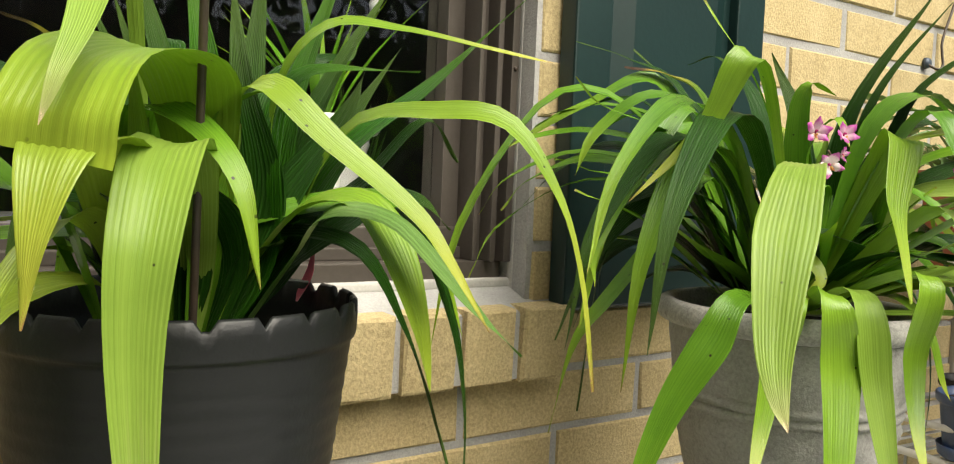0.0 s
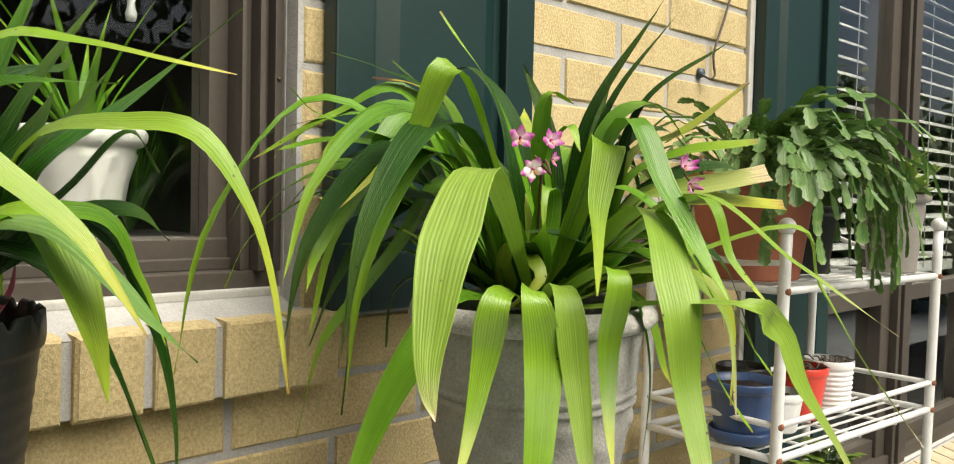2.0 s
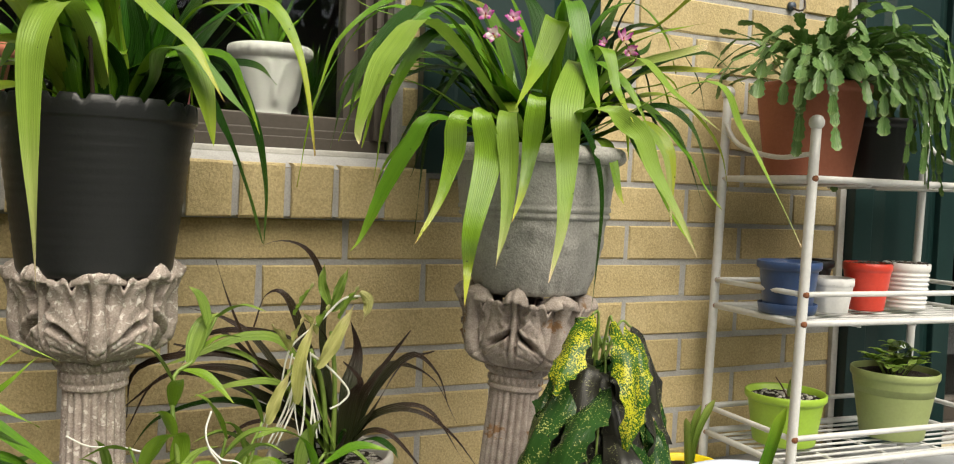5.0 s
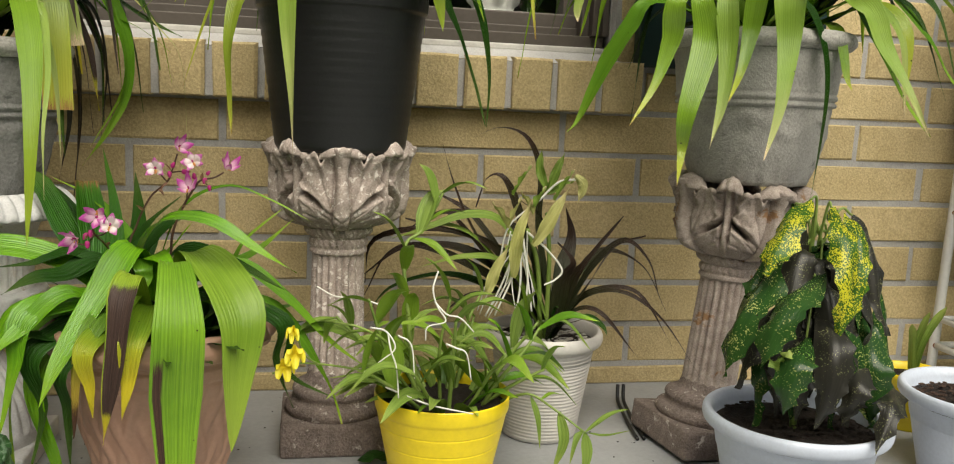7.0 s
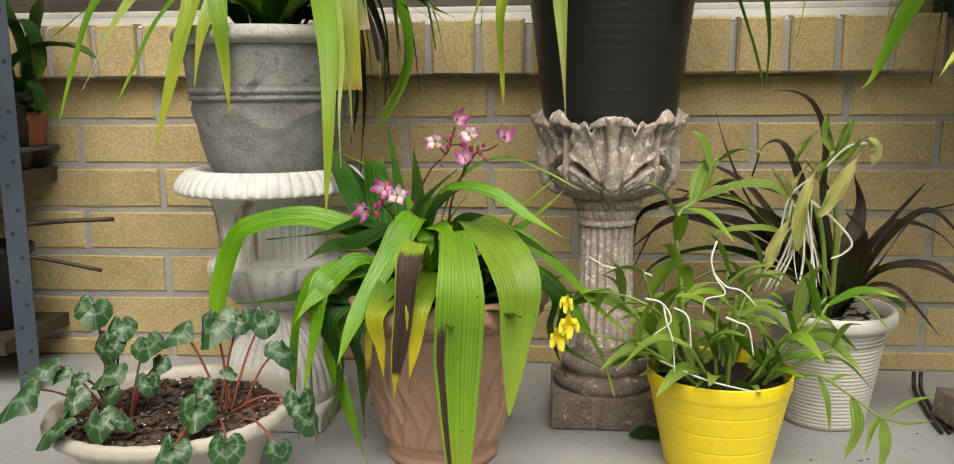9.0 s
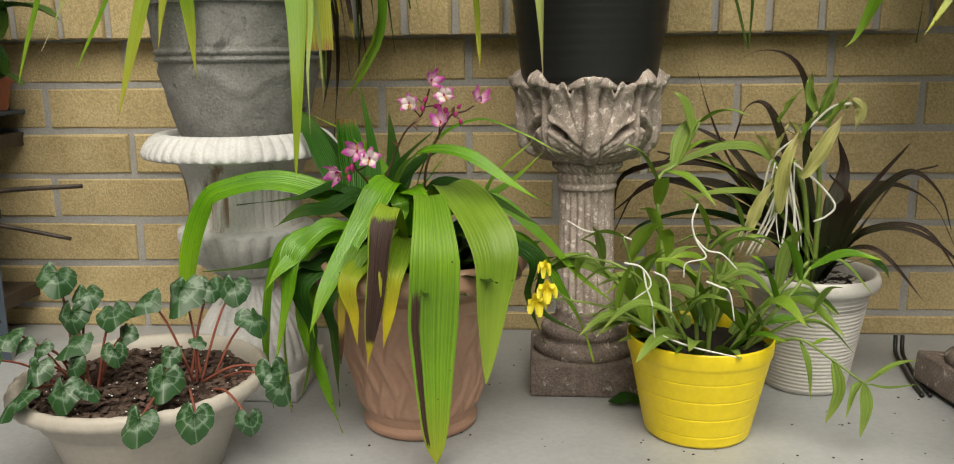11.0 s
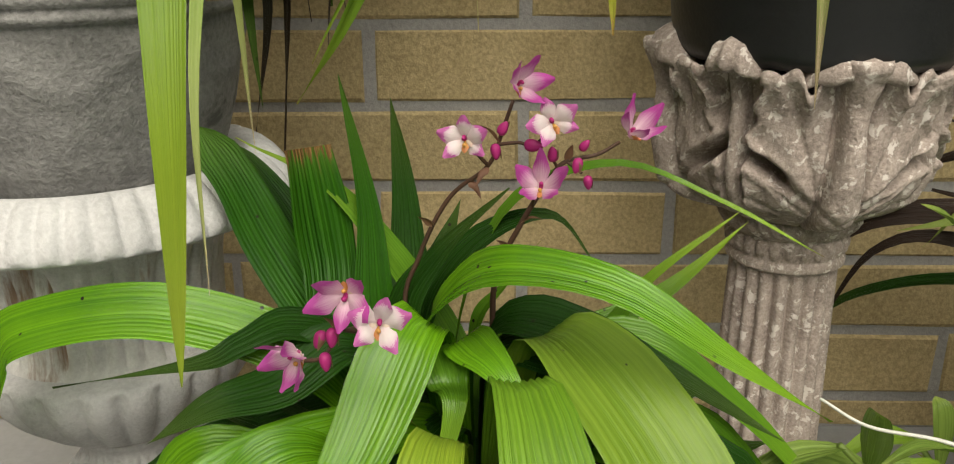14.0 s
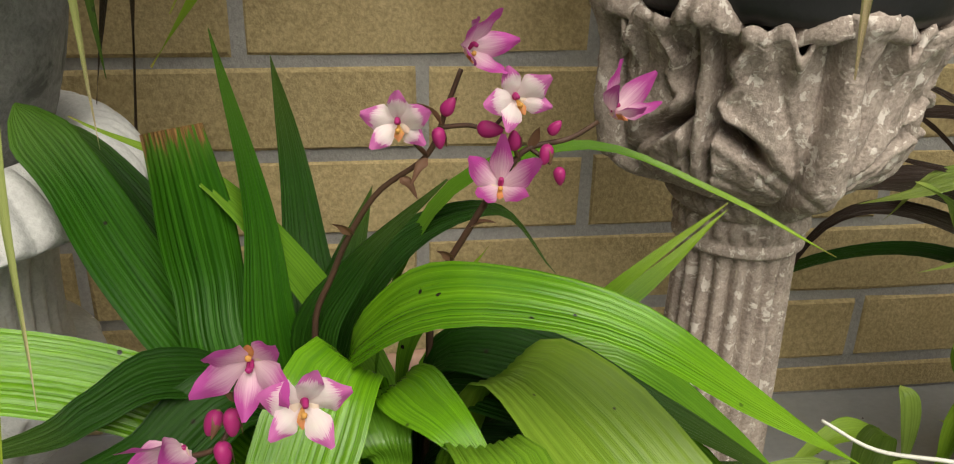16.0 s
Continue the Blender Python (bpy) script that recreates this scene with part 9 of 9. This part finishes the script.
pot("nursery_pot", "black plastic nursery pot on steel shelf", (-1.36, -0.10, 0.0855), [(0.06, 0), (0.064, 0.003), (0.078, 0.13), (0.082, 0.132), (0.083, 0.145)], BLACK_PLASTIC, [(0.079, 0.144), (0.075, 0.12)], 0.13, seed=71)
pot("nursery_pot", "tall black plastic nursery pot on steel shelf", (-1.33, -0.08, 0.3655), [(0.05, 0), (0.054, 0.003), (0.07, 0.12), (0.074, 0.122), (0.075, 0.135)], BLACK_PLASTIC, [(0.071, 0.134), (0.068, 0.11)], 0.12, seed=72)
clay = pot("clay_pot", "small clay pot hanging behind steel shelf post", (-1.285, -0.055, 0.4060), [(0.022, 0), (0.025, 0.002), (0.034, 0.045), (0.037, 0.046), (0.038, 0.060)], CLAY, [(0.035, 0.059), (0.032, 0.045)], 0.052, seed=73)
bm = bmesh.new()
box(bm, -0.16, -0.03, 0.08, 0.20, 0.398, 0.4055, 0.002)
part("bracket", bm, STEEL_BLUE, shelf, smooth=False)
strap = thing("strap_leaf_orchid", "orchid with thick dark strap leaves in clay pot", "plant", (-1.285, -0.055, 0.458))
bpy.context.view_layer.update()
for pts, w in ((((-1.285, -0.06, 0.458), (-1.290, -0.09, 0.53), (-1.226, -0.10, 0.572), (-1.171, -0.10, 0.577), (-1.120, -0.10, 0.555)), 0.030), (((-1.287, -0.06, 0.458), (-1.295, -0.09, 0.60), (-1.245, -0.10, 0.615), (-1.226, -0.10, 0.575), (-1.228, -0.10, 0.522)), 0.026),
               (((-1.283, -0.06, 0.458), (-1.275, -0.09, 0.507), (-1.243, -0.10, 0.515), (-1.229, -0.10, 0.490), (-1.234, -0.10, 0.462)), 0.022), (((-1.285, -0.06, 0.458), (-1.270, -0.09, 0.476), (-1.230, -0.10, 0.470), (-1.194, -0.10, 0.450)), 0.018),
               (((-1.287, -0.05, 0.458), (-1.27, -0.08, 0.58), (-1.30, -0.10, 0.68)), 0.028), (((-1.283, -0.05, 0.458), (-1.25, -0.07, 0.58), (-1.215, -0.09, 0.66)), 0.024)):
    PLAIN_LEAF(strap, pts, w, LEAF_D, n=16, across=6, cup=0.5, shape="even")
for k, (p0, p1, r) in enumerate((((-1.30, -0.12, 0.270), (-1.125, -0.075, 0.277), 0.0045), ((-1.32, -0.12, 0.225), (-1.155, -0.075, 0.183), 0.0040))):
    rod = thing("garden_cane", "dark wooden cane poking out of shelf" if k else "brown bamboo cane poking out of shelf", "cane", p0)
    bm = bmesh.new()
    d = Vector(p1) - Vector(p0)
    tube(bm, [(0, 0, 0), d * 0.5 + Vector((0, 0, 0.002)), d], r, r * 0.9, 10)
    part("rod", bm, ROD, rod)

# ---- behind the first window: pots on the inner sill ----
def vase(at, s, label):
    ob = thing("white_vase", label, "vase", at)
    prof = smooth_profile([(0.038, 0.0), (0.042, 0.005), (0.038, 0.012), (0.043, 0.030), (0.052, 0.060), (0.060, 0.085), (0.062, 0.092)], 4) + smooth_profile([(0.068, 0.094), (0.073, 0.100), (0.073, 0.108), (0.069, 0.112)], 3)

    def relief(a, k, r, z):
        if 0.02 < z < 0.088:
            bow = 0.004 * math.exp(-((math.sin(2 * a) - 0.2 - 9 * (z - 0.06)) / 0.25) ** 2) + 0.004 * math.exp(-((math.sin(2 * a) + 0.2 + 9 * (z - 0.06)) / 0.25) ** 2)
            return s * (r + bow)
        return s * (r + (0.0012 * math.cos(28 * a) if z > 0.092 else 0))

    bm = lathe([(0.002, 0.0)] + [(r, z) for r, z in prof] + [(0.064, 0.110), (0.060, 0.09), (0.002, 0.088)], 96, relief)
    for v in bm.verts:
        v.co.z *= 1.15 * s
    part("vase_body", bm, VASE_STONE, ob)
    return ob


vase((0.058, 0.235, 0.706), 1.12, "white vase with ribbon bow relief on inner sill")
inner = thing("indoor_plant", "strappy indoor plant behind window glass", "plant", (0.058, 0.235, 0.818))
bpy.context.view_layer.update()
rng = random.Random(61)
for k in range(14):
    a, e, L = rng.uniform(0, 6.28), rng.uniform(0.8, 1.4), rng.uniform(0.14, 0.30)
    d = Vector((math.cos(a) * math.cos(e), math.sin(a) * math.cos(e), math.sin(e)))
    b = Vector((0.058, 0.235, 0.818))
    PLAIN_LEAF(inner, (b, b + d * L * 0.5, b + d * L + Vector((d.x, d.y, -0.2)) * 0.05), 0.018, LEAF_G, n=10, across=4, cup=0.3)
vase((-0.62, 0.24, 0.706), 0.9, "white vase on inner sill behind glass")
pot("clay_pot", "red clay pot on inner sill behind glass", (-0.46, 0.23, 0.706), [(0.05, 0), (0.055, 0.003), (0.068, 0.075), (0.074, 0.077), (0.075, 0.10)], CLAY, [(0.07, 0.099), (0.066, 0.07)], 0.088, seed=74)
fern = thing("indoor_plant", "feathery indoor plant behind window glass", "plant", (0.15, 0.30, 0.706))
bpy.context.view_layer.update()
for k in range(26):
    a, e, L = rng.uniform(0, 6.28), rng.uniform(0.7, 1.5), rng.uniform(0.08, 0.24)
    d = Vector((math.cos(a) * math.cos(e) * 0.6, math.sin(a) * math.cos(e) * 0.4, math.sin(e)))
    b = Vector((0.15, 0.30, 0.706))
    PLAIN_LEAF(fern, (b, b + d * L * 0.6, b + d * L), 0.012, LEAF_D, n=8, across=4, cup=0.2, shape="oval")
pull = thing("blind_pull", "small white blind cord pull behind glass", "cord pull", (0.085, 0.14, 0.985))
bm = bmesh.new()
tube(bm, [(0, 0, 0.03), (0, 0, 0.5)], 0.0012, segs=6)
part("cord", bm, BLIND_WHITE, pull)
part("knob", lathe([(0.001, -0.004), (0.006, -0.002), (0.0075, 0.006), (0.005, 0.014), (0.0045, 0.020), (0.006, 0.027), (0.001, 0.031)], 16), BLIND_WHITE, pull)
petal = thing("pink_leaf", "single bright pink leaf at edge of black pot", "leaf", (-0.158, -0.20, 0.665))
bm = bmesh.new()
blade(bm, [(0, 0, 0), (0.012, 0, 0.022), (0.014, 0.0, 0.045)], 0.016, n=8, across=4, cup=0.3, shape="oval")
PINK = surface("pink_leaf", (0.70, 0.06, 0.13), (0.80, 0.12, 0.20), 40, 200, 0.5, 0.1)
part("leaf", bm, PINK, petal)

# ---- small things on the floor and ledge ----
trowel = thing("garden_trowel", "garden trowel with red handle on brick ledge", "trowel", (2.33, -0.010, -0.050), 25)
bm = bmesh.new()
tube(bm, [(-0.12, -0.02, 0.012), (-0.07, -0.01, 0.016), (-0.01, 0.0, 0.014)], 0.013, 0.010, 12)
part("handle", bm, surface("red_rubber", (0.28, 0.03, 0.03), (0.36, 0.05, 0.05), 20, 150, 0.5, 0.2), trowel, "dull red rubber handle")
bm = bmesh.new()
blade(bm, [(-0.01, 0, 0.014), (0.05, 0.005, 0.016), (0.13, 0.012, 0.004)], 0.07, n=10, across=6, cup=0.4, shape="oval", side=(0, 1, 0))
part("blade", bm, TAUPE_PLASTIC, trowel, "grey scoop blade")
fallen = thing("fallen_leaf", "dark curled leaf lying on concrete floor", "leaf", (-0.205, -0.335, 0.004))
bm = bmesh.new()
blade(bm, [(-0.03, 0, 0.002), (-0.01, 0.0, 0.016), (0.012, 0, 0.012), (0.03, 0.004, 0.001)], 0.034, n=10, across=6, cup=0.5, shape="oval", side=(0, 1, 0), wavy=0.003)
part("blade", bm, LEAF_D, fallen)
bm = bmesh.new()
tube(bm, [(0.028, 0.004, 0.002), (0.045, 0.006, 0.006), (0.06, 0.012, 0.002)], 0.0012, 0.001, 6)
part("stalk", bm, STEM_BROWN, fallen)
bracket = thing("iron_stand", "black wrought iron plant stand foot by pedestal", "plant stand", (0.236, -0.19, 0.0))
for dx in (0.0, 0.011):
    bm = bmesh.new()
    tube(bm, [(dx + 0.016, 0.085, 0.034), (dx + 0.012, 0.070, 0.010), (dx + 0.006, 0.030, 0.004), (dx - 0.008, -0.040, 0.004), (dx - 0.016, -0.100, 0.004)], 0.0034, 0.003, 8)
    part("leg", bm, BLACK_PLASTIC, bracket)
bm = bmesh.new()
rng = random.Random(62)
for k in range(260):
    x, y = rng.uniform(-0.7, 0.75), rng.uniform(-0.75, -0.02)
    ball(bm, (x, y, 0.0006), rng.uniform(0.0007, 0.0022), (1, rng.uniform(0.5, 1), 0.5), 1)
tagged(new("floor_debris", to_mesh("floor_debris", bm, SOIL)), "scattered soil crumbs on concrete floor", "soil crumbs", kind="stuff")


# mulch flakes in the cyclamen pot and perlite specks in the soils
def crumbs(at, r, n, size, material, name, label, seed, flat=0.35):
    rng = random.Random(seed)
    bm = bmesh.new()
    for k in range(n):
        a, q = rng.uniform(0, 2 * math.pi), r * math.sqrt(rng.random())
        ball(bm, (q * math.cos(a), q * math.sin(a), rng.uniform(0, 0.003)), size * rng.uniform(0.5, 1.3), (1, rng.uniform(0.4, 1), flat), 1)
    ob = tagged(new(name, to_mesh(name, bm, material, smooth=False)), label, name.replace("_", " "), kind="stuff")
    ob.location = at


crumbs((-0.815, -0.545, 0.109), 0.12, 60, 0.0014, WHITE_PLASTIC, "perlite", "white perlite specks on mulch", 82, 0.8)
crumbs((0.068, -0.232, 0.160), 0.078, 260, 0.0045, PEBBLE, "gravel", "pale and dark gravel in ribbed pot", 83)
crumbs((0.335, -0.545, 0.118), 0.10, 220, 0.005, SOIL, "soil_clods", "dark soil clods in pale blue pot", 84)
crumbs((0.690, -0.480, 0.118), 0.10, 220, 0.005, SOIL_BROWN, "soil_clods", "brown soil clods in pale blue pot", 85)


# ---- bricks, each a piece of its own ----
def brick_mesh(length, height, depth, seed, name="brick", clay=None):
    """A wire-cut brick with slightly uneven front arrises; front face looks to -y, origin at its lower left front."""
    rng = random.Random(seed)
    c = 0.0035
    j = lambda s=0.0012: rng.uniform(-s, s)
    bm = bmesh.new()
    outer = [bm.verts.new((x + j(), c + j(), z + j())) for x, z in ((0, 0), (length, 0), (length, height), (0, height))]
    inner = [bm.verts.new((x + j(), j(0.0015), z + j())) for x, z in ((c, c), (length - c, c), (length - c, height - c), (c, height - c))]
    mid = [bm.verts.new((length / 2 + j(), j(0.0015), z)) for z in (c * 0.9, height - c * 0.9)]
    omid = [bm.verts.new((length / 2, c + j(), z + j(0.0008))) for z in (0, height)]
    back = [bm.verts.new((x, depth, z)) for x, z in ((0, 0), (length, 0), (length, height), (0, height))]
    for q in ((inner[0], mid[0], mid[1], inner[3]), (mid[0], inner[1], inner[2], mid[1]),
              (outer[0], omid[0], mid[0], inner[0]), (omid[0], outer[1], inner[1], mid[0]), (outer[1], outer[2], inner[2], inner[1]),
              (outer[2], omid[1], mid[1], inner[2]), (omid[1], outer[3], inner[3], mid[1]), (outer[3], outer[0], inner[0], inner[3]),
              (back[0], back[1], outer[1], omid[0], outer[0]), (back[1], back[2], outer[2], outer[1]), (back[2], back[3], outer[3], omid[1], outer[2]), (back[3], back[0], outer[0], outer[3])):
        bm.faces.new(q)
    return to_mesh(name, bm, clay or BRICK, smooth=False)


full = [brick_mesh(LONG - JOINT, STEP - JOINT, 0.05, k) for k in range(9)]
rng = random.Random(5)


def lay(parent, mesh, x, y, z, name="brick"):
    ob = new(name, mesh)
    ob.parent = parent
    ob.matrix_local = pose(x, y + rng.uniform(-0.0015, 0.0015), z + rng.uniform(-0.0008, 0.0008), 0, 0, rng.uniform(-0.25, 0.25))


def spans(z0, z1):
    """Stretches of x along the wall that bricks of a course may fill."""
    cuts = []
    if z1 > W1[2]:
        cuts.append((W1[0] - 0.004, W1[1] + 0.008))
    elif z1 > 0.53:
        cuts.append((W1[0] - 0.06, 0.290))
    cuts.append((W2[0], W2[1]) if z1 > W2[2] - 0.09 else (9.0, 9.0))
    out, x = [], -1.75
    for a, b in cuts:
        out.append((x, a))
        x = b
    return out


for k in [*range(-13, -7), *range(-6, 14)]:
    z = ROW_A + k * STEP
    h = STEP - JOINT
    z0 = max(z, 0.001) if k > -7 else z
    shift = LONG / 2 if k % 2 == 0 else 0.0
    for a, b in spans(z0, z + h):
        if k < -6:
            a, b = 1.66, 4.6
        if b - a < 0.02:
            continue
        n = math.floor((a - shift) / LONG)
        while n * LONG + shift < b:
            xa, xb = n * LONG + shift + JOINT / 2, (n + 1) * LONG + shift - JOINT / 2
            ca, cb = max(xa, a), min(xb, b)
            if cb - ca > 0.012:
                if cb - ca > LONG - JOINT - 0.001 and z0 == z:
                    lay(wall, rng.choice(full), ca, 0.0, z)
                else:
                    lay(wall, brick_mesh(cb - ca, z + h - z0, 0.05, rng.randrange(999)), ca, 0.0, z0)
            n += 1

# brick-on-edge sills, tilted to shed water
sill1 = thing("window_sill_1", "brick-on-edge window sill in buff brick with mortar", "sill", kind="structure")
bm = bmesh.new()
box(bm, W1[0] - 0.05, 0.284, -0.027, 0.10, 0.528, 0.610)
part("mortar_bed", bm, MORTAR, sill1, smooth=False)
bm = bmesh.new()
v = [bm.verts.new(p) for p in ((W1[0] - 0.05, -0.027, 0.611), (0.284, -0.027, 0.611), (0.284, 0.05, 0.640), (W1[0] - 0.05, 0.05, 0.640))]
bm.faces.new(v)
part("mortar_top", bm, MORTAR, sill1, smooth=False)
EDGE = 0.0855
upright = [brick_mesh(EDGE - 0.013, 0.092, 0.09, 50 + k) for k in range(7)]
k = 0
while 0.287 - (k + 1) * EDGE > W1[0] - 0.06:
    ob = new("brick", upright[rng.randrange(7)])
    ob.parent = sill1
    ob.matrix_local = pose(0.287 - (k + 1) * EDGE + 0.013, -0.036 + rng.uniform(-0.0015, 0.0015), 0.525 + rng.uniform(-0.001, 0.001), 3, 0, rng.uniform(-0.3, 0.3))
    k += 1
sill2 = thing("window_sill_2", "low brick-on-edge sill ledge under tall window", "sill", kind="structure")
bm = bmesh.new()
box(bm, 1.70, 4.3, -0.027, 0.06, -0.151, -0.069)
part("mortar_bed", bm, MORTAR, sill2, smooth=False)
bm = bmesh.new()
v = [bm.verts.new(p) for p in ((1.70, -0.027, -0.068), (4.3, -0.027, -0.068), (4.3, 0.05, -0.041), (1.70, 0.05, -0.041))]
bm.faces.new(v)
part("mortar_top", bm, MORTAR, sill2, smooth=False)
worn = [brick_mesh(EDGE - 0.009, 0.092, 0.09, 80 + k, clay=BRICK_WORN) for k in range(5)]
for k in range(30):
    ob = new("brick", worn[rng.randrange(5)])
    ob.parent = sill2
    ob.matrix_local = pose(1.70 + k * EDGE, -0.040 + rng.uniform(-0.002, 0.002), -0.154 + rng.uniform(-0.001, 0.001), 14, 0, rng.uniform(-0.3, 0.3))
bm = bmesh.new()
tube(bm, [(1.75, 0.042, -0.040), (2.4, 0.040, -0.038), (3.0, 0.042, -0.040), (4.0, 0.04, -0.039)], 0.008, segs=6)
part("caulk", bm, WHITE_PAINT, sill2, "white caulk bead along the window")
